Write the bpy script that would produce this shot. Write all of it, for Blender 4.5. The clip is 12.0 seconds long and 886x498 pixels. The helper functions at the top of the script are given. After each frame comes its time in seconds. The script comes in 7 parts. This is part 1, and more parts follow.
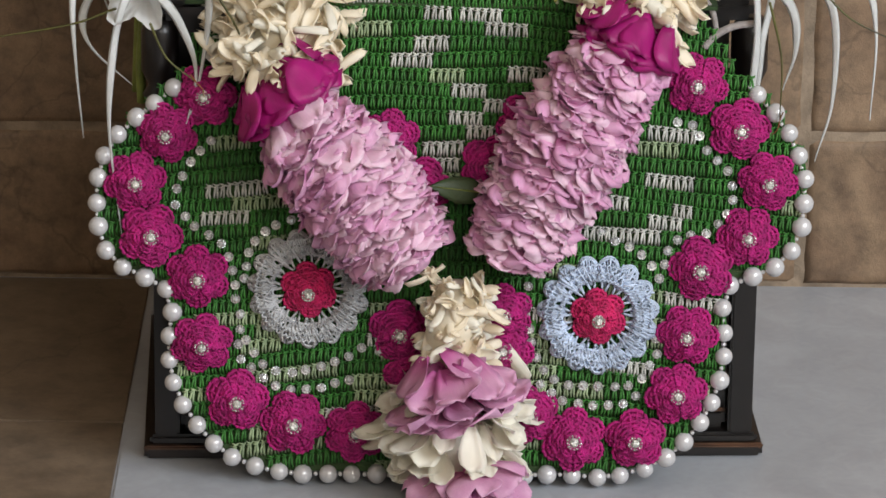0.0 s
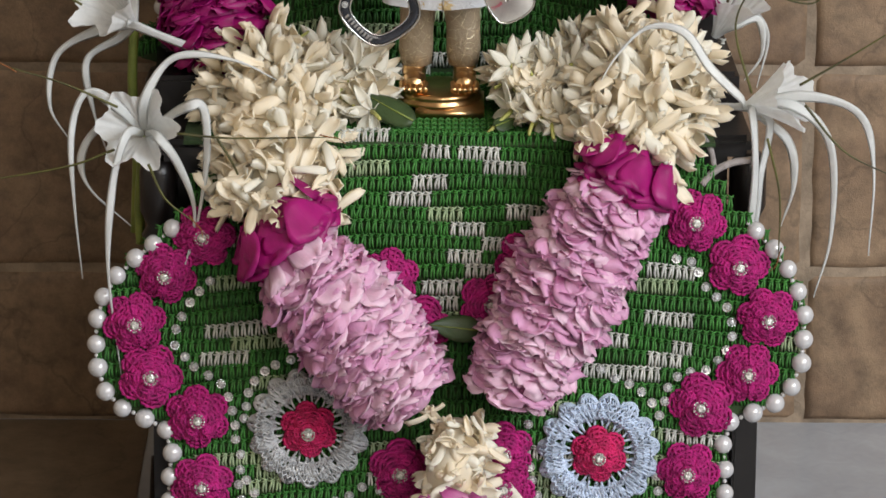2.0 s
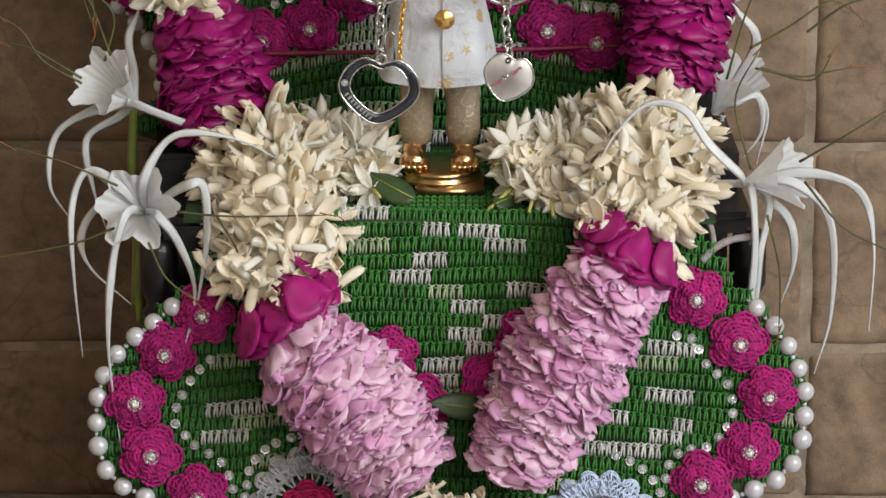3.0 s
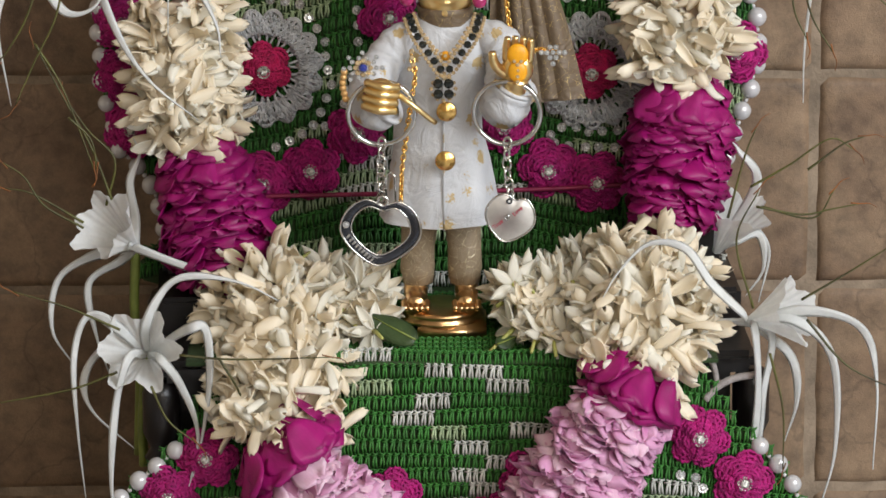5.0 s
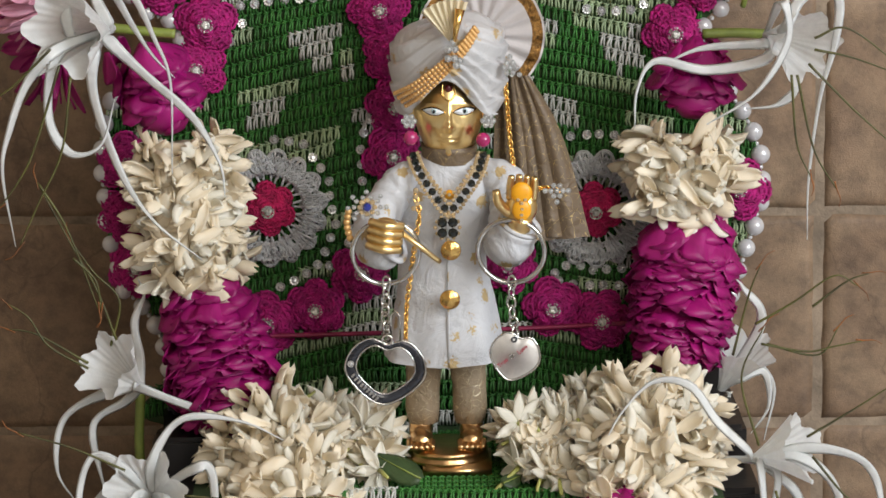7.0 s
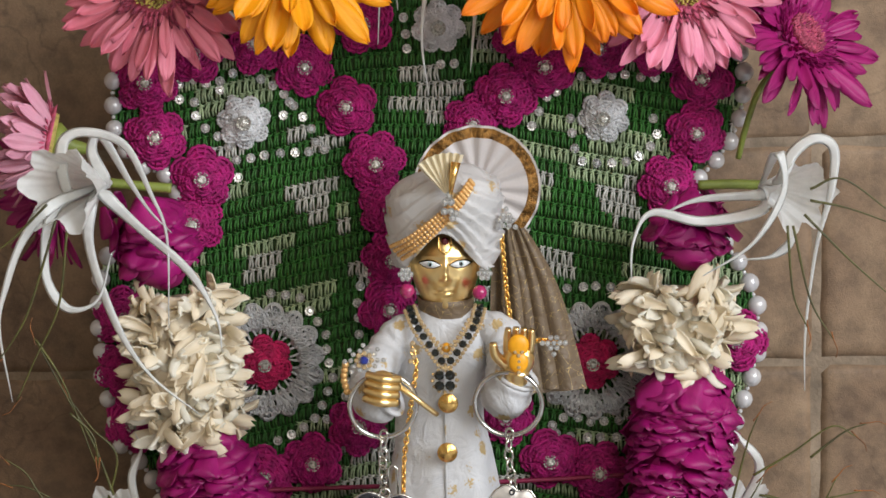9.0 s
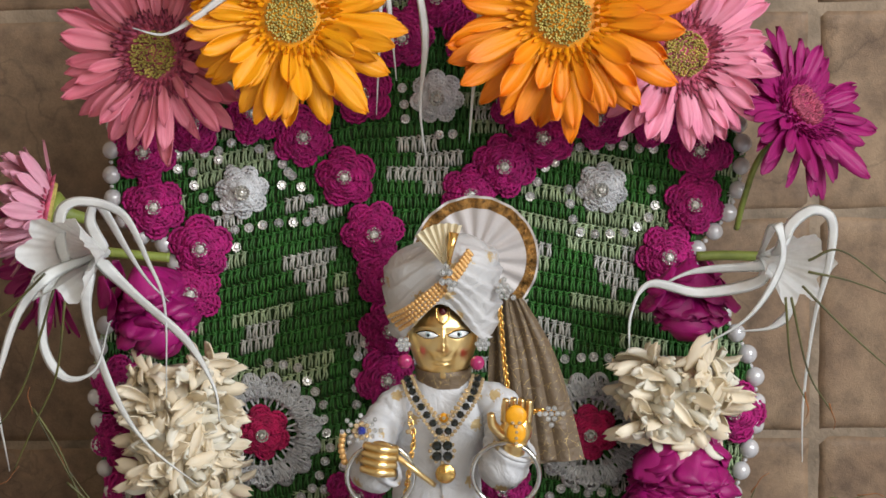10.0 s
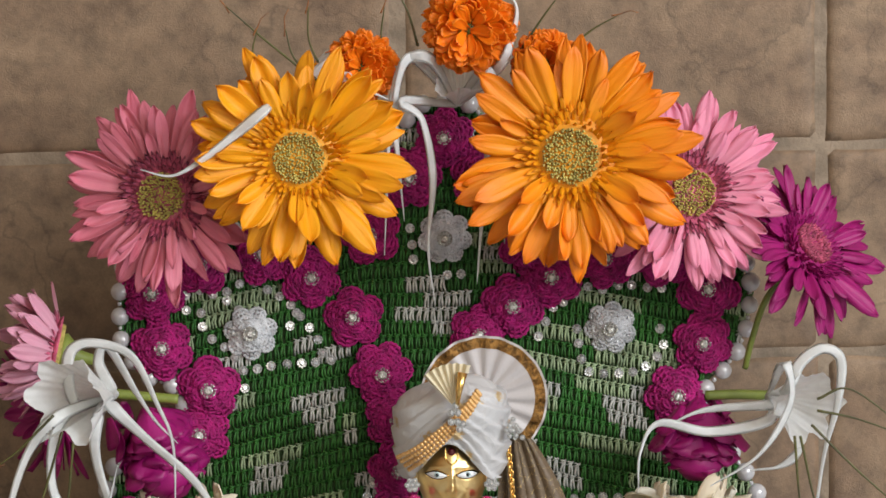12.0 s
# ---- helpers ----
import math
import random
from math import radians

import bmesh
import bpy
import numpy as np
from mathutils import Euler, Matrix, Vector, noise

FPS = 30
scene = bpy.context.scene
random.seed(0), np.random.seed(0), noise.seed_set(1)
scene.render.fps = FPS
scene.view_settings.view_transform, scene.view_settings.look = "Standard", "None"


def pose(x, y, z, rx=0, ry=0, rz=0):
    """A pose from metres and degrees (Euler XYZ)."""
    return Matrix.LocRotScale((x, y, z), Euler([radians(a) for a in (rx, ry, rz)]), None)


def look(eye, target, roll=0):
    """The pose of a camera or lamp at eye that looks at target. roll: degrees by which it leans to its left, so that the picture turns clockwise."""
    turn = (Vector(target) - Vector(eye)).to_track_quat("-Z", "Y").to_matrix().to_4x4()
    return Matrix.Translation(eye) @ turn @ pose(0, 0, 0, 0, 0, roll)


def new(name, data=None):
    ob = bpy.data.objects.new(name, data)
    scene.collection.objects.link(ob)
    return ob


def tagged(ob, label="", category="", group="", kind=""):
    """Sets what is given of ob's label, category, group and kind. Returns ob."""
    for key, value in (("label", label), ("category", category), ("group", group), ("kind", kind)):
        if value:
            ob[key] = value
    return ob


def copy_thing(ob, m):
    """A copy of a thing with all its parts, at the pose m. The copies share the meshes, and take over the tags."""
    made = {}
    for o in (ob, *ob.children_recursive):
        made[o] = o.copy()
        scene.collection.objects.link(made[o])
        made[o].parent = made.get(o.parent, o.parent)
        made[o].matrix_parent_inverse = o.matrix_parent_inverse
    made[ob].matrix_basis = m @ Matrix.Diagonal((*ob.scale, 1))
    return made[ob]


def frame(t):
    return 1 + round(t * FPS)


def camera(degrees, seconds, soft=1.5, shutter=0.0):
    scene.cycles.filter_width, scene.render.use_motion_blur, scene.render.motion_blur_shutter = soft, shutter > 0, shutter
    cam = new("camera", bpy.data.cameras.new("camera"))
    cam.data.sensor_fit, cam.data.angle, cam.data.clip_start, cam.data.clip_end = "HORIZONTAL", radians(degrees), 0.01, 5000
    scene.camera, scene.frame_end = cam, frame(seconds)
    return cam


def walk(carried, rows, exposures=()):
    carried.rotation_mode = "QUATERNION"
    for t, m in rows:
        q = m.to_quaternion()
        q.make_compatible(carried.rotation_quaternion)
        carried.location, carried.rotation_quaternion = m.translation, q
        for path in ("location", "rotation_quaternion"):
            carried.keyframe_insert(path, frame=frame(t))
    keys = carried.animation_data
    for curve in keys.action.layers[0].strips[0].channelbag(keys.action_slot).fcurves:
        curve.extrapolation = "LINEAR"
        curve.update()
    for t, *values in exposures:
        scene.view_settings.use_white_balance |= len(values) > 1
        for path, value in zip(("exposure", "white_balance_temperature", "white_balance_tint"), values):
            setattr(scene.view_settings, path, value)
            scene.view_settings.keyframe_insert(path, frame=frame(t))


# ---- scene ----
EYE = (0.0, -1.88, 0.786)
cam = camera(11.19, 12.0, soft=1.6)
# seconds, pitch, yaw to the right, lean to the left: a long lens that tilts up from one spot
ROWS = [
    (0.0, -20.000, 0.021, 0.737), (0.5, -19.603, 0.031, 0.597), (1.0, -19.155, 0.031, 0.479),
    (1.5, -18.726, 0.026, 0.391), (2.0, -18.245, 0.014, 0.294), (2.5, -17.782, 0.008, 0.187),
    (3.0, -17.262, 0.008, 0.126), (5.0, -15.474, -0.017, -0.396), (5.5, -15.080, -0.028, -0.498),
    (6.0, -14.647, -0.040, -0.573), (6.5, -14.218, -0.050, -0.677), (7.0, -13.715, -0.060, -0.690),
    (9.0, -11.780, 0.011, -1.007), (9.5, -11.357, 0.044, -0.909), (10.0, -10.889, 0.051, -0.812),
    (10.5, -10.438, 0.028, -0.699), (11.0, -9.950, -0.007, -0.751), (11.5, -9.534, -0.024, -0.861),
    (12.0, -9.112, -0.026, -1.076),
]


def aim(pitch, yaw):
    p, w = radians(pitch), radians(yaw)
    return (EYE[0] + math.sin(w) * math.cos(p), EYE[1] + math.cos(w) * math.cos(p), EYE[2] + math.sin(p))


walk(cam, [(t, look(EYE, aim(p, w), r)) for t, p, w, r in ROWS], exposures=[(0.0, 0.0), (12.0, 0.0)])

# ---- light: a dim sky, daylight through one tall window to the right and in front of the shrine, and an added front fill ----
world = bpy.data.worlds.new("world")
scene.world = world
world.use_nodes = True
wn = world.node_tree.nodes
sky = wn.new("ShaderNodeTexSky")
sky.sky_type, sky.sun_disc = "NISHITA", False
sky.sun_elevation, sky.sun_rotation = radians(40), radians(100)
world.node_tree.links.new(sky.outputs[0], wn["Background"].inputs[0])
wn["Background"].inputs[1].default_value = 0.08


def area_lamp(name, at, to, w, h, power, colour):
    data = bpy.data.lights.new(name, "AREA")
    data.shape, data.size, data.size_y, data.energy, data.color = "RECTANGLE", w, h, power, colour
    lamp = new(name, data)
    lamp.matrix_world = look(at, to)
    return lamp


area_lamp("window_and_fill_light", (1.52, -1.45, 1.30), (0.0, 0.0, 0.3), 1.1, 1.2, 52.5, (0.88, 0.93, 1.0))
# warm fill added in front to soften the contrast; no window known there
area_lamp("window_and_fill_light", (0.70, -2.75, 1.60), (0.0, 0.0, 0.3), 1.0, 1.1, 23.8, (1.0, 0.93, 0.83))


# ---- materials ----
def material(name, colour, rough=0.7, metal=0.0, vary=0.15, size=60.0, bump=0.2, fine=600.0, sheen=0.0,
             per=0.0, through_light=0.0, colour2=None, coat=0.0, depth=0.001, distort=0.5, speck=0.0,
             grain=False, heart=None):
    """A surface with coarse and fine variation of colour, fine relief, and a shift from piece to piece."""
    m = bpy.data.materials.new(name)
    m.use_nodes = True
    n, l = m.node_tree.nodes, m.node_tree.links
    b = n["Principled BSDF"]
    tex = n.new("ShaderNodeTexCoord")
    big, small = n.new("ShaderNodeTexNoise"), n.new("ShaderNodeTexNoise")
    for node, s, d in ((big, size, 4), (small, fine, 3)):
        node.inputs["Scale"].default_value, node.inputs["Detail"].default_value = s, d
        node.inputs["Distortion"].default_value = distort
        l.new(tex.outputs["Object"], node.inputs["Vector"])
    if grain:
        # fine veins that run along the petal
        along = n.new("ShaderNodeMapping")
        along.inputs["Scale"].default_value = (0.05, 1.0, 0.3)
        l.new(tex.outputs["Object"], along.inputs["Vector"])
        l.new(along.outputs[0], small.inputs["Vector"])
    mix = n.new("ShaderNodeMix")
    mix.data_type, mix.blend_type = "RGBA", "MIX"
    c2 = colour2 or [c * (1 - vary * 1.6) for c in colour]
    mix.inputs[6].default_value, mix.inputs[7].default_value = (*colour, 1), (*c2, 1)
    ramp = n.new("ShaderNodeMapRange")
    ramp.inputs[1].default_value, ramp.inputs[2].default_value = 0.35, 0.68
    l.new(big.outputs["Fac"], ramp.inputs[0])
    l.new(ramp.outputs[0], mix.inputs[0])
    hue = n.new("ShaderNodeHueSaturation")
    body = mix.outputs[2]
    if heart:
        # another colour at the petal's base that fades along its length; in the pinks it also holds gap shade
        sep, grow, fade = n.new("ShaderNodeSeparateXYZ"), n.new("ShaderNodeMapRange"), n.new("ShaderNodeMix")
        l.new(tex.outputs["Object"], sep.inputs[0])
        l.new(sep.outputs[0], grow.inputs[0])
        grow.inputs[1].default_value, grow.inputs[2].default_value = heart[1], heart[2]
        fade.data_type = "RGBA"
        fade.inputs[6].default_value = (*heart[0], 1)
        l.new(grow.outputs[0], fade.inputs[0])
        l.new(body, fade.inputs[7])
        body = fade.outputs[2]
    l.new(body, hue.inputs["Color"])
    val = n.new("ShaderNodeMath")
    val.operation = "MULTIPLY_ADD"
    l.new(small.outputs["Fac"], val.inputs[0])
    val.inputs[1].default_value, val.inputs[2].default_value = vary * 1.2, 1 - vary * 0.6
    if per:
        info, add = n.new("ShaderNodeObjectInfo"), n.new("ShaderNodeMath")
        geo = n.new("ShaderNodeNewGeometry")
        both = n.new("ShaderNodeMath")
        both.operation = "ADD"
        l.new(info.outputs["Random"], both.inputs[0])
        l.new(geo.outputs["Random Per Island"], both.inputs[1])
        add.operation = "MULTIPLY_ADD"
        l.new(both.outputs[0], add.inputs[0])
        add.inputs[1].default_value = per
        l.new(val.outputs[0], add.inputs[2])
        sub = n.new("ShaderNodeMath")
        sub.operation = "SUBTRACT"
        l.new(add.outputs[0], sub.inputs[0])
        sub.inputs[1].default_value = per
        l.new(sub.outputs[0], hue.inputs["Value"])
    else:
        l.new(val.outputs[0], hue.inputs["Value"])
    tone = hue.outputs[0]
    if speck:
        # mottling, dark pits and a few wandering cracks of the stone
        mot, rng_, mul = n.new("ShaderNodeTexNoise"), n.new("ShaderNodeMapRange"), n.new("ShaderNodeMix")
        mot.inputs["Scale"].default_value, mot.inputs["Detail"].default_value, mot.inputs["Roughness"].default_value = 70, 9, 0.72
        l.new(tex.outputs["Object"], mot.inputs["Vector"])
        for k, val_ in ((1, 0.34), (2, 0.60), (3, 1 - speck), (4, 1.06)):
            rng_.inputs[k].default_value = val_
        l.new(mot.outputs["Fac"], rng_.inputs[0])
        crack, line, both2 = n.new("ShaderNodeTexVoronoi"), n.new("ShaderNodeMapRange"), n.new("ShaderNodeMath")
        warp, addv = n.new("ShaderNodeTexNoise"), n.new("ShaderNodeMixRGB")
        warp.inputs["Scale"].default_value, warp.inputs["Detail"].default_value = 22, 6
        addv.blend_type, addv.inputs[0].default_value = "ADD", 0.10
        l.new(tex.outputs["Object"], warp.inputs["Vector"])
        l.new(tex.outputs["Object"], addv.inputs[1])
        l.new(warp.outputs["Color"], addv.inputs[2])
        crack.feature = "DISTANCE_TO_EDGE"
        crack.inputs["Scale"].default_value = 6.5
        l.new(addv.outputs[0], crack.inputs["Vector"])
        for k, val_ in ((1, 0.0), (2, 0.010), (3, 0.72), (4, 1.0)):
            line.inputs[k].default_value = val_
        l.new(crack.outputs["Distance"], line.inputs[0])
        both2.operation = "MULTIPLY"
        l.new(line.outputs[0], both2.inputs[0])
        l.new(rng_.outputs[0], both2.inputs[1])
        mul.data_type, mul.blend_type = "RGBA", "MULTIPLY"
        mul.inputs[0].default_value = 1.0
        l.new(tone, mul.inputs[6])
        l.new(both2.outputs[0], mul.inputs[7])
        tone = mul.outputs[2]
    l.new(tone, b.inputs["Base Color"])
    b.inputs["Roughness"].default_value, b.inputs["Metallic"].default_value = rough, metal
    if coat:
        b.inputs["Coat Weight"].default_value, b.inputs["Coat Roughness"].default_value = coat, 0.08
    if sheen:
        b.inputs["Sheen Weight"].default_value = sheen
    if bump:
        bp = n.new("ShaderNodeBump")
        bp.inputs["Strength"].default_value, bp.inputs["Distance"].default_value = bump, depth
        l.new(small.outputs["Fac"], bp.inputs["Height"])
        l.new(bp.outputs[0], b.inputs["Normal"])
    if through_light:
        tr, ms = n.new("ShaderNodeBsdfTranslucent"), n.new("ShaderNodeMixShader")
        l.new(hue.outputs[0], tr.inputs[0])
        ms.inputs[0].default_value = through_light
        l.new(b.outputs[0], ms.inputs[1])
        l.new(tr.outputs[0], ms.inputs[2])
        l.new(ms.outputs[0], n["Material Output"].inputs[0])
    return m


YARN = dict(rough=0.62, vary=0.25, size=90, fine=2600, bump=0.5, per=0.22, depth=0.0004)
M_GREEN = material("green_yarn", (0.040, 0.182, 0.025), **YARN)
M_PALE = material("pale_green_yarn", (0.36, 0.46, 0.26), **YARN)
M_WHITE_YARN = material("white_yarn", (0.62, 0.62, 0.56), **YARN)
M_MAGENTA = material("magenta_yarn", (0.50, 0.007, 0.19), rough=0.75, vary=0.3, size=200, fine=2600, bump=0.7, per=0.10, depth=0.0006)
M_CRIMSON = material("crimson_yarn", (0.66, 0.012, 0.13), rough=0.75, vary=0.3, size=200, fine=2600, bump=0.7, per=0.10, depth=0.0006)
M_GREY_YARN = material("grey_white_yarn", (0.62, 0.63, 0.64), **YARN)
M_BLUE_YARN = material("pale_blue_yarn", (0.60, 0.70, 0.86), **YARN)
M_BACKING = material("dark_backing_cloth", (0.034, 0.066, 0.020), rough=0.95, size=40, fine=900, bump=0.4)
M_PEARL = material("pearl", (0.56, 0.55, 0.55), rough=0.24, metal=0.12, vary=0.05, bump=0, coat=0.6)
# part of the rhinestones' sparkle is painted as random light and dark tones
M_STONE = material("rhinestone", (0.90, 0.91, 0.90), rough=0.10, metal=0.45, vary=0.3, size=900, bump=0, per=0.25)
M_GLITTER = material("silver_glitter", (0.86, 0.86, 0.78), rough=0.16, metal=0.45, vary=0.4, size=900, fine=2500, bump=0.5, per=0.1)
M_SETTING = material("dull_silver_setting", (0.60, 0.60, 0.57), rough=0.30, metal=0.7, vary=0.3, size=900, bump=0)
M_WOOD = material("dark_lacquered_wood", (0.010, 0.0065, 0.006), rough=0.36, vary=0.5, size=25, fine=260, bump=0.15, coat=0.12)
M_WORN = material("worn_wood_edge", (0.10, 0.045, 0.022), rough=0.5, vary=0.5, size=50, fine=500, bump=0.2)
M_TILE = material("tan_stone_tile", (0.316, 0.212, 0.128), rough=0.58, vary=0.24, size=11, fine=420, bump=0.22, per=0.07, colour2=(0.222, 0.140, 0.084), depth=0.002, distort=2.6, speck=0.42)
M_GROUT = material("pale_grout", (0.35, 0.265, 0.185), rough=0.9, vary=0.3, size=60, fine=500, bump=0.5)
M_MARBLE = material("white_marble", (0.435, 0.455, 0.485), rough=0.26, vary=0.14, size=9, fine=90, bump=0.03, colour2=(0.36, 0.375, 0.40), distort=2.0)
M_BROWN_SLAB = material("brown_stone_slab", (0.21, 0.155, 0.105), rough=0.36, vary=0.2, size=14, fine=160, bump=0.06, colour2=(0.155, 0.115, 0.080), distort=2.4, speck=0.3)
M_PLASTER = material("cream_plaster", (0.62, 0.54, 0.44), rough=0.9, vary=0.06, size=3, fine=200, bump=0.1)


# ---- mesh helpers ----
def mesh_object(name, verts, faces, mat, parent=None, label="", smooth=True):
    me = bpy.data.meshes.new(name)
    me.from_pydata([tuple(v) for v in verts], [], [tuple(f) for f in faces])
    me.materials.append(mat)
    if smooth:
        me.polygons.foreach_set("use_smooth", [True] * len(me.polygons))
    me.update()
    ob = new(name, me)
    if parent:
        ob.parent = parent
    return tagged(ob, label)


def part(name, bm, mat, parent=None, label="", smooth=False):
    me = bpy.data.meshes.new(name)
    bm.to_mesh(me)
    bm.free()
    me.materials.append(mat)
    if smooth:
        me.polygons.foreach_set("use_smooth", [True] * len(me.polygons))
    ob = new(name, me)
    if parent:
        ob.parent = parent
    return tagged(ob, label)


def shared(name, data, m, parent, label=""):
    ob = new(name, data)
    ob.parent = parent
    ob.matrix_basis = m
    return tagged(ob, label)


def thing(name, label, category, at=(0, 0, 0), group="", kind=""):
    ob = new(name)
    ob.location = at
    ob.empty_display_size = 0.01
    return tagged(ob, label, category, group, kind)


def box(bm, lo, hi, bevel=0.0):
    r = bmesh.ops.create_cube(bm, size=1)
    c, s = [(a + b) / 2 for a, b in zip(lo, hi)], [b - a for a, b in zip(lo, hi)]
    for v in r["verts"]:
        v.co = Vector([v.co[i] * s[i] + c[i] for i in range(3)])
    if bevel:
        es = list({e for v in r["verts"] for e in v.link_edges})
        bmesh.ops.bevel(bm, geom=es, offset=bevel, segments=2, affect="EDGES")
    return bm


def cubes(lo, hi, bevel=0.0):
    return box(bmesh.new(), lo, hi, bevel)


def lathe(profile, sides=28, closed=True):
    """A turned form from (radius, height) pairs."""
    verts, faces, k = [], [], len(profile)
    for i in range(sides):
        a = 2 * math.pi * i / sides
        verts += [(r * math.cos(a), r * math.sin(a), h) for r, h in profile]
    for i in range(sides):
        j = (i + 1) % sides
        faces += [(i * k + q, j * k + q, j * k + q + 1, i * k + q + 1) for q in range(k - 1)]
    if closed:
        faces.append([i * k + k - 1 for i in range(sides)])
        faces.append([i * k for i in reversed(range(sides))])
    return verts, faces


def tubes(lines, radius, sides=5):
    """Many tubes at once: lines (N, m, 3); radius a number or (m,) profile."""
    L = np.asarray(lines, float)
    n, m, _ = L.shape
    rad = np.broadcast_to(np.asarray(radius, float), (m,)) if np.ndim(radius) < 2 else radius
    d = np.gradient(L, axis=1)
    d /= np.linalg.norm(d, axis=2, keepdims=True) + 1e-12
    up = np.where(np.abs(d[..., 1:2]) > 0.9, [[[1.0, 0, 0]]], [[[0, 1.0, 0]]])
    a = np.cross(d, up)
    a /= np.linalg.norm(a, axis=2, keepdims=True) + 1e-12
    b = np.cross(d, a)
    ang = np.arange(sides) * 2 * np.pi / sides
    rr = rad if np.ndim(rad) == 2 else np.broadcast_to(rad, (n, m))
    ring = L[:, :, None] + rr[:, :, None, None] * (np.cos(ang)[None, None, :, None] * a[:, :, None] + np.sin(ang)[None, None, :, None] * b[:, :, None])
    verts = ring.reshape(-1, 3)
    idx = np.arange(n * m * sides).reshape(n, m, sides)
    q = np.stack([idx[:, :-1], np.roll(idx, -1, 2)[:, :-1], np.roll(idx, -1, 2)[:, 1:], idx[:, 1:]], -1).reshape(-1, 4)
    caps = np.concatenate([idx[:, 0, ::-1], idx[:, -1]])
    return verts.tolist(), q.tolist() + caps.tolist()


def spline(pts, n=12, closed=False):
    """A smooth curve through points, n steps a span."""
    p = [np.array(q, float) for q in pts]
    k = len(p)
    out = []
    for i in range(k if closed else k - 1):
        p1, p2 = p[i], p[(i + 1) % k]
        p0 = p[i - 1] if closed or i else 2 * p1 - p2
        p3 = p[(i + 2) % k] if closed or i + 2 < k else 2 * p2 - p1
        for j in range(n):
            t = j / n
            out.append(0.5 * (2 * p1 + (p2 - p0) * t + (2 * p0 - 5 * p1 + 4 * p2 - p3) * t * t + (3 * p1 - p0 - 3 * p2 + p3) * t ** 3))
    if not closed:
        out.append(p[-1])
    return np.array(out)


def even(curve, step):
    """Points at even steps along a curve."""
    d = np.r_[0, np.cumsum(np.linalg.norm(np.diff(curve, axis=0), axis=1))]
    n = max(1, round(d[-1] / step))
    s = np.linspace(0, d[-1], n + 1)
    return np.stack([np.interp(s, d, curve[:, i]) for i in range(curve.shape[1])], 1)


def inside(poly, x, z):
    x, z = np.asarray(x), np.asarray(z)
    r = np.zeros(x.shape, bool)
    a, b = poly, np.roll(poly, -1, 0)
    for (x1, z1), (x2, z2) in zip(a, b):
        c = ((z1 > z) != (z2 > z)) & (x < (x2 - x1) * (z - z1) / (z2 - z1 + 1e-12) + x1)
        r ^= c
    return r


# ---- the room ----
def wall_box(name, lo, hi, mat, label):
    return tagged(part(name, cubes(lo, hi), mat), label, "wall", kind="structure")


floor = tagged(part("floor", cubes((-1.6, -3.0, -0.10), (1.6, 0.30, 0.0)), M_MARBLE), "polished pale marble floor with faint grey clouds", "floor", kind="structure")
# unseen plaster ceiling and walls, added to close the room and bounce warm light
tagged(part("ceiling", cubes((-1.6, -3.0, 2.4), (1.6, 0.30, 2.5)), M_PLASTER), "plain cream plaster ceiling", "ceiling", kind="structure")
wall_box("wall_west", (-1.7, -3.0, 0), (-1.6, 0.30, 2.4), M_PLASTER, "plain cream plaster wall")
# the south opening is added, to go with the front fill lamp
for nm, lo, hi in (("wall_east", (1.6, -3.0, 0), (1.7, -2.0, 2.4)), ("wall_east", (1.6, -0.9, 0), (1.7, 0.3, 2.4)),
                   ("wall_east", (1.6, -2.0, 0), (1.7, -0.9, 0.70)), ("wall_east", (1.6, -2.0, 1.95), (1.7, -0.9, 2.4)),
                   ("wall_south", (-1.6, -3.1, 0), (-0.10, -3.0, 2.4)), ("wall_south", (1.20, -3.1, 0), (1.6, -3.0, 2.4)),
                   ("wall_south", (-0.10, -3.1, 0), (1.20, -3.0, 1.05)), ("wall_south", (-0.10, -3.1, 2.15), (1.20, -3.0, 2.4))):
    wall_box(nm, lo, hi, M_PLASTER, "plain cream plaster wall with a window or fill lamp opening")

WALL_Y = 0.231
wall_north = wall_box("wall_north", (-1.6, WALL_Y + 0.0003, 0), (1.6, 0.30, 2.4), M_GROUT, "wall of tan stone tiles with pale grout")

# ---- throne: dark lacquered wooden stand ----
throne = thing("throne", "small dark lacquered wooden throne with worn edges on the marble floor", "throne", (0, 0.08, 0))
TX0, TX1 = -0.1315, 0.1383
throne.rotation_euler = (0, 0, radians(2.6))


def turned_post(x, y, z0, z1, r):
    h = z1 - z0
    prof = [(r, 0), (r, .10), (r * .7, .13), (r * 1.1, .17), (r * .75, .22), (r * .95, .40), (r * .7, .62), (r * 1.05, .68), (r * .7, .72), (r * 1.1, .78), (r * 1.1, .95), (r * .8, 1.0)]
    v, f = lathe([(a, z0 + b * h) for a, b in prof], 14)
    return [(p[0] + x, p[1] + y, p[2]) for p in v], f


def throne_part(name, bm, mat=M_WOOD, label=""):
    o = part(name, bm, mat, throne, label)
    o.location = (0, -0.08, 0)
    return o


for x in (TX0 + 0.006, TX1 - 0.006):
    for y in (0.010, 0.165):
        throne_part("leg", cubes((x - 0.0055, y - 0.0055, 0.008), (x + 0.0055, y + 0.0055, 0.094), 0.0012))
    throne_part("side_panel", cubes((x - 0.003, 0.016, 0.012), (x + 0.003, 0.160, 0.088), 0.001))
for x in (TX0 + 0.006, TX1 - 0.006):
    throne_part("worn_edge", cubes((x - 0.0060, 0.0038, 0.0925), (x + 0.0060, 0.0165, 0.0945), 0.0008), M_WORN, "rubbed brown edge")
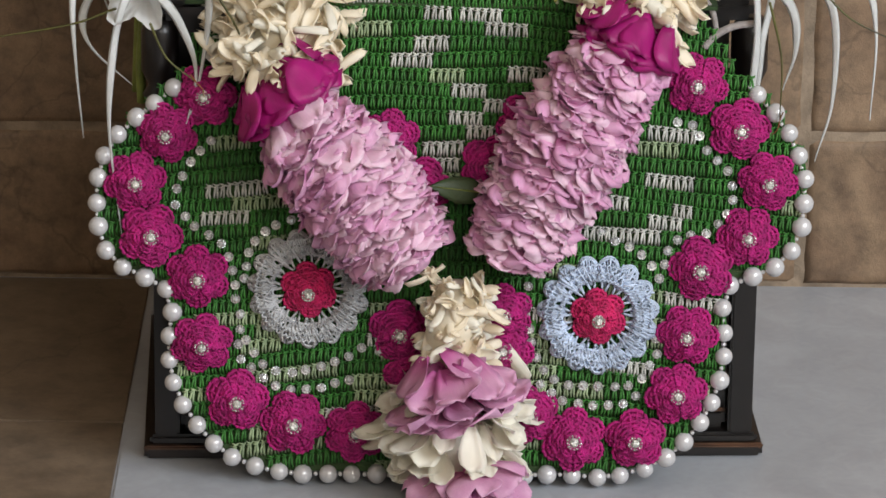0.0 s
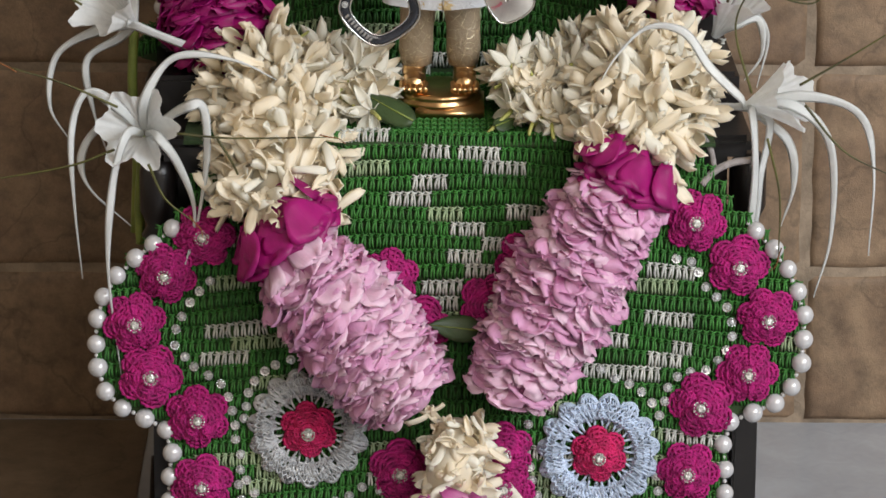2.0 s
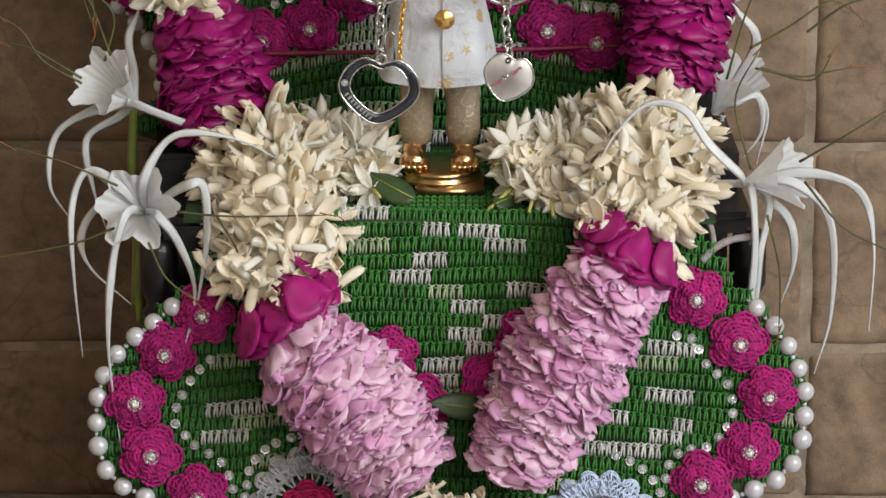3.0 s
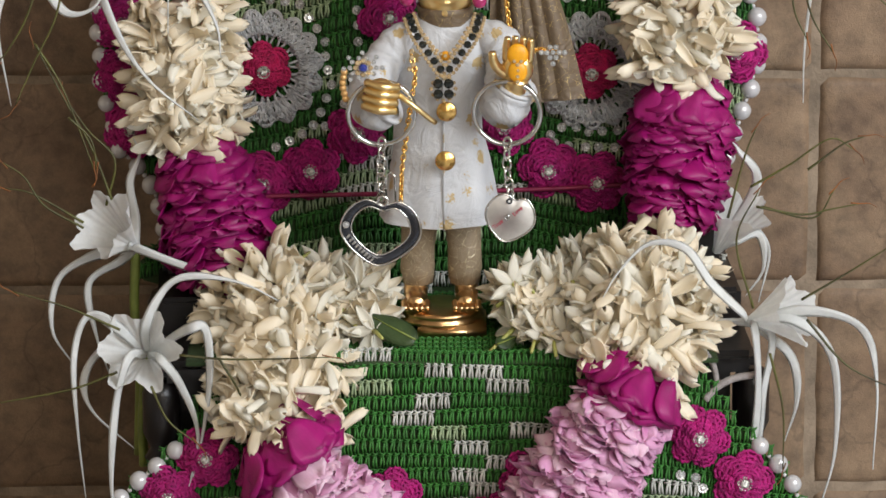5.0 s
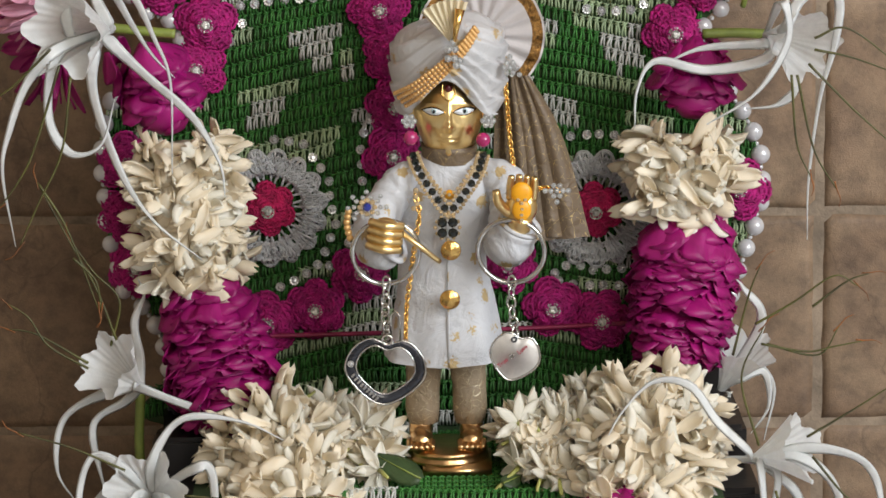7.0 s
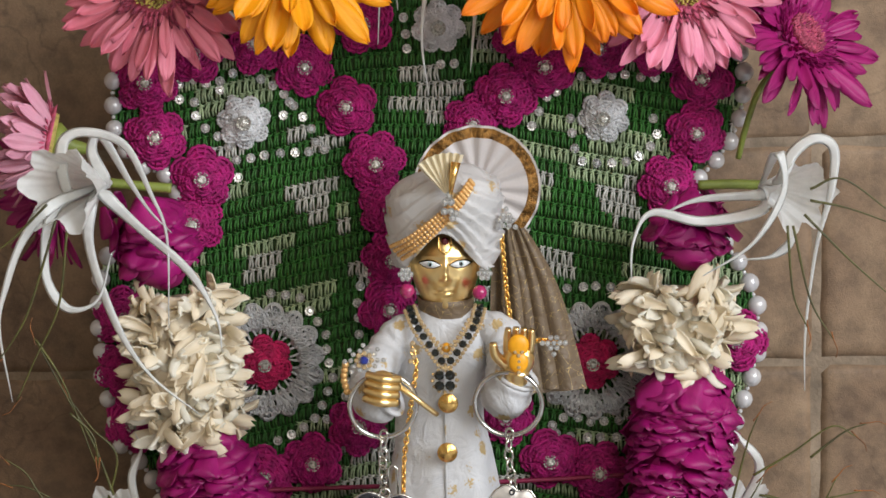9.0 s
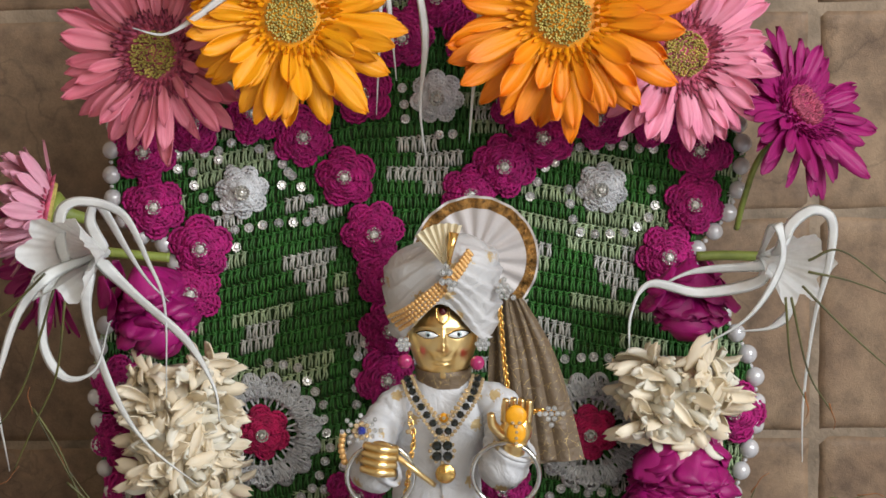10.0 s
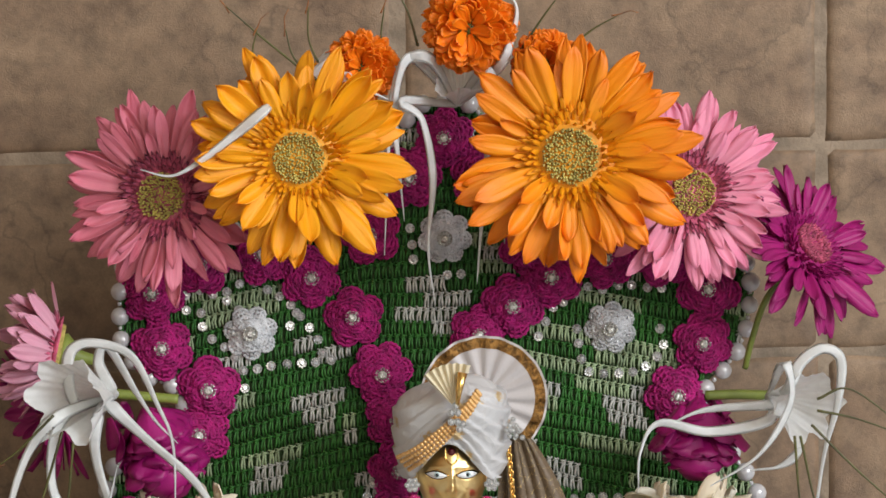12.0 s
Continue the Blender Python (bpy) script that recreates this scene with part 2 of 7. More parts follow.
throne_part("plinth", box(cubes((TX0 - 0.0045, 0.0015, 0.0), (TX1 + 0.0045, 0.1745, 0.0075), 0.002), (TX0 - 0.0020, 0.0030, 0.0070), (TX1 + 0.0020, 0.1720, 0.0120), 0.0015))
throne_part("worn_edge", cubes((TX0 - 0.0047, 0.0012, 0.0048), (TX1 + 0.0047, 0.0040, 0.0074), 0.0009), M_WORN, "rubbed brown edge")
throne_part("worn_edge", cubes((TX0 + 0.012, 0.0085, 0.0200), (TX1 - 0.012, 0.0110, 0.0216), 0.0007), M_WORN, "rubbed brown edge")
throne_part("front_rail", cubes((TX0 + 0.012, 0.009, 0.012), (TX1 - 0.012, 0.016, 0.021), 0.002))
throne_part("back_rail", cubes((TX0 + 0.012, 0.160, 0.002), (TX1 - 0.012, 0.170, 0.014), 0.002))
throne_part("front_panel", cubes((TX0 + 0.012, 0.012, 0.016), (TX1 - 0.012, 0.018, 0.088), 0.001))
throne_part("lower_deck", cubes((TX0, 0.004, 0.088), (TX1, 0.172, 0.098), 0.003))
throne_part("seat_block", cubes((TX0 + 0.012, 0.010, 0.098), (TX1 - 0.016, 0.150, 0.213), 0.003))
throne_part("seat", cubes((TX0 + 0.004, 0.000, 0.2065), (TX1 - 0.006, 0.165, 0.2165), 0.003))
throne_part("backrest", cubes((-0.105, 0.128, 0.2165), (0.108, 0.140, 0.455), 0.004))
for side, outer in ((-1, (0.1285, 0.1265, 0.1250)), (1, (0.1300, 0.1240, 0.1195))):
    tiers = bmesh.new()
    for out, z0, z1, y0 in zip(outer, (0.2165, 0.2335, 0.2555), (0.2340, 0.2560, 0.2755), (0.040, 0.078, 0.084)):
        xs = sorted((side * 0.104, side * out))
        box(tiers, (xs[0], y0, z0), (xs[1], 0.158, z1), 0.0022)
    throne_part("arm", tiers, M_WOOD, "stepped dark wooden arm")
    for y in (0.008, 0.150):
        v, f = turned_post(side * 0.1290 + 0.0018, y, 0.098, 0.2065, 0.0075)
        o = mesh_object("side_post", v, f, M_WOOD, throne)
        o.location = (0, -0.08, 0)

# ---- crocheted covers ----
class Panel:
    def __init__(self, z0, y0, lean):
        self.z0, self.y0, self.lean = z0, y0, lean

    def at(self, x, z, off=0.0):
        return (x, self.y0 + self.lean * (z - self.z0) - off, z)

    def place(self, x, z, off=0.0, spin=0.0, tip=0.0, turn=0.0):
        return Matrix.Translation(self.at(x, z, off)) @ Euler((radians(90 + tip) - math.atan(self.lean), 0, radians(turn))).to_matrix().to_4x4() @ pose(0, 0, 0, 0, 0, spin)


BACK, FRONT = Panel(0.24, 0.095, 0.08), Panel(0.22, -0.008, 0.10)

front_half_left = [(-0.0395, 0.2207), (-0.0749, 0.2220), (-0.1054, 0.2005), (-0.1116, 0.1855), (-0.1263, 0.1716), (-0.1399, 0.1601), (-0.1486, 0.1455), (-0.1509, 0.1285), (-0.1483, 0.1095), (-0.1385, 0.0985), (-0.1229, 0.0921), (-0.1182, 0.0806), (-0.1195, 0.0634), (-0.1173, 0.0472), (-0.1091, 0.0310), (-0.0943, 0.0151), (-0.0723, 0.0071), (-0.0482, 0.0064), (-0.0216, 0.0062), (0.0060, 0.0055)]
front_half_right = [(0.0310, 0.0059), (0.0523, 0.0077), (0.0729, 0.0064), (0.0948, 0.0124), (0.1117, 0.0267), (0.1224, 0.0473), (0.1248, 0.0712), (0.1241, 0.0876), (0.1300, 0.0974), (0.1430, 0.1006), (0.1550, 0.1140), (0.1581, 0.1338), (0.1563, 0.1489), (0.1477, 0.1664), (0.1337, 0.1825), (0.1231, 0.1930), (0.1121, 0.2083), (0.0885, 0.2241), (0.0520, 0.2219)]
FRONT_EDGE = spline(front_half_left + front_half_right, 8, True)
back_left = [(0.0019, 0.5340), (-0.0113, 0.5298), (-0.0236, 0.5144), (-0.0328, 0.4970), (-0.0544, 0.4873), (-0.0798, 0.4789), (-0.1051, 0.4756), (-0.1330, 0.4710), (-0.1433, 0.4611), (-0.1457, 0.4460), (-0.1451, 0.4283), (-0.1348, 0.4124), (-0.1205, 0.4071)] + [(-0.1186, 0.3984), (-0.1317, 0.3847), (-0.1476, 0.3748), (-0.1545, 0.3545), (-0.1543, 0.3341), (-0.1530, 0.3161), (-0.1485, 0.2955)] + [(-0.1444, 0.2840), (-0.1351, 0.2757), (-0.1283, 0.2606), (-0.1261, 0.2450), (-0.1240, 0.2215)]
back_right = [(0.1119, 0.2188), (0.1158, 0.2421), (0.1197, 0.2577), (0.1261, 0.2757), (0.1320, 0.2942)] + [(0.1352, 0.3033), (0.1415, 0.3288), (0.1387, 0.3519), (0.1287, 0.3699), (0.1162, 0.3879), (0.1163, 0.4032), (0.1278, 0.4151), (0.1351, 0.4332), (0.1357, 0.4509)] + [(0.1347, 0.4511), (0.1318, 0.4612), (0.1143, 0.4691), (0.0866, 0.4747), (0.0589, 0.4802), (0.0365, 0.4932), (0.0255, 0.5135), (0.0144, 0.5293)]
BACK_EDGE = spline(back_left + back_right, 8, True)


def crochet(panel, edge, cover, seed, runs, fan, pale_odds, white_odds):
    """Rows of double stitches: leaning posts under a braided chain, in green yarn with runs of white and pale green."""
    rng = np.random.default_rng(seed)
    lo, hi = edge.min(0), edge.max(0)
    row_h, w = 0.0066, 0.0031
    sets = {"g": [[], []], "w": [[], []], "p": [[], []]}
    for r in range(int((hi[1] - lo[1] + 0.06) / row_h) + 1):
        z = lo[1] + r * row_h
        xs = np.arange(lo[0], hi[0], w) + rng.uniform(0, w)
        bend = fan * np.maximum(0, np.abs(xs) - 0.035) + 0.0008 * np.sin(xs * 60 + r)
        zs = z - bend
        keep = inside(edge, xs, zs)
        kind, i = np.array(["g"] * len(xs)), 0
        while i < len(xs):
            n = rng.integers(6, 17)
            u = rng.random() * (0.45 if fan < 0.2 and z < lo[1] + 0.075 else 1.0)
            if u < white_odds:
                kind[i:i + n] = "w" if rng.random() > pale_odds else "p"
            elif u < white_odds + 0.10:
                kind[i:i + n] = "p"
            i += n
        for cx, cz, half in runs:
            hitrow = (np.abs(zs + 0.0033 - cz) < 0.0034)
            clear = hitrow & (np.abs(xs - cx) < half + 0.02)
            kind[clear] = "g"
            kind[hitrow & (np.abs(xs - cx) < half)] = "w"
        for x, zz, k, ok in zip(xs, zs, kind, keep):
            if not ok:
                continue
            j = rng.normal(0, 0.00022, 6)
            o = 0.0009 + 0.0003 * j[5] / 0.00022 * 0.3
            P = panel.at
            post, chain = sets[k]
            for s in (-1, 1):
                post.append([P(x + s * 0.00072 + j[0], zz - 0.0006, 0.0006), P(x + s * 0.00066 + j[1], zz + 0.0024, 0.0022), P(x + s * 0.00032 + j[2] + 0.0003, zz + 0.0056, 0.0014)])
            chain.append([P(x - 0.0017, zz + 0.0050 + j[3], 0.0010), P(x + j[1], zz + 0.0055 + j[4], 0.0024), P(x + 0.0017, zz + 0.0064 + j[3], 0.0010)])
            chain.append([P(x - 0.0014, zz + 0.0066 + j[4], 0.0008), P(x, zz + 0.0062, 0.0018), P(x + 0.0016, zz + 0.0056 + j[3], 0.0008)])
    for k, nm, mat in (("g", "green_yarn", M_GREEN), ("w", "white_yarn", M_WHITE_YARN), ("p", "pale_green_yarn", M_PALE)):
        if not sets[k][0]:
            continue
        v1, f1 = tubes(sets[k][0], [0.00048, 0.00056, 0.00046], 5)
        v2, f2 = tubes(sets[k][1], [0.00032, 0.00047, 0.00032], 5)
        n1 = len(v1)
        tagged(mesh_object(nm, v1 + v2, f1 + [[i + n1 for i in f] for f in f2], mat, cover, nm.replace("_", " ") + " stitches"), kind="stuff")
    # dark cloth behind the stitches
    c = edge.mean(0)
    e = even(np.vstack([edge, edge[:1]]), 0.006)[:-1]
    e = c + (e - c) * 0.992
    n = len(e)
    vs = [panel.at(x, z, 0.0001) for x, z in e] + [panel.at(x, z, -0.0016) for x, z in e]
    mesh_object("backing_cloth", vs, [list(range(n)), list(range(2 * n - 1, n - 1, -1))] + [(i, i + n, (i + 1) % n + n, (i + 1) % n) for i in range(n)], M_BACKING, cover, "dark cloth backing", smooth=False)


front_cover = thing("front_cover", "green and white crocheted cover with pearl edging hanging in front", "crochet cover")
back_cover = thing("back_cover", "green and white crocheted throne back with magenta flowers and pearl edging", "crochet cover")
FRONT_RUNS = [(x, z, h) for (x, z), h in zip([(-0.0326, 0.2209), (-0.0020, 0.2143), (0.0151, 0.2101), (0.0274, 0.2052), (-0.0044, 0.1986), (-0.0137, 0.1931), (0.0385, 0.1888), (0.0104, 0.1807), (0.0227, 0.1745), (0.0092, 0.1670), (0.0195, 0.1600), (-0.0011, 0.1531), (-0.0006, 0.1468), (-0.0893, 0.1365), (-0.0956, 0.1213), (0.1002, 0.1610), (0.0993, 0.1396), (0.1007, 0.1245), (0.0710, 0.1332), (0.0772, 0.1320)], [.011, .007, .009, .009, .008, .009, .010, .007, .007, .008, .010, .009, .008, .013, .011, .011, .010, .010, .006, .006])]
BACK_RUNS = [(x, z, h) for (x, z), h in zip([(-0.0083, 0.4383), (0.0054, 0.4305), (-0.0558, 0.4011), (-0.0547, 0.3948), (-0.0610, 0.3962), (-0.0793, 0.3685), (-0.0833, 0.3622), (-0.0511, 0.3858), (0.0783, 0.3975), (0.0782, 0.3912), (0.0819, 0.3860), (0.0500, 0.3675), (0.0525, 0.3623), (-0.0388, 0.3652), (-0.0338, 0.3600), (-0.0093, 0.4535), (0.0007, 0.4457), (-0.0554, 0.4227)], [.014, .012, .009, .009, .010, .008, .008, .010, .008, .008, .006, .008, .008, .006, .006, .010, .012, .012])]
crochet(FRONT, FRONT_EDGE, front_cover, 3, FRONT_RUNS, 0.10, 0.5, 0.06)
crochet(BACK, BACK_EDGE, back_cover, 5, BACK_RUNS, 0.22, 0.6, 0.17)
# the strip of cover that lies on the seat
v, f = [], []
seat_rows = []
for j in range(15):
    for x in np.arange(-0.10, 0.105, 0.0031):
        y = -0.006 + j * 0.0066
        for s in (-1, 1):
            seat_rows.append([(x + s * .001, y, .2185), (x + s * .0007, y + .0028, .2195), (x, y + .006, .2188)])
        seat_rows.append([(x - .0018, y + .005, .2188), (x, y + .0058, .2200), (x + .0018, y + .0066, .2188)])
v, f = tubes(seat_rows, 0.00062, 5)
tagged(mesh_object("seat_yarn", v, f, M_GREEN, front_cover, "green yarn stitches lying on the seat"), kind="stuff")
part("seat_backing", cubes((-0.112, -0.010, 0.2165), (0.118, 0.094, 0.2182)), M_BACKING, front_cover, "dark cloth backing")


# pearls along the edges
def ball_mesh(name, r, mat, seg=16, rings=10):
    bm = bmesh.new()
    bmesh.ops.create_uvsphere(bm, u_segments=seg, v_segments=rings, radius=r)
    me = bpy.data.meshes.new(name)
    bm.to_mesh(me)
    bm.free()
    me.materials.append(mat)
    me.polygons.foreach_set("use_smooth", [True] * len(me.polygons))
    return me


PEARL = ball_mesh("pearl", 0.0043, M_PEARL, 18, 12)
BEAD = ball_mesh("bead", 0.0011, M_PEARL, 8, 6)


def pearls(panel, edge, cover, skip):
    pts = even(np.vstack([edge, edge[:1]]), 0.0108)[:-1]
    c = edge.mean(0)
    rng = random.Random(4)
    for i, (x, z) in enumerate(pts):
        if skip(x, z):
            continue
        shared("pearl", PEARL, Matrix.Translation(panel.at(x + rng.uniform(-.0004, .0004), z + rng.uniform(-.0004, .0004), 0.0015)) @ Matrix.Scale(rng.uniform(.93, 1.04), 4), cover)
        x2, z2 = (np.array((x, z)) + pts[(i + 1) % len(pts)]) / 2
        shared("bead", BEAD, Matrix.Translation(panel.at(x2, z2, 0.0015)), cover)


pearls(FRONT, FRONT_EDGE, front_cover, lambda x, z: z > 0.185)
pearls(BACK, BACK_EDGE, back_cover, lambda x, z: z < 0.245)


# crocheted flowers
def ring_mesh(name, mat, petals, radius, layers, depth, ridges):
    """Ruffled petals of looped yarn round a middle, in layers."""
    verts, faces = [], []
    for li, (scale, lift, turn) in enumerate(layers):
        na, nr, base = petals * ridges * 4, 11, len(verts)
        for i in range(na):
            a = 2 * math.pi * i / na
            lobe = abs(math.sin(petals * (a + turn) / 2)) ** 0.55
            for j in range(nr):
                u = j / (nr - 1)
                rr = radius * scale * (0.16 + 0.84 * u * (0.62 + 0.38 * lobe))
                rib = 0.00016 * (0.25 + u) * math.sin(math.pi * (i / 2 + (0.5 if (u * 4) % 2 > 1 else 0)))
                h = lift + depth * math.sin(min(1, u * 1.15) * math.pi) * (0.35 + 0.65 * lobe) + rib - 0.0006 * u + 0.00025 * math.sin(u * 22)
                h += 0.0006 * math.sin(a * 7 + li * 2) * u
                verts.append((rr * math.cos(a), rr * math.sin(a), h))
            rr *= 0.985
            verts.append((rr * math.cos(a), rr * math.sin(a), lift - 0.0012))
        k = nr + 1
        for i in range(na):
            i2 = (i + 1) % na
            faces += [(base + i * k + j, base + i * k + j + 1, base + i2 * k + j + 1, base + i2 * k + j) for j in range(k - 1)]
    # looped strands of yarn over each petal, and a braided rim
    spokes, rims = [], []
    for li, (scale, lift, turn) in enumerate(layers):
        def surf(a, u, up):
            lobe = abs(math.sin(petals * (a + turn) / 2)) ** 0.55
            rr = radius * scale * (0.16 + 0.84 * u * (0.62 + 0.38 * lobe))
            return (rr * math.cos(a), rr * math.sin(a), lift + up + depth * math.sin(min(1, u * 1.15) * math.pi) * (0.35 + 0.65 * lobe) - 0.0006 * u)
        for p in range(petals):
            a0 = 2 * math.pi * p / petals - turn
            for k in range(4):
                a = a0 + 2 * math.pi / petals * (k + 0.5) / 4
                w = 0.06 * (-1) ** k
                spokes.append([surf(a, 0.25, 0.0004), surf(a + w, 0.50, 0.0010), surf(a - w * .5, 0.76, 0.0011), surf(a, 0.98, 0.0004)])
            for u0 in (0.42, 0.60, 0.79, 0.97):
                rims.append([surf(a0 + 2 * math.pi / petals * k / 14, u0 + 0.022 * (-1) ** k, 0.0006 + 0.0003 * (-1) ** k) for k in range(15)])
    for lines, rad in ((spokes, 0.00050), (rims, 0.00086)):
        v2, f2 = tubes(lines, rad, 5)
        n0 = len(verts)
        verts += [tuple(p) for p in v2]
        faces += [tuple(i + n0 for i in q) for q in f2]
    me = bpy.data.meshes.new(name)
    me.from_pydata(verts, [], faces)
    me.materials.append(mat)
    me.polygons.foreach_set("use_smooth", [True] * len(me.polygons))
    return me


def gem_mesh(name, r, h, mat, sides=12):
    v, f = lathe([(r, 0), (r * 1.03, h * .3), (r * .92, h * .55), (r * .55, h * .95), (r * .15, h)], sides)
    me = bpy.data.meshes.new(name)
    me.from_pydata(v, [], f)
    me.materials.append(mat)
    return me


FL_MAG = [ring_mesh("crochet_flower", M_MAGENTA, n, 0.0142, ((1.0, 0.0022, t), (0.74, 0.0044, t + .5), (0.40, 0.0058, t + .2)), 0.0030, 4) for n, t in ((6, 0), (6, .3), (5, .1))]
FL_CRI = ring_mesh("flower_centre", M_CRIMSON, 6, 0.0132, ((1.0, 0.0028, 0), (0.74, 0.0050, .5), (0.40, 0.0060, .2)), 0.0028, 4)
M_WHITE_FLOWER = material("bright_white_yarn", (0.82, 0.83, 0.84), **YARN)
FL_WHI = ring_mesh("small_flower", M_WHITE_FLOWER, 7, 0.0118, ((1.0, 0.0020, 0), (0.72, 0.0036, .4), (0.45, 0.0046, .2)), 0.0024, 3)


def set_stone(name, r, h, mat, dots):
    """A faceted stone in a dull cup with a ring of tiny bright grains round it."""
    v, f = lathe([(r * .98, 0), (r * .98, h * .35), (r * .62, h * .30)], 14)
    idx = [0] * len(f)
    pieces = [(lathe([(r * .60, h * .25), (r * .58, h * .65), (r * .34, h), (r * .02, h * 1.02)], 7, False), Vector((0, 0, 0)))]
    grain = lathe([(r * .02, r * .17), (r * .15, r * .08), (r * .17, -r * .02), (r * .1, -r * .15)], 5, False)
    pieces += [(grain, Vector((r * .82 * math.cos(6.2832 * k / dots), r * .82 * math.sin(6.2832 * k / dots), h * .5))) for k in range(dots)]
    for (v2, f2), at in pieces:
        n0 = len(v)
        v += [tuple(Vector(p) + at) for p in v2]
        f += [tuple(i + n0 for i in q) for q in f2]
        idx += [1] * len(f2)
    me = bpy.data.meshes.new(name)
    me.from_pydata(v, [], f)
    me.materials.append(M_SETTING)
    me.materials.append(mat)
    me.polygons.foreach_set("material_index", idx)
    return me


GEM = set_stone("gem", 0.0031, 0.0018, M_GLITTER, 13)
STONE = set_stone("rhinestone", 0.0022, 0.0015, M_STONE, 9)


def flowers(panel, cover, pts, name, meshes, size=1.0, rise=0.0):
    rng = random.Random(len(pts))
    for i, (x, z) in enumerate(pts):
        o = shared(name, meshes[i % len(meshes)], panel.place(x, z, 0.001 + rise + rng.uniform(0, .0012), rng.uniform(0, 360), rng.uniform(-5, 5), rng.uniform(-6, 6)) @ Matrix.Scale(size * rng.uniform(.95, 1.04), 4), cover)
        shared("gem", GEM, Matrix.Translation((0, 0, 0.0084)) @ Matrix.Scale(1.15, 4), o, "round silver glitter centre")


flowers(FRONT, front_cover, [(-0.1197, 0.1604), (-0.1339, 0.1383), (-0.1273, 0.1144), (-0.1068, 0.0961), (-0.1048, 0.0664), (-0.0894, 0.0406), (-0.0646, 0.0301), (-0.0371, 0.0265), (-0.0168, 0.0730), (-0.0108, 0.0525), (-0.0236, 0.1584), (-0.0093, 0.1367), (-0.1030, 0.1769), (0.1096, 0.1846), (0.1285, 0.1651), (0.1418, 0.1422), (0.1336, 0.1168), (0.1142, 0.1026), (0.1086, 0.0728), (0.1040, 0.0460), (0.0868, 0.0253), (0.0593, 0.0242), (0.0376, 0.1657), (0.0209, 0.1472), (0.0269, 0.0812), (0.0276, 0.0646), (0.0393, 0.0351)], "magenta_flower", FL_MAG)
flowers(BACK, back_cover, [(-0.0822, 0.4656), (-0.0605, 0.4556), (-0.0409, 0.4371), (-0.0298, 0.4124), (-0.1274, 0.4245), (-0.1068, 0.4066), (-0.1119, 0.3856), (-0.1305, 0.4493), (-0.1088, 0.4615), (-0.0236, 0.3917), (-0.0223, 0.3687), (-0.0240, 0.3458), (-0.0597, 0.2771), (-0.0390, 0.2935), (-0.0815, 0.2711), (0.0296, 0.4409), (0.0143, 0.4283), (0.0475, 0.4537), (0.0715, 0.4609), (0.0975, 0.4624), (0.1175, 0.4469), (0.1143, 0.4230), (0.1021, 0.3994), (0.0474, 0.2770), (0.0685, 0.2705), (0.0278, 0.2962), (0.1316, 0.3290), (-0.1429, 0.3441), (-0.1435, 0.3210), (-0.1395, 0.2966)], "magenta_flower", FL_MAG)
flowers(BACK, back_cover, [(0.0008, 0.5165), (-0.0151, 0.4992), (-0.0332, 0.4743), (0.0164, 0.4986), (0.0373, 0.4680), (0.0978, 0.4618)], "magenta_flower", FL_MAG)
flowers(BACK, back_cover, [(-0.0875, 0.4308), (0.0732, 0.4305)] + [(0.0000, 0.4724)], "white_flower", [FL_WHI])


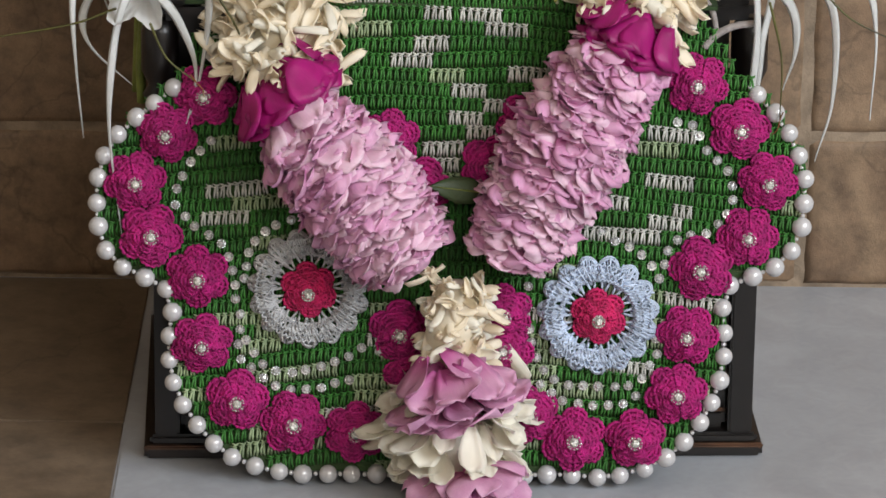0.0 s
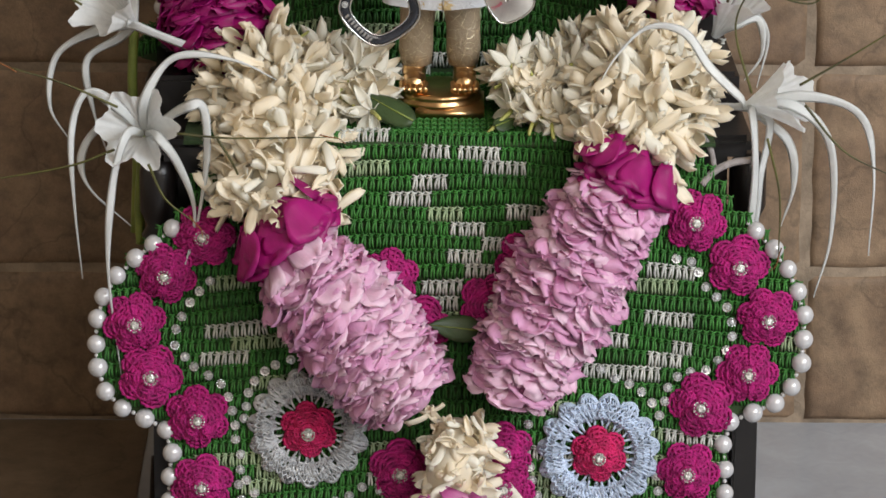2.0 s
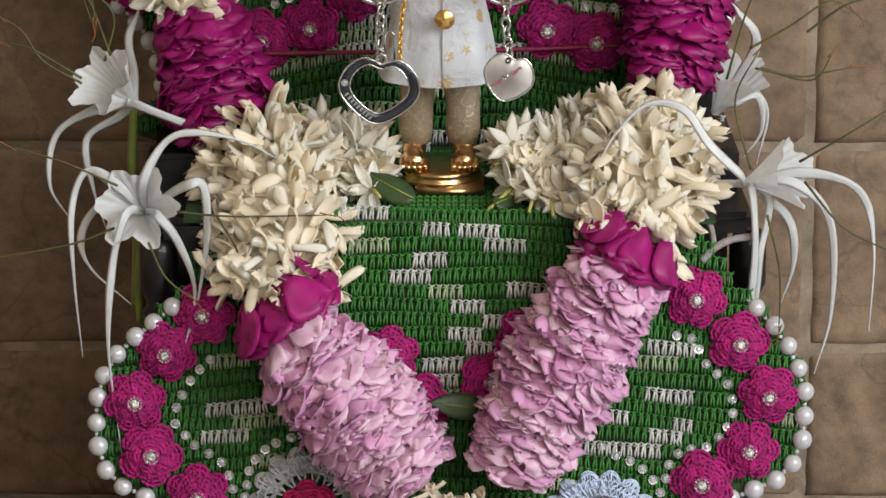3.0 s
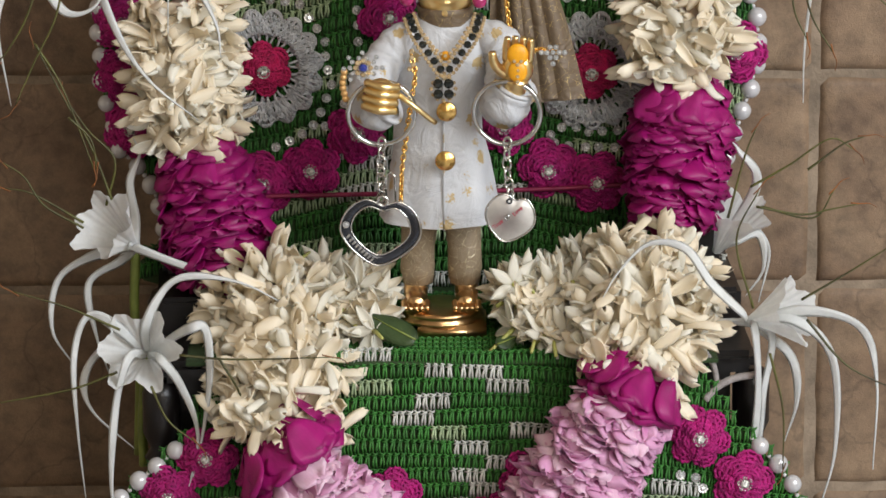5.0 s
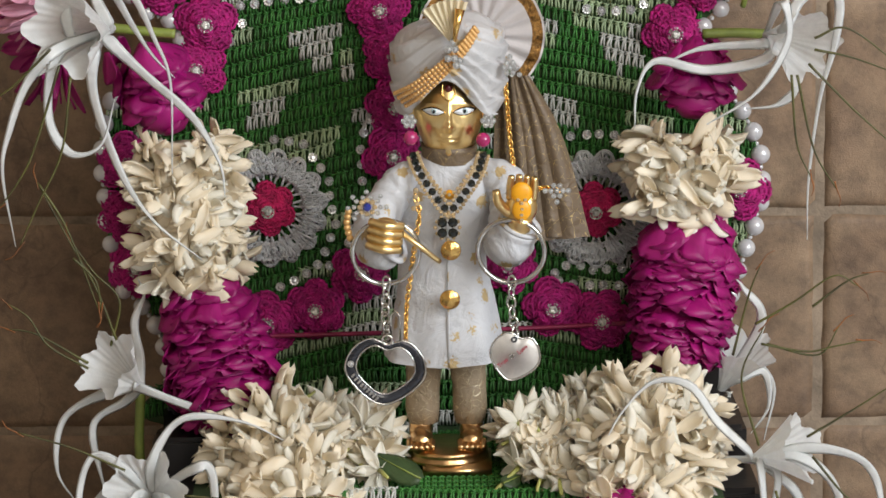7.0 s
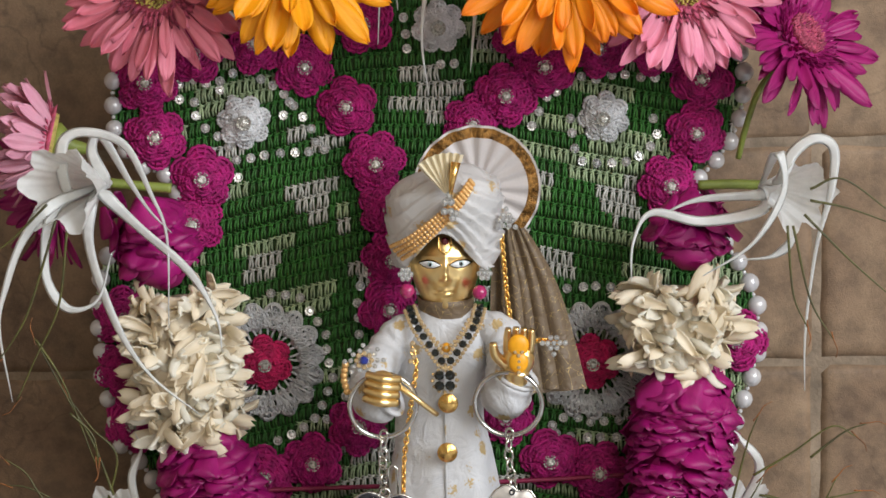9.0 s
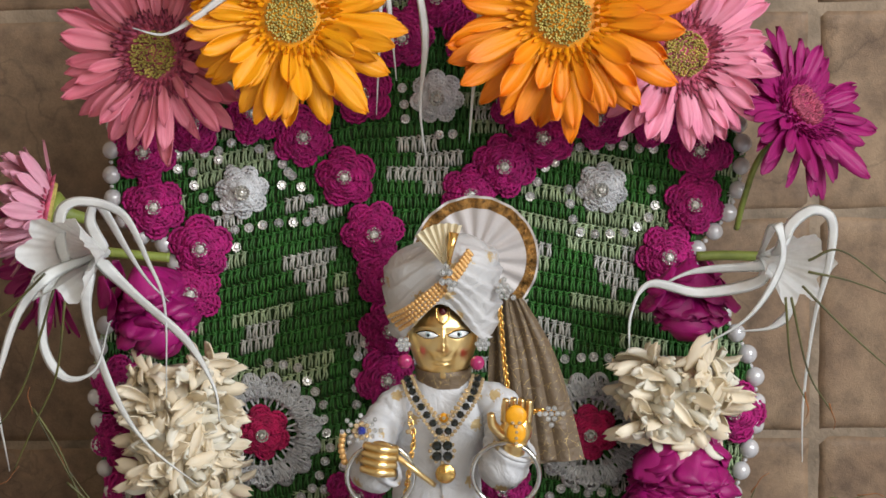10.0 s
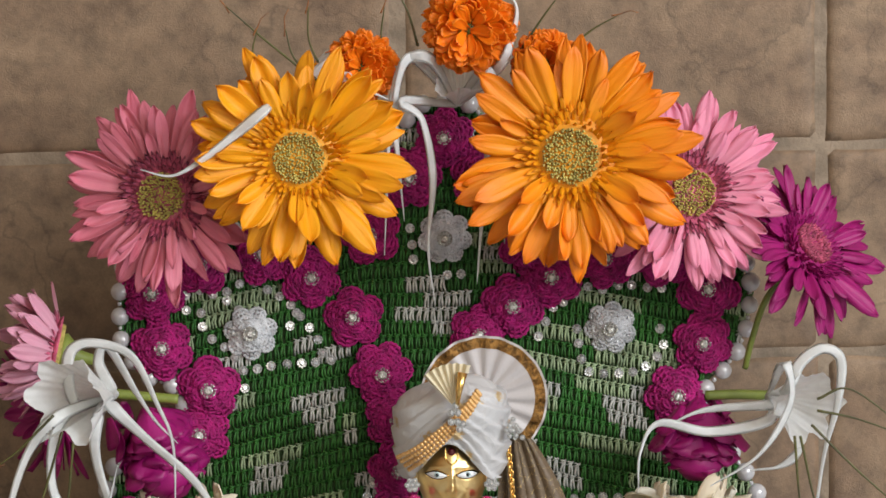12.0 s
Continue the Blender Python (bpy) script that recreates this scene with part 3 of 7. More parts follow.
def doily(panel, cover, x, z, mat, label, seed):
    """A round openwork motif: spokes, a ring of loops and a crimson flower in the middle."""
    rng = np.random.default_rng(seed)
    lines = []
    n = 15
    for i in range(n):
        a = 2 * math.pi * i / n
        for s in (-.5, .5):
            lines.append([((0.0115 + 0.0062 * u) * math.cos(a + s * (.10 + .16 * u)), (0.0115 + 0.0062 * u) * math.sin(a + s * (.10 + .16 * u)), 0.0018 + 0.0014 * math.sin(u * 3.1)) for u in np.linspace(0, 1, 5)])
        for k in range(18):
            t = (k - 8.5) / 8.5
            reach = 0.0280 - 0.0050 * t * t
            w = 0.0009 * (-1) ** k
            lines.append([((r + rng.normal(0, .0006)) * math.cos(a + t * q) + w * e, (r + rng.normal(0, .0006)) * math.sin(a + t * q) - w * e, h + rng.normal(0, .0007)) for r, q, h, e in ((0.0156, .11, .002, 0), (0.0194, .16, .0046, 1), (0.0236, .20, .0042, -1), (reach, .21, .0020, 0))])
        for rr in (.0178, .0212, .0246):
            lines.append([((rr + .0007 * (-1) ** k) * math.cos(a + q), (rr + .0007 * (-1) ** k) * math.sin(a + q), .0050 + .0006 * (-1) ** k - 30 * (rr - .021) ** 2) for k, q in enumerate(np.linspace(-.2, .2, 9))])
        for shift, lift in ((0, .0026), (.0008, .0014)):
            lines.append([((0.0277 + shift - 0.0050 * t * t) * math.cos(a + t * .215), (0.0277 + shift - 0.0050 * t * t) * math.sin(a + t * .215), lift + .0003 * math.sin(t * 14)) for t in np.linspace(-1, 1, 9)])
        lines.append([(0.0169 * math.cos(a + q), 0.0169 * math.sin(a + q), .0030 + .0010 * math.sin(q * 34)) for q in np.linspace(-.22, .22, 5)])
    short = [q for q in lines if len(q) == 4]
    rest = [[tuple(p) for p in spline(q, 2)][:9] if len(q) == 5 else q for q in lines if len(q) != 4]
    va, fa = tubes(short, 0.00052, 5)
    vb, fb = tubes(rest, 0.00060, 5)
    v, f = va + vb, fa + [[i + len(va) for i in q] for q in fb]
    o = tagged(mesh_object("round_doily", v, f, mat, cover, label), kind="stuff")
    o.matrix_basis = panel.place(x, z, 0.0015, 7) @ Matrix.Scale(0.94, 4)
    c = shared("flower_centre", FL_CRI, Matrix.Translation((0, 0, 0.001)), o, "crimson crocheted flower")
    shared("gem", GEM, panel.place(x, z, 0.0108), cover, "round silver glitter centre")


for (x, z), mat, lab in zip([(-0.0579, 0.0911), (0.0691, 0.0808)], (M_GREY_YARN, M_BLUE_YARN), ("greyish white openwork doily", "pale blue openwork doily")):
    doily(FRONT, front_cover, x, z, mat, lab, 1)
for x, z in [(-0.0803, 0.3230), (0.0666, 0.3209)]:
    doily(BACK, back_cover, x, z, M_GREY_YARN, "greyish white openwork doily", 2)


# rhinestones in rows
def stones(panel, cover, curve, step=0.0066, rows=None):
    pts = even(spline(curve, 6), step) if step else np.array(curve)
    rng = random.Random(len(curve))
    for x, z in pts:
        o = shared("rhinestone", STONE, panel.place(x + rng.uniform(-.0005, .0005), z + rng.uniform(-.0005, .0005), 0.0022, rng.uniform(0, 90), rng.uniform(-14, 14), rng.uniform(-14, 14)), cover)


for curve in ([(-0.1003, 0.1564), (-0.1097, 0.1465), (-0.1166, 0.1302), (-0.1075, 0.1182), (-0.0954, 0.1097), (-0.0907, 0.0976), (-0.0899, 0.0861), (-0.0877, 0.0759), (-0.0884, 0.0613), (-0.0829, 0.0546), (-0.0756, 0.0496), (-0.0694, 0.0455), (-0.0544, 0.0455), (-0.0395, 0.0500)],
              [(-0.0864, 0.0951), (-0.0845, 0.1078), (-0.0793, 0.1150), (-0.0729, 0.1194), (-0.0662, 0.1215)], [(-0.0852, 0.0677), (-0.0812, 0.0613), (-0.0762, 0.0558), (-0.0694, 0.0530), (-0.0565, 0.0547), (-0.0433, 0.0590), (-0.0346, 0.0645)],
              [(0.1017, 0.1675), (0.1096, 0.1651), (0.1133, 0.1572), (0.1191, 0.1507), (0.1250, 0.1435), (0.1259, 0.1291), (0.1148, 0.1176), (0.1081, 0.1175), (0.1008, 0.1131), (0.0976, 0.1039)],
              [(0.0696, 0.1180), (0.0771, 0.1138), (0.0856, 0.1101), (0.0919, 0.1035), (0.0960, 0.0980)], [(0.0947, 0.0701), (0.0956, 0.0637), (0.0920, 0.0577), (0.0852, 0.0494), (0.0715, 0.0484), (0.0593, 0.0485), (0.0523, 0.0502), (0.0457, 0.0558), (0.0413, 0.0648), (0.0394, 0.0737), (0.0360, 0.0826), (0.0383, 0.0929)],
              [(0.0863, 0.0440), (0.0794, 0.0408), (0.0655, 0.0401), (0.0517, 0.0430), (0.0441, 0.0493)], [(-0.0223, 0.0780), (-0.0277, 0.0728), (-0.0222, 0.0678), (-0.0271, 0.0626)]):
    stones(FRONT, front_cover, curve)
for curve in ([(-0.1161, 0.4483), (-0.1090, 0.4502), (-0.1015, 0.4475), (-0.0931, 0.4524), (-0.0837, 0.4528), (-0.0785, 0.4491), (-0.0700, 0.4444), (-0.0639, 0.4355), (-0.0577, 0.4291), (-0.0554, 0.4214)], [(-0.1161, 0.4415), (-0.1093, 0.4396), (-0.1082, 0.4312), (-0.1020, 0.4268), (-0.0958, 0.4209), (-0.0922, 0.4145), (-0.0851, 0.4148), (-0.0775, 0.4162), (-0.0643, 0.4170), (-0.0517, 0.4183)],
              [(-0.0983, 0.4449), (-0.0928, 0.4410)], [(-0.0703, 0.4331), (-0.0671, 0.4393)], [(-0.0911, 0.4056), (-0.0964, 0.3980)], [(-0.0338, 0.3626), (-0.0372, 0.3550), (-0.0387, 0.3461), (-0.0379, 0.3345)], [(-0.0771, 0.3536), (-0.0695, 0.3530), (-0.0632, 0.3508), (-0.0600, 0.3452), (-0.0553, 0.3392), (-0.0527, 0.3322), (-0.0523, 0.3240), (-0.0499, 0.3168), (-0.0532, 0.3066), (-0.0598, 0.2952), (-0.0683, 0.2902), (-0.0812, 0.2840)],
              [(0.0524, 0.4423), (0.0625, 0.4489), (0.0693, 0.4470), (0.0759, 0.4494), (0.0827, 0.4493), (0.0898, 0.4479), (0.0966, 0.4473)], [(0.0473, 0.4393), (0.0408, 0.4273)], [(0.0585, 0.4295), (0.0596, 0.4194), (0.0620, 0.4123), (0.0683, 0.4104), (0.0835, 0.4101), (0.0911, 0.4138), (0.0963, 0.4213), (0.0951, 0.4289)],
              [(0.0498, 0.3540), (0.0689, 0.3544), (0.0816, 0.3542)], [(0.0438, 0.2869), (0.0541, 0.2957), (0.0655, 0.2929), (0.0783, 0.2940)], [(0.0501, 0.2881), (0.0654, 0.2860), (0.0769, 0.2863)], [(-0.0152, 0.4762), (-0.0141, 0.4687), (-0.0147, 0.4624)], [(0.0003, 0.4546), (0.0066, 0.4552)], [(-0.0529, 0.2963), (-0.0451, 0.3065), (-0.0410, 0.3192)]):
    stones(BACK, back_cover, curve)

# ---- flowers: materials ----
PET = dict(rough=0.52, bump=0.45, depth=0.0004, grain=True)
# the deeper base of both pinks also puts shade between packed petals into colour
M_PINK = material("pale_pink_petal", (0.84, 0.50, 0.68), vary=0.16, size=70, fine=1500, per=0.12, through_light=0.22, colour2=(0.72, 0.36, 0.56), heart=((0.55, 0.11, 0.34), 0.004, 0.021), **PET)
M_BLUSH = material("blush_petal_edge", (0.92, 0.70, 0.79), vary=0.14, size=70, fine=1500, per=0.10, through_light=0.22, colour2=(0.80, 0.50, 0.64), heart=((0.62, 0.19, 0.40), 0.004, 0.020), **PET)
M_PURPLE = material("deep_magenta_petal", (0.42, 0.008, 0.18), vary=0.25, size=60, fine=1200, per=0.18, through_light=0.25, colour2=(0.29, 0.005, 0.12), **{**PET, "rough": 0.42})
M_JASMINE = material("cream_jasmine_petal", (0.95, 0.872, 0.71), vary=0.05, size=60, fine=900, per=0.05, through_light=0.34, colour2=(0.93, 0.81, 0.60), **PET)
M_FRESH = material("white_jasmine_petal", (0.94, 0.905, 0.79), vary=0.05, size=60, fine=900, per=0.05, through_light=0.34, **PET)
M_LILY = material("white_lily_petal", (0.90, 0.91, 0.89), vary=0.07, size=120, fine=900, per=0.04, through_light=0.42, **{**PET, "grain": False, "bump": 0.3})
M_STALK = material("green_stalk", (0.22, 0.27, 0.05), rough=0.5, vary=0.25, size=60, fine=500, bump=0.1)
M_TUBE = material("yellow_green_tube", (0.50, 0.50, 0.14), rough=0.5, vary=0.2, size=90, fine=500, bump=0.1)
M_FILAMENT = material("olive_filament", (0.100, 0.098, 0.018), rough=0.5, vary=0.5, size=45, fine=500, bump=0.1, colour2=(0.045, 0.040, 0.014))
M_ANTHER = material("rusty_anther", (0.30, 0.10, 0.02), rough=0.7, vary=0.4, size=90, fine=700, colour2=(0.10, 0.045, 0.02))
M_LEAF = material("dark_green_leaf", (0.05, 0.085, 0.028), rough=0.5, vary=0.3, size=60, fine=500, bump=0.3)
M_YELLOW = material("golden_gerbera_petal", (0.94, 0.42, 0.003), vary=0.16, size=40, fine=1500, per=0.10, through_light=0.2, colour2=(0.92, 0.33, 0.002), **PET)
M_ORANGE = material("orange_gerbera_petal", (0.92, 0.28, 0.003), vary=0.16, size=40, fine=1500, per=0.12, through_light=0.2, colour2=(0.88, 0.22, 0.002), heart=((0.93, 0.36, 0.004), 0.006, 0.034), **PET)
M_ROSE = material("rose_gerbera_petal", (0.80, 0.25, 0.32), vary=0.18, size=40, fine=1500, per=0.12, through_light=0.2, colour2=(0.70, 0.16, 0.25), **PET)
M_ROSE2 = material("pink_gerbera_petal", (0.86, 0.33, 0.44), vary=0.18, size=40, fine=1500, per=0.12, through_light=0.2, colour2=(0.78, 0.20, 0.34), **PET)
M_VIOLET = material("violet_gerbera_petal", (0.42, 0.010, 0.17), vary=0.2, size=50, fine=1500, per=0.14, through_light=0.2, **PET)
M_MARI = material("orange_marigold_petal", (1.0, 0.25, 0.004), vary=0.12, size=70, fine=1500, per=0.14, through_light=0.2, **PET)
M_DISC_Y = material("olive_yellow_disc", (0.62, 0.50, 0.13), rough=0.8, vary=0.35, size=300, fine=1200, bump=0.6, per=0.12)
M_DISC_R = material("dusky_rose_disc", (0.62, 0.11, 0.20), rough=0.8, vary=0.4, size=300, fine=1200, bump=0.8, per=0.2)


# ---- petals ----
def petal_mesh(name, mat, length, width, cup=0.2, curl=0.1, ruffle=0.0, thick=0.0004, point=1.0, nu=6, nv=5, seed=0, blunt=False, frill=0.0, sharp=False, groove=0.0):
    """A petal from its base at the origin along +x, cupped across, curled along, with real thickness."""
    rng = random.Random(seed)
    ph = [rng.uniform(0, 6.3) for _ in range(4)]
    top = []
    for i in range(nu):
        u = i / (nu - 1)
        half = width / 2 * max(0.03, math.sin(math.pi * min(1, u ** 0.85 * 0.93 + 0.07)) ** 0.75 * (1 - (1 - point) * u))
        if blunt:
            half = width / 2 * (0.30 + 0.70 * min(1, u / 0.6) ** 0.8) * (math.sqrt(max(0.0, 1 - ((u - 0.74) / 0.275) ** 2)) if u > 0.74 else 1)
        if sharp and u > 0.68:
            half = width / 2 * max(0.05, (1 - ((u - 0.68) / 0.33) ** 2.3)) ** 0.8
        for j in range(nv):
            s = 2 * j / (nv - 1) - 1
            x = length * (u - (0.0 if blunt else 0.06) * s * s * u + frill * u ** 4 * (math.sin(7 * s + ph[2]) + 0.6 * math.sin(13 * s + ph[3])))
            z = cup * width * s * s + curl * length * u * u + ruffle * width * math.sin(s * 4 + ph[0] + u * 3) * u + ruffle * .5 * width * math.sin(7 * s + ph[1]) * u * u - groove * width * math.cos(s * 6.2832) * min(1, 3 * u) * (1 - u ** 3)
            top.append((x, half * s, z))
    n = len(top)
    verts = top + [(x, y * 0.98, z - thick) for x, y, z in top]
    faces = []
    for i in range(nu - 1):
        for j in range(nv - 1):
            a, b, c, d = i * nv + j, (i + 1) * nv + j, (i + 1) * nv + j + 1, i * nv + j + 1
            faces += [(a, b, c, d), (a + n, d + n, c + n, b + n)]
    rim = [i * nv for i in range(nu)] + [(nu - 1) * nv + j for j in range(1, nv)] + [i * nv + nv - 1 for i in range(nu - 2, -1, -1)] + list(range(nv - 2, 0, -1))
    faces += [(rim[k], rim[k] + n, rim[(k + 1) % len(rim)] + n, rim[(k + 1) % len(rim)]) for k in range(len(rim))]
    me = bpy.data.meshes.new(name)
    me.from_pydata(verts, [], faces)
    me.materials.append(mat)
    me.polygons.foreach_set("use_smooth", [True] * len(me.polygons))
    return me


def frame_of(axis, out):
    """A turn whose x points along out and whose y lies across the axis."""
    x = Vector(out).normalized()
    z = Vector(axis) - x * x.dot(Vector(axis))
    z.normalize()
    y = z.cross(x)
    return Matrix((x, y, z)).transposed().to_4x4()


PINK_P = [petal_mesh("pink_petal", m, 0.026, w, c, k, r, 0.0003, 1, 9, 13, s, True, 0.032) for s, (m, w, c, k, r) in enumerate(((M_PINK, .028, -.10, .10, .05), (M_PINK, .032, -.14, .16, .08), (M_BLUSH, .029, .05, .05, .07), (M_BLUSH, .025, -.08, .18, .05), (M_PINK, .031, .06, .12, .08), (M_BLUSH, .030, -.12, .08, .07)))]
PURP_P = [petal_mesh("magenta_petal", M_PURPLE, 0.024, w, c, k, r, 0.0003, 1, 8, 11, s, True, 0.014) for s, (w, c, k, r) in enumerate(((.028, -.10, .10, .04), (.032, -.14, .14, .05), (.030, -.06, .02, .05), (.034, -.16, .18, .06)))]
JAS_P = [petal_mesh("jasmine_petal", m, 0.0128, w, c, k, 0.05, 0.0008, 1, 9, 7, s, True) for s, (m, w, c, k) in enumerate(((M_JASMINE, .0054, -.32, -.40), (M_JASMINE, .0062, -.26, -.62), (M_JASMINE, .0050, .40, -.45), (M_FRESH, .0056, -.30, .30), (M_JASMINE, .0062, .34, .55), (M_FRESH, .0052, -.34, -.20)))]


def section(thing_ob, name, meshes, path, radius, step, around, tilt, seed, start=0.32, flat=0.85, jitter=0.20, reach=250, spread=20, lay=None):
    """Petals threaded side by side on a string: rings of petals whose tips point outward."""
    rng = random.Random(seed)
    pts = even(spline(path, 10), step)
    n = len(pts)
    for i, p in enumerate(pts):
        d = Vector(pts[min(i + 1, n - 1)] - pts[max(i - 1, 0)]).normalized()
        side = d.cross(Vector((0, -1, 0))).normalized()
        front = side.cross(d).normalized()
        if front.y > 0:
            front = -front
        u = i / max(1, n - 1)
        swell = 0.86 + 0.14 * math.sin(math.pi * u)
        for k in range(around):
            a = radians(-reach / 2 + reach * (k + rng.uniform(-.4, .4)) / (around - 1))
            out = front * math.cos(a) * flat + side * math.sin(a)
            out = (out.normalized() + d * math.tan(radians(max(-62, min(62, rng.gauss(tilt, spread)))))).normalized()
            if "jasmine" in name:
                out = (out + d.cross(out) * math.tan(radians(max(-55, min(55, rng.gauss(0, 30)))))).normalized()
            r = radius * swell * rng.uniform(1 - jitter, 1 + jitter * 0.4) * (1.0 if abs(math.sin(a)) > .5 else .96)
            me = rng.choice(meshes)
            r *= 0.90 if "jasmine" in name else 1.0
            own = 0.0122 if "jasmine" in name else 0.022 if "cream" in name else 0.030 if len(meshes) == 2 else 0.026
            base = Vector(p) + out * max(r * start, r - own) + d * rng.uniform(-.5, .5) * step
            m = Matrix.Translation(base) @ frame_of(d, out) @ pose(0, 0, 0, rng.gauss(0, 22), rng.gauss(0, 8), 0)
            if lay:
                # petals that lie half along the surface, overlapping one another
                rad = (front * math.cos(a) * flat + side * math.sin(a)).normalized()
                tang = d.cross(rad).normalized()
                beta = radians(rng.uniform(*(lay[1] if lay[0] != "shingle" else (30, 60))))
                phi = radians(rng.uniform(0, 360))
                way = rad * math.cos(beta) + (d * math.cos(phi) + tang * math.sin(phi)) * math.sin(beta)
                base = Vector(p) + rad * (r - own * 0.85 * math.cos(beta)) + d * rng.uniform(-.5, .5) * step - (way - rad * math.cos(beta)) * own * 0.45
                m = Matrix.Translation(base) @ frame_of(rad, way) @ pose(0, 0, 0, rng.gauss(0, 20), 0, 0)
            if lay and lay[0] == "shingle":
                # broad petals stacked like scales, their tips leaning along the string
                tau = radians(max(8, min(74, rng.gauss(lay[1], lay[2]))))
                turn = radians(rng.gauss(0, 13))
                way = (rad * math.cos(tau) + (d * math.cos(turn) + tang * math.sin(turn)) * math.sin(tau)).normalized()
                base = Vector(p) + rad * r - way * own * 0.98 + d * rng.uniform(-.5, .5) * step
                m = Matrix.Translation(base) @ frame_of(rad, way) @ pose(0, 0, 0, rng.gauss(0, lay[3]), 0, 0)
            sc = min(1.1, r * (1 - start) / own)
            shared(name, me, m @ Matrix.Diagonal((sc * rng.uniform(.9, 1.15), sc * rng.uniform(.8, 1.15), sc, 1)), thing_ob)
    # the packed core that the tips stand on
    core = even(spline(path, 10), step * 2)
    ends = np.sin(np.linspace(0.12, math.pi - 0.12, len(core))) ** 0.5
    v, f = tubes([core], radius * (0.70 if "jasmine" in name else 0.56) * ends, 14)
    mesh_object("petal_core", v, f, meshes[0].materials[0], thing_ob)


def string_of(path, r, mat, parent, name):
    v, f = tubes([spline(path, 8)], r, 6)
    return mesh_object(name, v, f, mat, parent)


garland = thing("flower_garland", "garland of magenta, jasmine and pale pink petals over the throne", "garland", ((-0.0888, 0.0300, 0.2206))[0:3], "garlands on the throne")
G0 = Vector(garland.location)


def rel(pts, base):
    return [tuple(Vector(p) - base) for p in pts]


section(garland, "magenta_petal", PURP_P, rel([(-0.1272, 0.0620, 0.3882), (-0.1192, 0.0620, 0.3665)], G0), 0.0250, 0.0042, 9, 10, 1, jitter=0.08, lay=("shingle", 46, 9, 9))
section(garland, "jasmine_petal", JAS_P, rel([(-0.1167, 0.0600, 0.3618), (-0.1138, 0.0600, 0.3325), (-0.1109, 0.0600, 0.2991)], G0), 0.0262, 0.0050, 23, -20, 2, spread=40, lay=("any", (22, 72)))
section(garland, "magenta_petal", PURP_P, rel([(-0.1054, 0.0580, 0.2885), (-0.1020, 0.0560, 0.2680), (-0.0962, 0.0360, 0.2335)], G0), 0.0285, 0.0036, 11, 6, 3, jitter=0.08, lay=("shingle", 46, 9, 9))
section(garland, "jasmine_petal", JAS_P, rel([(-0.0839, 0.0400, 0.2358), (-0.0732, 0.0120, 0.2207), (-0.0691, -0.0120, 0.2023), (-0.0751, -0.0220, 0.1850)], G0), 0.0325, 0.0050, 26, 15, 4, spread=40, lay=("any", (22, 72)))
section(garland, "magenta_petal", PURP_P, rel([(-0.0672, -0.0340, 0.1826), (-0.0609, -0.0340, 0.1731)], G0), 0.0300, 0.0030, 10, -8, 5, jitter=0.08, lay=("shingle", 46, 9, 9))
section(garland, "pink_petal", PINK_P, rel([(-0.0576, -0.0400, 0.1692), (-0.0347, -0.0400, 0.1397), (-0.0090, -0.0400, 0.1074)], G0), 0.0292, 0.0023, 11, 22, 6, jitter=0.08, spread=15, lay=("shingle", 40, 8, 8))

garland_b = thing("flower_garland", "garland of magenta, jasmine and pale pink petals over the throne", "garland", ((0.0879, 0.0300, 0.2299))[0:3], "garlands on the throne")
G1 = Vector(garland_b.location)
section(garland_b, "magenta_petal", PURP_P, rel([(0.1094, 0.0620, 0.3868), (0.1081, 0.0620, 0.3704)], G1), 0.0248, 0.0042, 9, 10, 11, jitter=0.08, lay=("shingle", 46, 9, 9))
section(garland_b, "jasmine_petal", JAS_P, rel([(0.1055, 0.0600, 0.3620), (0.1036, 0.0600, 0.3442), (0.1016, 0.0600, 0.3289)], G1), 0.0262, 0.0048, 23, -20, 12, spread=40, lay=("any", (22, 72)))
section(garland_b, "magenta_petal", PURP_P, rel([(0.1056, 0.0580, 0.3105), (0.1035, 0.0580, 0.2914), (0.0985, 0.0440, 0.2560)], G1), 0.0285, 0.0036, 11, 6, 13, jitter=0.08, lay=("shingle", 46, 9, 9))
section(garland_b, "jasmine_petal", JAS_P, rel([(0.0930, 0.0380, 0.2480), (0.0900, 0.0180, 0.2400), (0.0849, -0.0100, 0.2314), (0.0761, -0.0200, 0.2141)], G1), 0.0310, 0.0050, 25, 15, 14, spread=40, lay=("any", (22, 72)))
section(garland_b, "magenta_petal", PURP_P, rel([(0.0772, -0.0340, 0.2082), (0.0729, -0.0340, 0.1995)], G1), 0.0285, 0.0030, 10, -8, 15, jitter=0.08, lay=("shingle", 46, 9, 9))
section(garland_b, "pink_petal", PINK_P, rel([(0.0717, -0.0400, 0.1984), (0.0504, -0.0400, 0.1580), (0.0265, -0.0400, 0.1088)], G1), 0.0285, 0.0024, 11, 22, 16, jitter=0.08, spread=15, lay=("shingle", 40, 8, 8))

pendant = thing("garland_pendant", "hanging tassel of cream jasmine with pink petals at its end", "garland", ((0.0076, -0.0450, 0.0766))[0:3])
GP = Vector(pendant.location)
section(pendant, "jasmine_petal", JAS_P, rel([(0.0077, -0.0460, 0.1032), (0.0058, -0.0460, 0.0822), (0.0084, -0.0460, 0.0532)], GP), 0.0180, 0.0042, 15, 20, 21, spread=40, lay=("any", (22, 72)))
BIG_W = [petal_mesh("cream_petal", M_FRESH, 0.022, w, c, k, 0.06, 0.0006, 1, 8, 6, s, True) for s, (w, c, k) in enumerate(((.013, .22, .25), (.016, .18, .4), (.011, .3, .1)))]
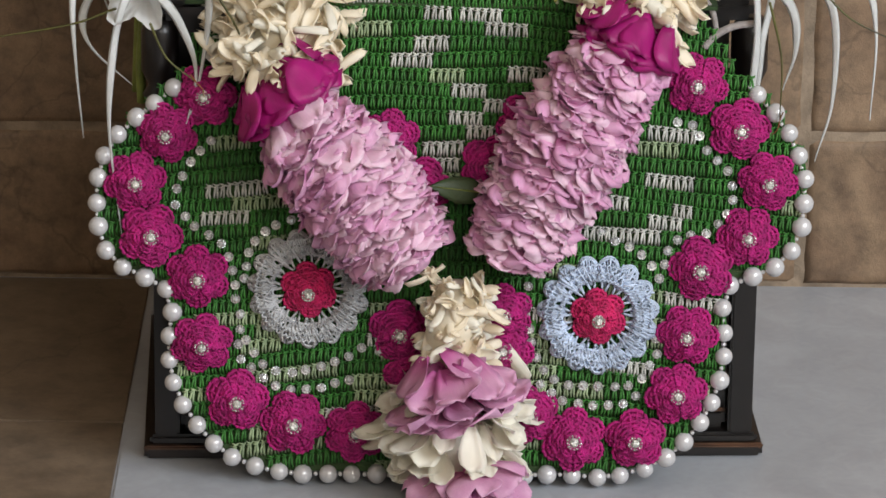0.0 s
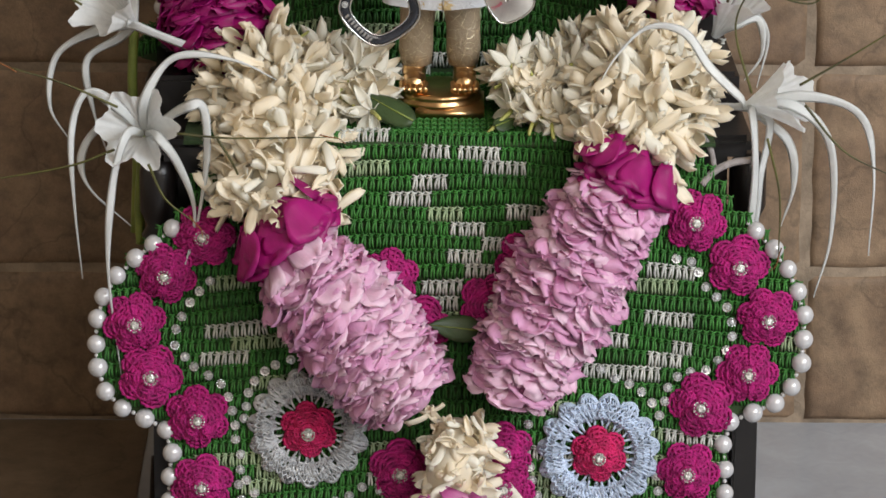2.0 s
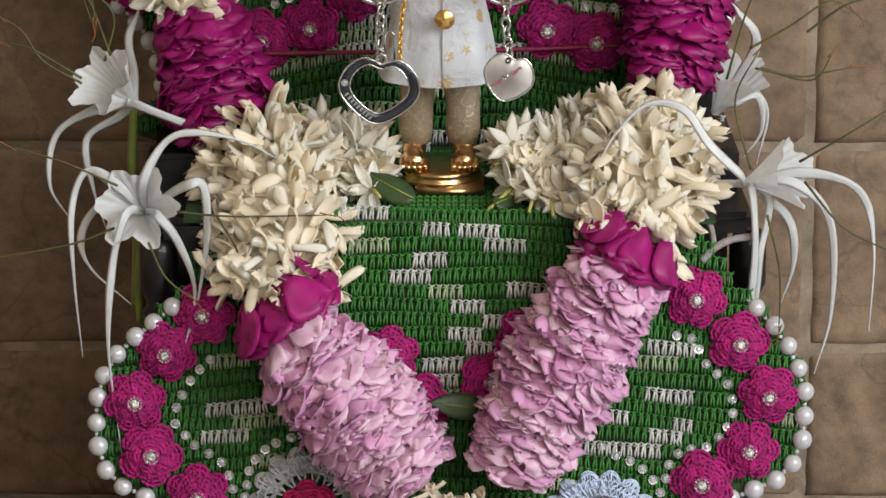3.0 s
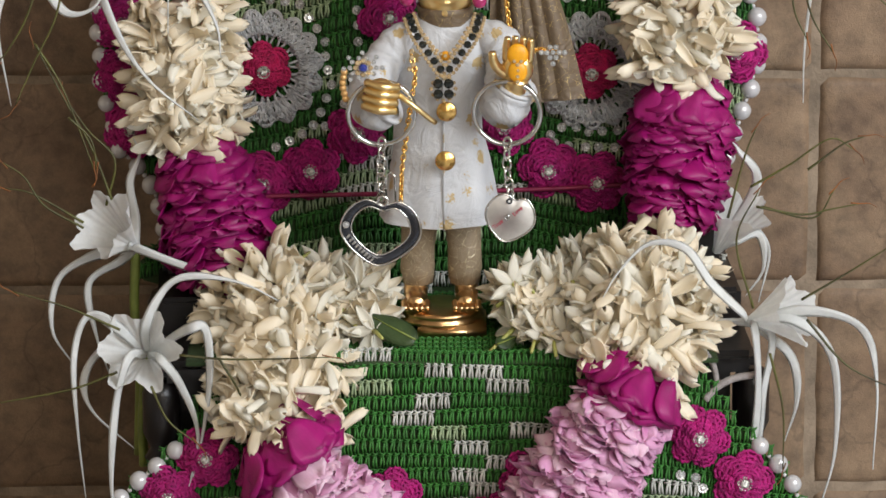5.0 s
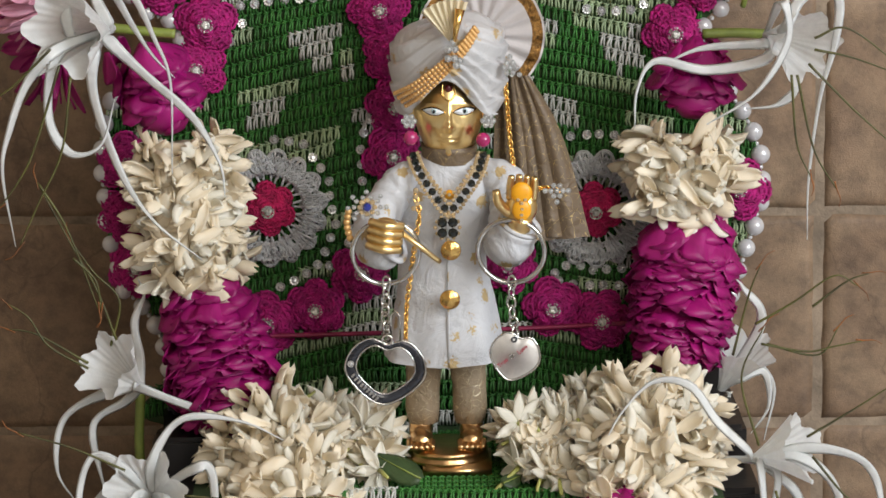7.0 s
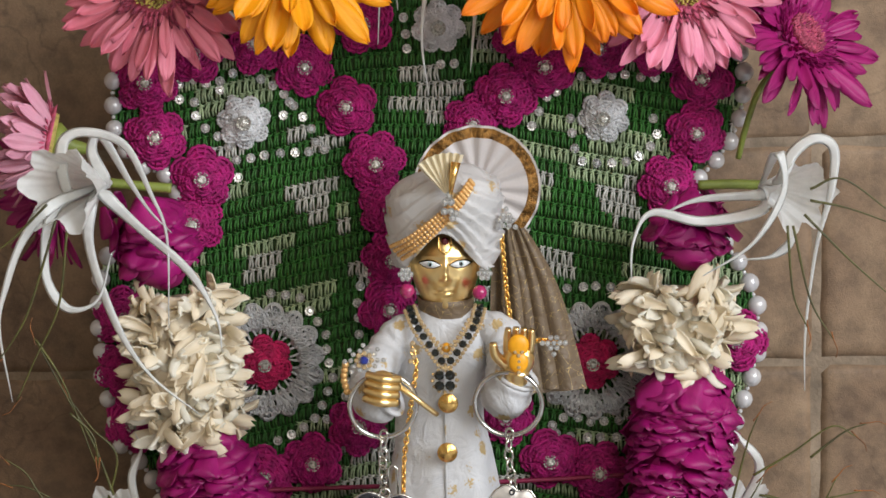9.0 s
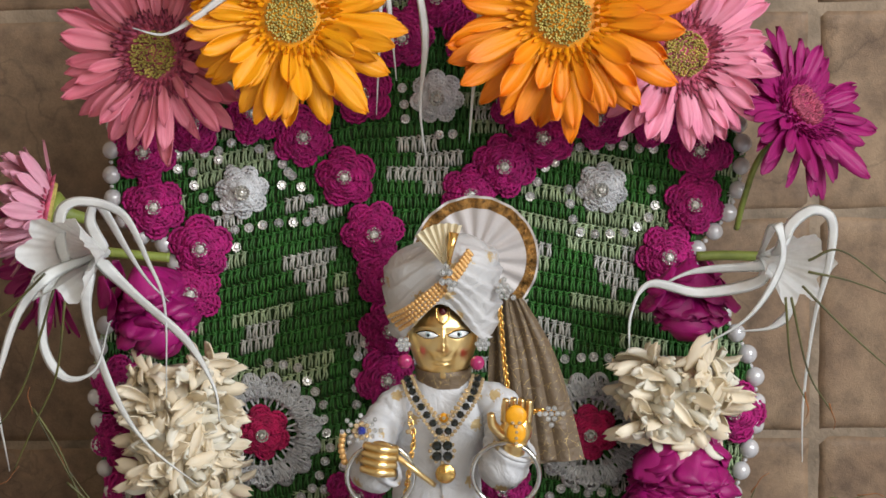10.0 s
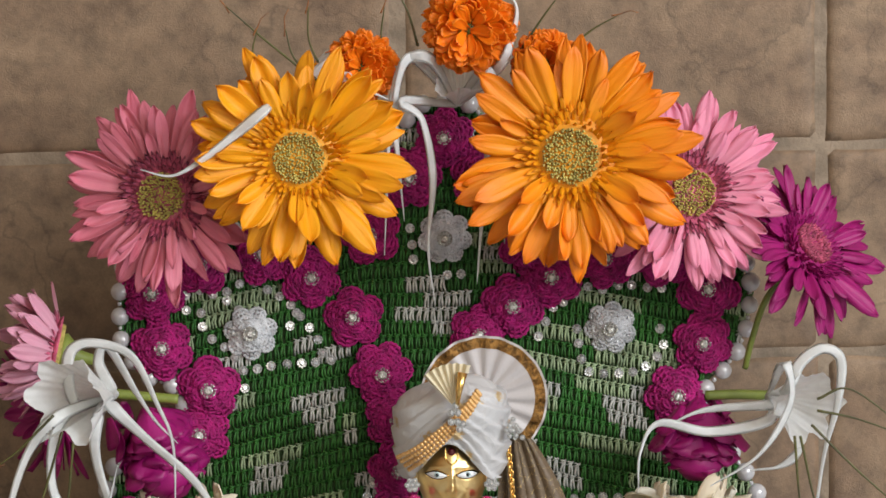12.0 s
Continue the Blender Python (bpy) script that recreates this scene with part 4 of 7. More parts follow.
BIG_P = [petal_mesh("pink_petal", M_PINK, 0.030, w, c, k, 0.07, 0.0004, 1, 8, 7, s, True) for s, (w, c, k) in enumerate(((.026, .16, .22), (.030, .12, .35)))]
section(pendant, "cream_petal", BIG_W, rel([(0.0062, -0.0440, 0.0465), (0.0060, -0.0440, 0.0068)], GP), 0.0325, 0.0062, 11, 30, 22, 0.35, 0.7, 0.16, lay=("shingle", 42, 14, 18))
section(pendant, "pink_petal", BIG_P, rel([(0.0054, -0.0580, 0.0540), (0.0093, -0.0580, 0.0395)], GP), 0.0320, 0.0060, 6, 10, 23, 0.2, 0.8, 0.15, 130, lay=("shingle", 30, 14, 16))
section(pendant, "pink_petal", BIG_P, rel([(0.0132, -0.0550, 0.0223), (0.0121, -0.0550, 0.0116)], GP), 0.0310, 0.0070, 5, 10, 24, 0.2, 0.8, 0.2, 130)


# ---- loose jasmine on the seat ----
def jasmine_flower(mat, seed):
    rng = random.Random(seed)
    t = thing("jasmine_flower", "loose cream jasmine flower with a yellow-green tube on the seat", "flower", group="loose jasmine on the seat")
    me = petal_mesh("petal", mat, 0.0138, 0.0052, (0.26, -0.2)[seed % 2], (0.18, -0.12)[seed % 2], 0.03, 0.0007, 1, 9, 7, seed)
    n = 7
    for k in range(n):
        shared("petal", me, pose(0, 0, 0, 0, 0, 360 * k / n + rng.uniform(-9, 9)) @ pose(0.0008, 0, 0, rng.uniform(-14, 14), -rng.uniform(4, 45), 0), t)
    v, f = tubes([[(0, 0, 0.0008), (0.0004, 0, -0.006), (0.0016, 0.0006, -0.019)]], [0.0013, 0.0010, 0.0008], 6)
    mesh_object("tube", v, f, M_TUBE, t, "yellow-green flower tube")
    return t


JASMINE = [jasmine_flower(m, s) for s, m in enumerate((M_JASMINE, M_FRESH, M_JASMINE, M_FRESH))]
rng = random.Random(12)
spots = []


def heap(path, spread, count, lift):
    pts = spline(path, 10)
    for i in range(count):
        p = Vector(pts[rng.randrange(len(pts))])
        q = p + Vector((rng.gauss(0, spread), rng.gauss(0, spread * 0.6), rng.gauss(0, spread * lift)))
        q.z = max(q.z, 0.2275)
        if abs(q.x + 0.0012) > 0.027 or q.y > 0.062:
            spots.append(q)


heap([(-0.0702, 0.0450, 0.2473), (-0.0562, 0.0300, 0.2359), (-0.0363, 0.0220, 0.2304), (-0.0263, 0.0120, 0.2255)], 0.0080, 48, 0.35)
heap([(-0.0566, 0.0500, 0.2410), (-0.0365, 0.0450, 0.2385), (-0.0240, 0.0350, 0.2350)], 0.007, 16, 0.4)
heap([(0.0233, 0.0320, 0.2400), (0.0405, 0.0220, 0.2376), (0.0604, 0.0250, 0.2392), (0.0673, 0.0100, 0.2307)], 0.0090, 58, 0.35)
heap([(0.0437, 0.0550, 0.2400), (0.0663, 0.0550, 0.2410), (0.0760, 0.0450, 0.2390)], 0.007, 20, 0.4)
heap([(0.0353, 0.0100, 0.2257), (0.0425, 0.0020, 0.2178), (0.0498, 0.0000, 0.2184)], 0.005, 12, 0.3)
for i, q in enumerate(spots):
    m = Matrix.Translation(q) @ pose(0, 0, 0, rng.uniform(30, 95), rng.uniform(-45, 45), rng.uniform(-40, 40)) @ Matrix.Scale(rng.uniform(.85, 1.12), 4)
    if i < 4:
        JASMINE[i].matrix_basis = m
    else:
        copy_thing(JASMINE[i % 4], Matrix.Translation(q) @ pose(0, 0, 0, rng.uniform(-110, -50) if i % 5 == 2 else rng.uniform(30, 95), rng.uniform(-45, 45), rng.uniform(-40, 40)))


# ---- spider lilies ----
def strap_mesh(path, width, face):
    """A long strap-like petal along a curve: a channelled ribbon with thickness, tapering to its tip."""
    pts = spline(path, 9)
    n, verts, faces = len(pts), [], []
    for i, p in enumerate(pts):
        d = Vector(pts[min(i + 1, n - 1)] - pts[max(i - 1, 0)]).normalized()
        u = i / (n - 1)
        w = width * 0.66 * (0.72 + 0.40 * math.sin(math.pi * min(1, u * 1.3))) * (1 - 0.62 * u) * (1 - u ** 6 * 0.92) * (1 + 0.10 * math.sin(u * 17 + width * 900))
        s = d.cross(Vector(face)).normalized()
        s = (s + Vector(face) * 0.75 * math.sin(u * 6 + 40 * path[-1][0])).normalized()
        nrm = s.cross(d).normalized()
        for k, (a, h) in enumerate(((-1, .0005), (-.45, .0001), (0, .0004), (.45, .0001), (1, .0005), (.45, -.0001), (0, .0001), (-.45, -.0001))):
            verts.append(tuple(Vector(p) + s * w * a - nrm * h))
    for i in range(n - 1):
        faces += [(i * 8 + k, i * 8 + (k + 1) % 8, (i + 1) * 8 + (k + 1) % 8, (i + 1) * 8 + k) for k in range(8)]
    faces += [tuple(range(8)), tuple((n - 1) * 8 + k for k in reversed(range(8)))]
    return verts, faces


def spider_lily(hub, mouth, straps, stamens, label, stem=None, cup=0.020, width=0.0042):
    t = thing("spider_lily", label, "flower", hub, "spider lilies round the throne")
    h = Vector(hub)
    axis = (Vector(mouth) - h)
    length = axis.length
    axis.normalize()
    turn = axis.to_track_quat("Z", "Y").to_matrix().to_4x4()
    # funnel-shaped crown with six toothed ribs
    verts, faces, na, nr = [], [], 120, 11
    for i in range(na):
        a = 2 * math.pi * i / na
        rib = math.cos(6 * a)
        for j in range(nr):
            u = j / (nr - 1)
            r = 0.0016 + (cup - 0.0016) * u ** 1.25 * (0.84 + 0.16 * rib * u) + 0.00035 * math.sin(24 * a) * u + 0.0012 * math.sin(5 * a + 40 * h.x) * u
            verts.append((r * math.cos(a), r * math.sin(a), length * u * (0.88 + 0.12 * abs(math.cos(3 * a)) * u) + 0.0022 * math.sin(3 * a + 1 + 30 * h.z) * u * u + 0.0004 * math.sin(19 * a) * u ** 3))
    for i in range(na):
        i2 = (i + 1) % na
        faces += [(i * nr + j, i2 * nr + j, i2 * nr + j + 1, i * nr + j + 1) for j in range(nr - 1)]
    o = mesh_object("crown", verts, faces, M_LILY, t, "white funnel-shaped crown")
    o.matrix_basis = turn
    for k, path in enumerate(straps):
        v, f = strap_mesh([(0, 0, 0)] + rel(path, h), width, (0.15, -1, 0.25))
        mesh_object("petal", v, f, M_LILY, t)
    for path in stamens:
        p = spline(rel(path, h), 8)
        v, f = tubes([p], np.linspace(0.00062, 0.00028, len(p)), 6)
        s = mesh_object("filament", v, f, M_FILAMENT, t, "dark green filament")
        e = p[-1]
        d = Vector(p[-1] - p[-3]).normalized()
        side = Vector((d.z, 0.2, -d.x)).normalized()
        v, f = tubes(spline([Vector(e) - d * .0030 - side * .0012, Vector(e) + d * .0010, Vector(e) + d * .0050 + side * .0008, Vector(e) + d * .0080 + side * .0034], 3)[None], np.linspace(.00035, .00018, 10), 6)
        mesh_object("anther", v, f, M_ANTHER, s, "curled rusty anther")
    if stem:
        p = spline(rel(stem, h), 8)
        v, f = tubes([p], 0.0022, 8)
        mesh_object("stem", v, f, M_STALK, t, "green stem")
    return t


spider_lily((-0.1299, 0.0050, 0.2170), (-0.1322, -0.0190, 0.2262), [[(-0.1285, -0.0100, 0.2356), (-0.1188, -0.0100, 0.2525), (-0.1066, -0.0100, 0.2569), (-0.0872, -0.0100, 0.2539), (-0.0703, -0.0100, 0.2452)], [(-0.1399, -0.0120, 0.2337), (-0.1531, -0.0120, 0.2399), (-0.1599, -0.0120, 0.2212), (-0.1595, -0.0120, 0.1879), (-0.1567, -0.0120, 0.1556)],
    [(-0.1353, -0.0220, 0.2240), (-0.1418, -0.0220, 0.2012), (-0.1448, -0.0220, 0.1628), (-0.1397, -0.0220, 0.1135)], [(-0.1226, -0.0200, 0.2233), (-0.1139, -0.0200, 0.2105), (-0.1071, -0.0200, 0.1875), (-0.1132, -0.0200, 0.1567)], [(-0.1114, -0.0200, 0.2358), (-0.1027, -0.0200, 0.2358), (-0.1017, -0.0200, 0.2129), (-0.1057, -0.0200, 0.1849), (-0.1093, -0.0200, 0.1695)], [(-0.1384, 0.0000, 0.2276), (-0.1521, 0.0000, 0.2175), (-0.1574, 0.0000, 0.2047), (-0.1529, 0.0000, 0.1918), (-0.1360, 0.0000, 0.1761)]],
    [[(-0.1135, -0.0300, 0.2275), (-0.0894, -0.0300, 0.2255), (-0.0495, -0.0300, 0.2262)], [(-0.1393, -0.0200, 0.2361), (-0.1620, -0.0200, 0.2464), (-0.1847, -0.0200, 0.2534)], [(-0.1410, -0.0200, 0.2171), (-0.1606, -0.0200, 0.2096), (-0.1949, -0.0200, 0.2031)], [(-0.0966, -0.0300, 0.2261), (-0.0873, -0.0300, 0.2083), (-0.0848, -0.0300, 0.1879)], [(-0.1259, -0.0300, 0.2137), (-0.1190, -0.0300, 0.1984), (-0.1071, -0.0300, 0.1881)]],
    "white spider lily with long drooping petals beside the throne", [(-0.1309, 0.0200, 0.2112), (-0.1334, 0.0200, 0.1826), (-0.1332, 0.0200, 0.1617)], 0.0190)
spider_lily((0.1312, 0.0000, 0.2323), (0.1523, -0.0100, 0.2407), [[(0.1273, -0.0200, 0.2425), (0.1144, -0.0200, 0.2553), (0.1029, -0.0200, 0.2704), (0.0873, -0.0200, 0.2723), (0.0740, -0.0200, 0.2594), (0.0656, -0.0200, 0.2444)], [(0.1287, 0.0000, 0.2316), (0.1172, 0.0000, 0.2299), (0.1092, 0.0000, 0.2151)],
    [(0.1342, -0.0100, 0.2307), (0.1357, -0.0100, 0.2000), (0.1311, -0.0100, 0.1640), (0.1252, -0.0100, 0.1329)], [(0.1423, 0.0000, 0.2251), (0.1381, 0.0000, 0.1969), (0.1359, 0.0000, 0.1711), (0.1302, 0.0000, 0.1451)], [(0.1512, -0.0100, 0.2356), (0.1673, -0.0100, 0.2177), (0.1691, -0.0100, 0.1766), (0.1626, -0.0100, 0.1482)], [(0.1560, -0.0100, 0.2394), (0.1793, -0.0100, 0.2316), (0.1870, -0.0100, 0.2073), (0.1859, -0.0100, 0.1674)], [(0.1505, 0.0100, 0.2143), (0.1537, 0.0100, 0.1936), (0.1490, 0.0100, 0.1742)]],
    [[(0.1519, -0.0300, 0.2503), (0.1709, -0.0300, 0.2618), (0.1923, -0.0300, 0.2756)], [(0.1544, -0.0300, 0.2415), (0.1716, -0.0300, 0.2212), (0.1935, -0.0300, 0.2096)], [(0.1396, -0.0200, 0.2235), (0.1455, -0.0200, 0.1980), (0.1458, -0.0200, 0.1711)], [(0.1329, -0.0100, 0.2409), (0.1253, -0.0100, 0.2712), (0.1348, -0.0100, 0.2937)]],
    "white spider lily with long drooping petals beside the throne", None, 0.0165)
spider_lily((-0.1364, 0.0500, 0.2539), (-0.1503, 0.0300, 0.2704), [[(-0.1358, 0.0300, 0.2587), (-0.1137, 0.0300, 0.2500), (-0.0866, 0.0300, 0.2415), (-0.0620, 0.0300, 0.2253)], [(-0.1523, 0.0500, 0.2507), (-0.1707, 0.0500, 0.2392), (-0.1747, 0.0500, 0.2157), (-0.1663, 0.0500, 0.1998)], [(-0.1444, 0.0600, 0.2439), (-0.1585, 0.0600, 0.2336), (-0.1562, 0.0600, 0.2099), (-0.1497, 0.0600, 0.1887)], [(-0.1376, 0.0600, 0.2647), (-0.1392, 0.0600, 0.2803), (-0.1343, 0.0600, 0.2932), (-0.1371, 0.0600, 0.3010)]],
    [[(-0.1578, 0.0300, 0.2679), (-0.1748, 0.0300, 0.2783), (-0.1831, 0.0300, 0.2911), (-0.1920, 0.0300, 0.2975)], [(-0.1451, 0.0300, 0.2806), (-0.1531, 0.0300, 0.3035), (-0.1636, 0.0300, 0.3239), (-0.1774, 0.0300, 0.3517)], [(-0.1586, 0.0400, 0.2677), (-0.1805, 0.0400, 0.2808), (-0.1929, 0.0400, 0.2835)], [(-0.1484, 0.0400, 0.2754), (-0.1441, 0.0400, 0.2958), (-0.1549, 0.0400, 0.3087), (-0.1644, 0.0400, 0.3228)]],
    "shaded white spider lily on a green stem beside the throne", [(-0.1372, 0.0600, 0.2512), (-0.1386, 0.0600, 0.2229), (-0.1368, 0.0600, 0.1965), (-0.1384, 0.0600, 0.1539)], 0.0165)
spider_lily((0.1207, 0.0600, 0.2468), (0.1317, 0.0500, 0.2702), [[(0.1281, 0.0500, 0.2547), (0.1393, 0.0500, 0.2572), (0.1412, 0.0500, 0.2416), (0.1338, 0.0500, 0.2291)], [(0.1287, 0.0600, 0.2585), (0.1362, 0.0600, 0.2584), (0.1444, 0.0600, 0.2466), (0.1403, 0.0600, 0.2231)], [(0.1378, 0.0500, 0.2805), (0.1302, 0.0500, 0.2960), (0.1269, 0.0500, 0.2999)]],
    [[(0.1372, 0.0400, 0.2728), (0.1571, 0.0400, 0.2691), (0.1695, 0.0400, 0.2713), (0.1819, 0.0400, 0.2737)], [(0.1346, 0.0400, 0.2818), (0.1519, 0.0400, 0.2919), (0.1691, 0.0400, 0.3033), (0.1795, 0.0400, 0.2986)], [(0.1248, 0.0400, 0.2678), (0.1320, 0.0400, 0.2959), (0.1369, 0.0400, 0.3087)], [(0.1404, 0.0500, 0.2701), (0.1630, 0.0500, 0.2648), (0.1723, 0.0500, 0.2776)]],
    "shaded white spider lily behind the throne arm", None, 0.0150)
spider_lily((-0.1438, 0.0450, 0.4165), (-0.1633, 0.0000, 0.4223), [[(-0.1590, 0.0200, 0.4171), (-0.1620, 0.0200, 0.4368), (-0.1533, 0.0200, 0.4433), (-0.1354, 0.0200, 0.4376), (-0.1247, 0.0200, 0.4165), (-0.1179, 0.0200, 0.3967), (-0.1181, 0.0200, 0.3569)], [(-0.1439, 0.0300, 0.4199), (-0.1496, 0.0300, 0.4323), (-0.1457, 0.0300, 0.4397), (-0.1342, 0.0300, 0.4197), (-0.1260, 0.0300, 0.4072), (-0.1165, 0.0300, 0.3971)],
    [(-0.1445, 0.0200, 0.4169), (-0.1304, 0.0200, 0.4018), (-0.1091, 0.0200, 0.3817), (-0.0975, 0.0200, 0.3616), (-0.0955, 0.0200, 0.3465)], [(-0.1495, 0.0200, 0.4120), (-0.1513, 0.0200, 0.3923), (-0.1414, 0.0200, 0.3598), (-0.1274, 0.0200, 0.3371), (-0.1059, 0.0200, 0.3186)], [(-0.1647, 0.0000, 0.4162), (-0.1771, 0.0000, 0.4018), (-0.1850, 0.0000, 0.3823), (-0.1893, 0.0000, 0.3626), (-0.1849, 0.0000, 0.3303)], [(-0.1644, 0.0100, 0.4118), (-0.1694, 0.0100, 0.3848), (-0.1610, 0.0100, 0.3686), (-0.1476, 0.0100, 0.3721), (-0.1409, 0.0100, 0.3929)]],
    [[(-0.1628, -0.0100, 0.4109), (-0.1748, -0.0100, 0.3745), (-0.1825, -0.0100, 0.3599), (-0.1900, -0.0100, 0.3501)], [(-0.1582, -0.0100, 0.4059), (-0.1628, -0.0100, 0.3743), (-0.1731, -0.0100, 0.3523), (-0.1822, -0.0100, 0.3327)], [(-0.1662, -0.0100, 0.4182), (-0.1809, -0.0100, 0.4039), (-0.1907, -0.0100, 0.3967)], [(-0.1738, 0.0000, 0.3574), (-0.1624, 0.0000, 0.3374), (-0.1502, 0.0000, 0.3024)], [(-0.1604, 0.0000, 0.3250), (-0.1510, 0.0000, 0.3149), (-0.1490, 0.0000, 0.3023)]],
    "white spider lily on a green stem, facing sideways", [(-0.1449, 0.0600, 0.4136), (-0.1302, 0.0600, 0.4118), (-0.1178, 0.0600, 0.4106)], 0.0200, 0.0046)
spider_lily((0.1396, 0.0500, 0.4094), (0.1556, 0.0200, 0.4095), [[(0.1447, 0.0200, 0.4171), (0.1507, 0.0200, 0.4293), (0.1604, 0.0200, 0.4353), (0.1681, 0.0200, 0.4302), (0.1667, 0.0200, 0.4118), (0.1604, 0.0200, 0.3872), (0.1560, 0.0200, 0.3524), (0.1556, 0.0200, 0.3244)], [(0.1439, 0.0100, 0.4313), (0.1463, 0.0100, 0.4141), (0.1330, 0.0100, 0.3922), (0.1112, 0.0100, 0.3782)],
    [(0.1381, 0.0300, 0.4029), (0.1125, 0.0300, 0.3978), (0.0906, 0.0300, 0.4016), (0.0827, 0.0300, 0.3888), (0.0814, 0.0300, 0.3714)], [(0.1373, 0.0350, 0.4081), (0.1104, 0.0350, 0.4060), (0.0945, 0.0350, 0.4001)], [(0.1523, 0.0400, 0.3906), (0.1449, 0.0400, 0.3807), (0.1302, 0.0400, 0.3785)]],
    [[(0.1563, 0.0000, 0.4171), (0.1707, 0.0000, 0.4210), (0.1947, 0.0000, 0.4030)], [(0.1563, 0.0000, 0.4122), (0.1731, 0.0000, 0.4083), (0.1947, 0.0000, 0.4001)], [(0.1539, 0.0000, 0.4061), (0.1731, 0.0000, 0.3862), (0.1949, 0.0000, 0.3662)], [(0.1491, 0.0000, 0.4013), (0.1563, 0.0000, 0.3693), (0.1660, 0.0000, 0.3518)], [(0.1467, 0.0000, 0.4014), (0.1491, 0.0000, 0.3719), (0.1551, 0.0000, 0.3570)], [(0.1580, 0.0200, 0.2946), (0.1727, 0.0200, 0.3057), (0.1825, 0.0200, 0.3093)]],
    "white spider lily on a green stem, facing sideways", [(0.1403, 0.0600, 0.4074), (0.1267, 0.0600, 0.4081), (0.1124, 0.0600, 0.4079)], 0.0170, 0.0046)
spider_lily((0.0063, 0.0850, 0.5352), (0.0075, 0.0600, 0.5561), [[(-0.0040, 0.0500, 0.5587), (-0.0161, 0.0500, 0.5577), (-0.0218, 0.0500, 0.5382), (-0.0244, 0.0500, 0.5088), (-0.0263, 0.0500, 0.4742)], [(-0.0164, 0.0450, 0.5417), (-0.0085, 0.0450, 0.5337), (-0.0046, 0.0450, 0.5091), (-0.0074, 0.0450, 0.4772), (-0.0047, 0.0450, 0.4529)], [(0.0239, 0.0500, 0.5545), (0.0302, 0.0500, 0.5666), (0.0328, 0.0500, 0.5812), (0.0245, 0.0500, 0.5910)],
    [(-0.0124, 0.0500, 0.5600), (-0.0201, 0.0500, 0.5406), (-0.0194, 0.0500, 0.5136), (-0.0174, 0.0500, 0.4889)], [(0.0213, 0.0500, 0.5472), (0.0197, 0.0500, 0.5178), (0.0154, 0.0500, 0.4834), (0.0136, 0.0500, 0.4611)], [(0.0190, 0.0500, 0.5546), (0.0237, 0.0500, 0.5398), (0.0257, 0.0500, 0.5177), (0.0259, 0.0500, 0.4783)]],
    [[(-0.0446, 0.0600, 0.5423), (-0.0563, 0.0600, 0.5646), (-0.0571, 0.0600, 0.5817)], [(-0.0518, 0.0600, 0.5473), (-0.0757, 0.0600, 0.5674), (-0.0924, 0.0600, 0.5824)], [(-0.0223, 0.0600, 0.5541), (-0.0258, 0.0600, 0.5665), (-0.0242, 0.0600, 0.5811)], [(-0.0100, 0.0600, 0.5637), (-0.0141, 0.0600, 0.5785), (-0.0192, 0.0600, 0.5884)], [(0.0339, 0.0600, 0.5605), (0.0439, 0.0600, 0.5750), (0.0513, 0.0600, 0.5847)], [(0.0387, 0.0600, 0.5530), (0.0559, 0.0600, 0.5625), (0.0657, 0.0600, 0.5697), (0.0768, 0.0600, 0.5756)]],
    "white spider lily behind the top of the throne back", None, 0.0165)
spider_lily((-0.0736, 0.0500, 0.5396), (-0.0443, 0.0600, 0.5521), [[(-0.0749, 0.0220, 0.5428), (-0.0896, 0.0220, 0.5305), (-0.1014, 0.0220, 0.5215), (-0.1152, 0.0220, 0.5145), (-0.1288, 0.0220, 0.5176)], [(-0.0443, 0.0500, 0.5460), (-0.0321, 0.0500, 0.5457), (-0.0225, 0.0500, 0.5419)]], [[(-0.0539, 0.0500, 0.5510), (-0.0634, 0.0500, 0.5610), (-0.0667, 0.0500, 0.5732)], [(-0.0685, 0.0500, 0.5488), (-0.0804, 0.0500, 0.5613), (-0.0788, 0.0500, 0.5734)]],
    "white spider lily tucked behind the gerberas", None, 0.0120)


